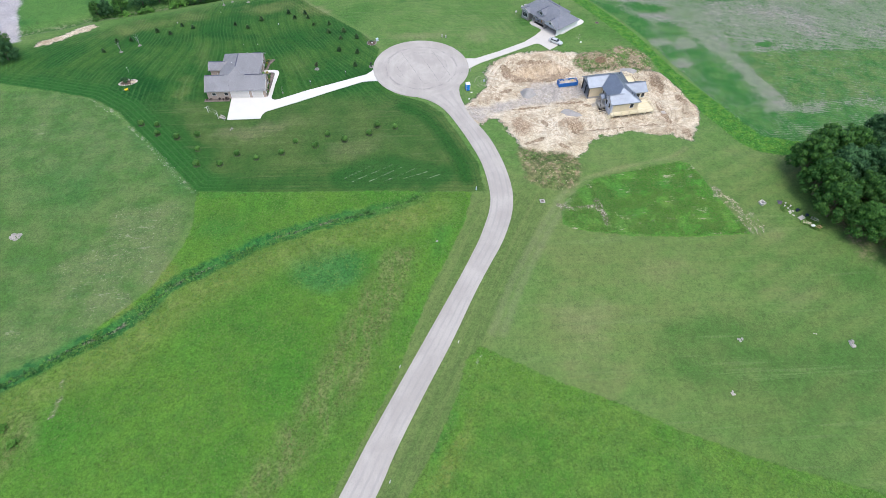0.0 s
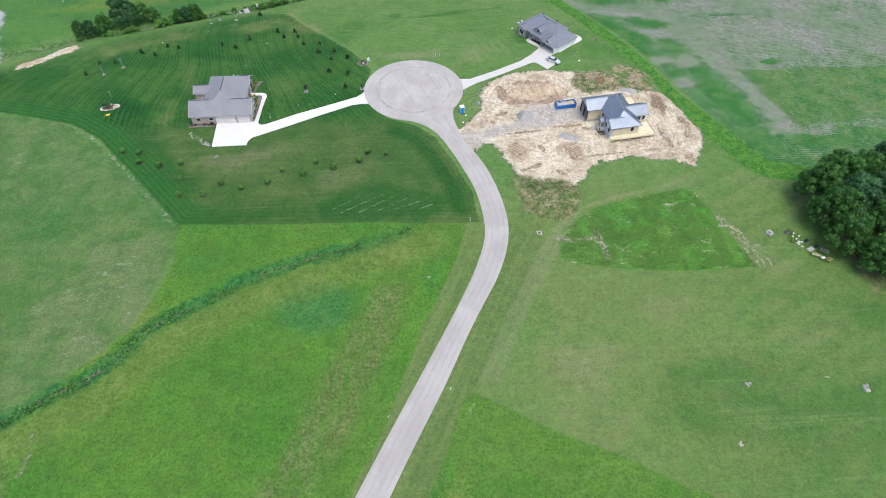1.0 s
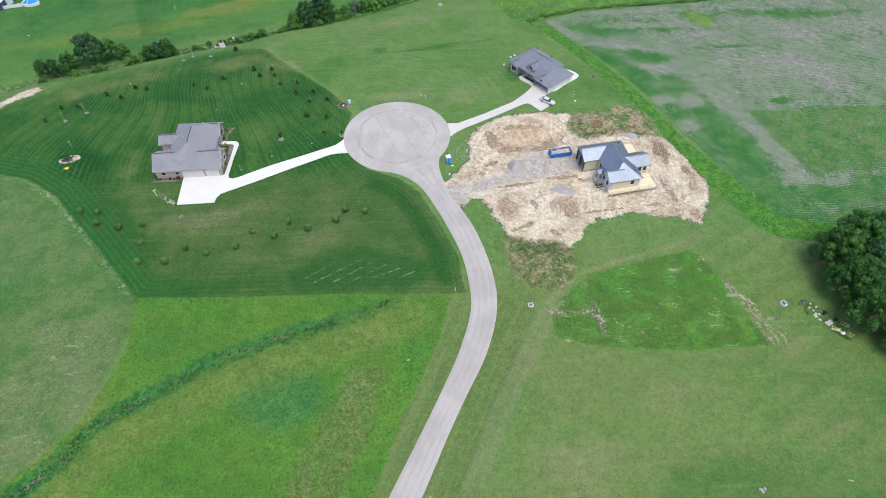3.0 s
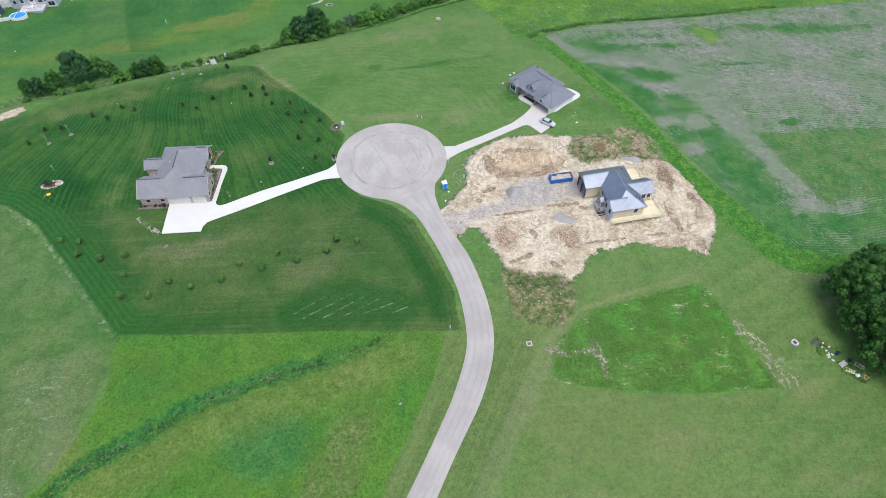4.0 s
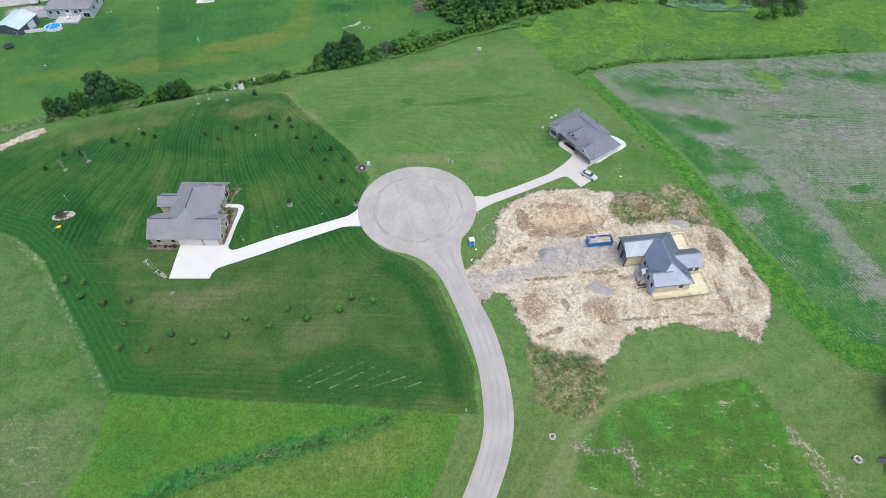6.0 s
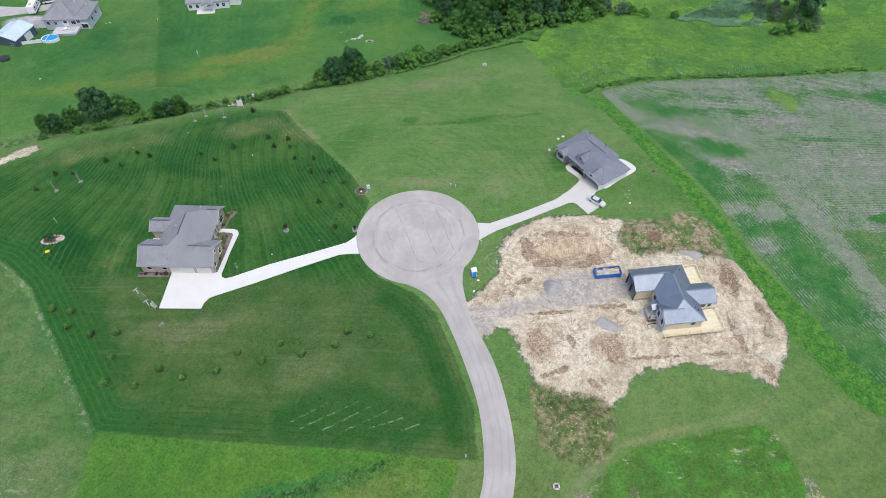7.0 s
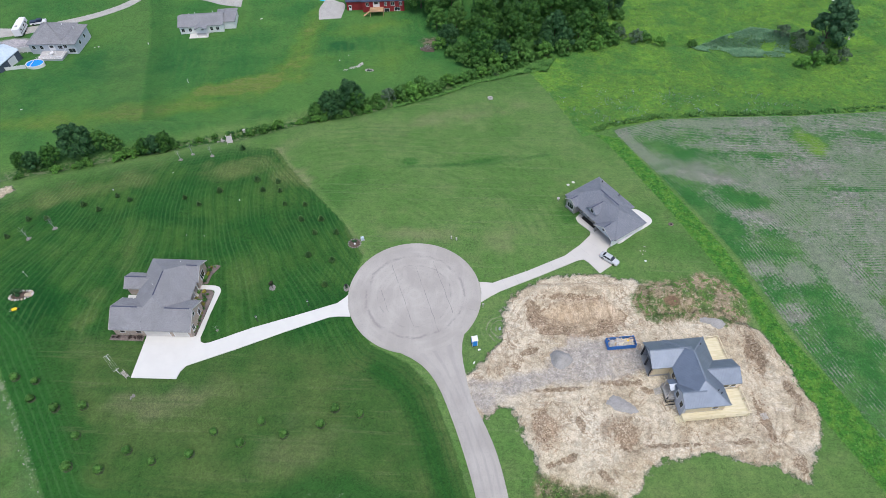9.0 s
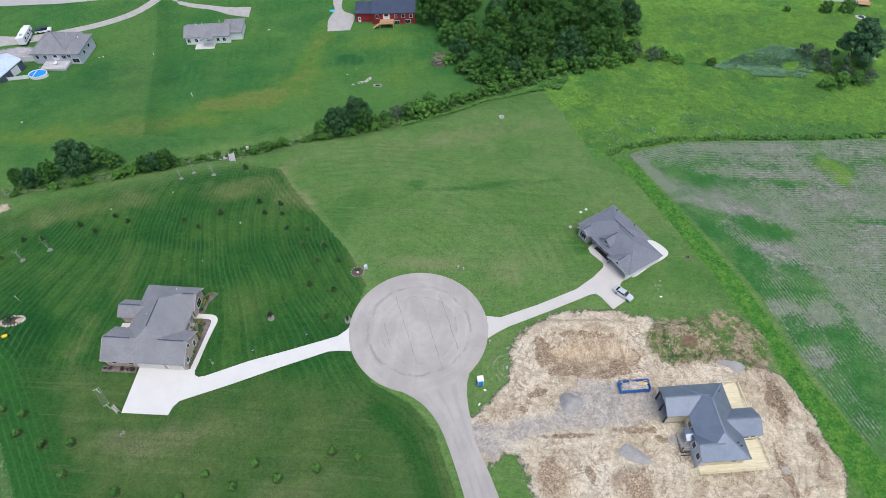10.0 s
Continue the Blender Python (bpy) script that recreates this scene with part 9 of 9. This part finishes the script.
part("ring", Geo().lump(0, 0, -0.1, 2.0, 1.7, 0.3, 1, 3, 16, 0.04), "concrete", t)
part("dome", Geo().lump(0, 0, 0.1, 1.1, 1.0, 0.3, 2, 4, 14, 0.0), "navy_paint", t)
# small posts, caps and seats seen in the lawns
for x, y, h in ((-78.9, 82.7, 1.3), (-101.4, 107.2, 0.8), (-45.5, 25.6, 0.35), (-78.5, 28.0, 0.35)):
    t = thing("marker_post", "short white marker post standing in the lawn", "marker", x, y, surface(x, y))
    part("post", Geo().box(0, 0, -0.1, 0.14, 0.14, h + 0.1), "white", t)
    part("cap", Geo().box(0, 0, h, 0.18, 0.18, 0.05, 0, 0.7), "white", t)
for k, (x, y, s) in enumerate(((-123.1, 64.4, 0.4), (-66.0, 35.6, 0.22), (-54.9, 13.4, 0.16), (-50.6, 13.3, 0.16), (-118.2, 104.9, 0.4), (-119.4, 104.4, 0.3), (-66.0, 125.5, 0.5), (-33.1, 99.3, 0.3), (-30.6, 102.9, 0.3))):
    b = single("marker_stone", Geo().lump(0, 0, -0.03, s, 0.8 * s, 0.5 * s, k, 3, 8, 0.25), "concrete_old", "small pale stone lying in the lawn", "stone")
    b.matrix_basis = pose(x, y, surface(x, y), 0, 0, 35 * k)
t = thing("feeder_pole", "thin grey feeder pole on the lawn", "feeder", -86.6, 0.0, surface(-86.6, 0.0))
part("pole", Geo().tube((0, 0, -0.1), (0, 0, 1.7), 0.03), "concrete_old", t)
part("tray", Geo().box(0, 0, 1.7, 0.26, 0.26, 0.08), "concrete_old", t)
bench(142.5, 119.2, 60)


def patio_set(house_x, house_y, turn, z):
    """A table with four chairs on a deck."""
    t = thing("patio_table", "round white patio table on the grey deck", "table", house_x, house_y, z, turn)
    part("top", Geo().tube((0, 0, 0.68), (0, 0, 0.74), 0.6, 0.6, 16), "white", t)
    part("stem", Geo().tube((0, 0, 0), (0, 0, 0.68), 0.06), "concrete_old", t)
    for k in range(4):
        a = radians(turn + 90 * k)
        c = thing("patio_chair", "white moulded patio chair on the grey deck", "chair", house_x + 1.1 * math.cos(a), house_y + 1.1 * math.sin(a), z, turn + 90 * k, "patio chairs")
        part("seat", Geo().box(0, 0, 0.40, 0.48, 0.48, 0.06), "white", c)
        part("backrest", Geo().box(0.23, 0, 0.44, 0.05, 0.48, 0.5), "white", c)
        for sx in (-0.2, 0.2):
            for sy in (-0.2, 0.2):
                part("leg", Geo().box(sx, sy, 0, 0.05, 0.05, 0.4), "white", c)


patio_set(-130.4, 97.4, 20, float(height(-139.0, 99.5)) + 1.1)
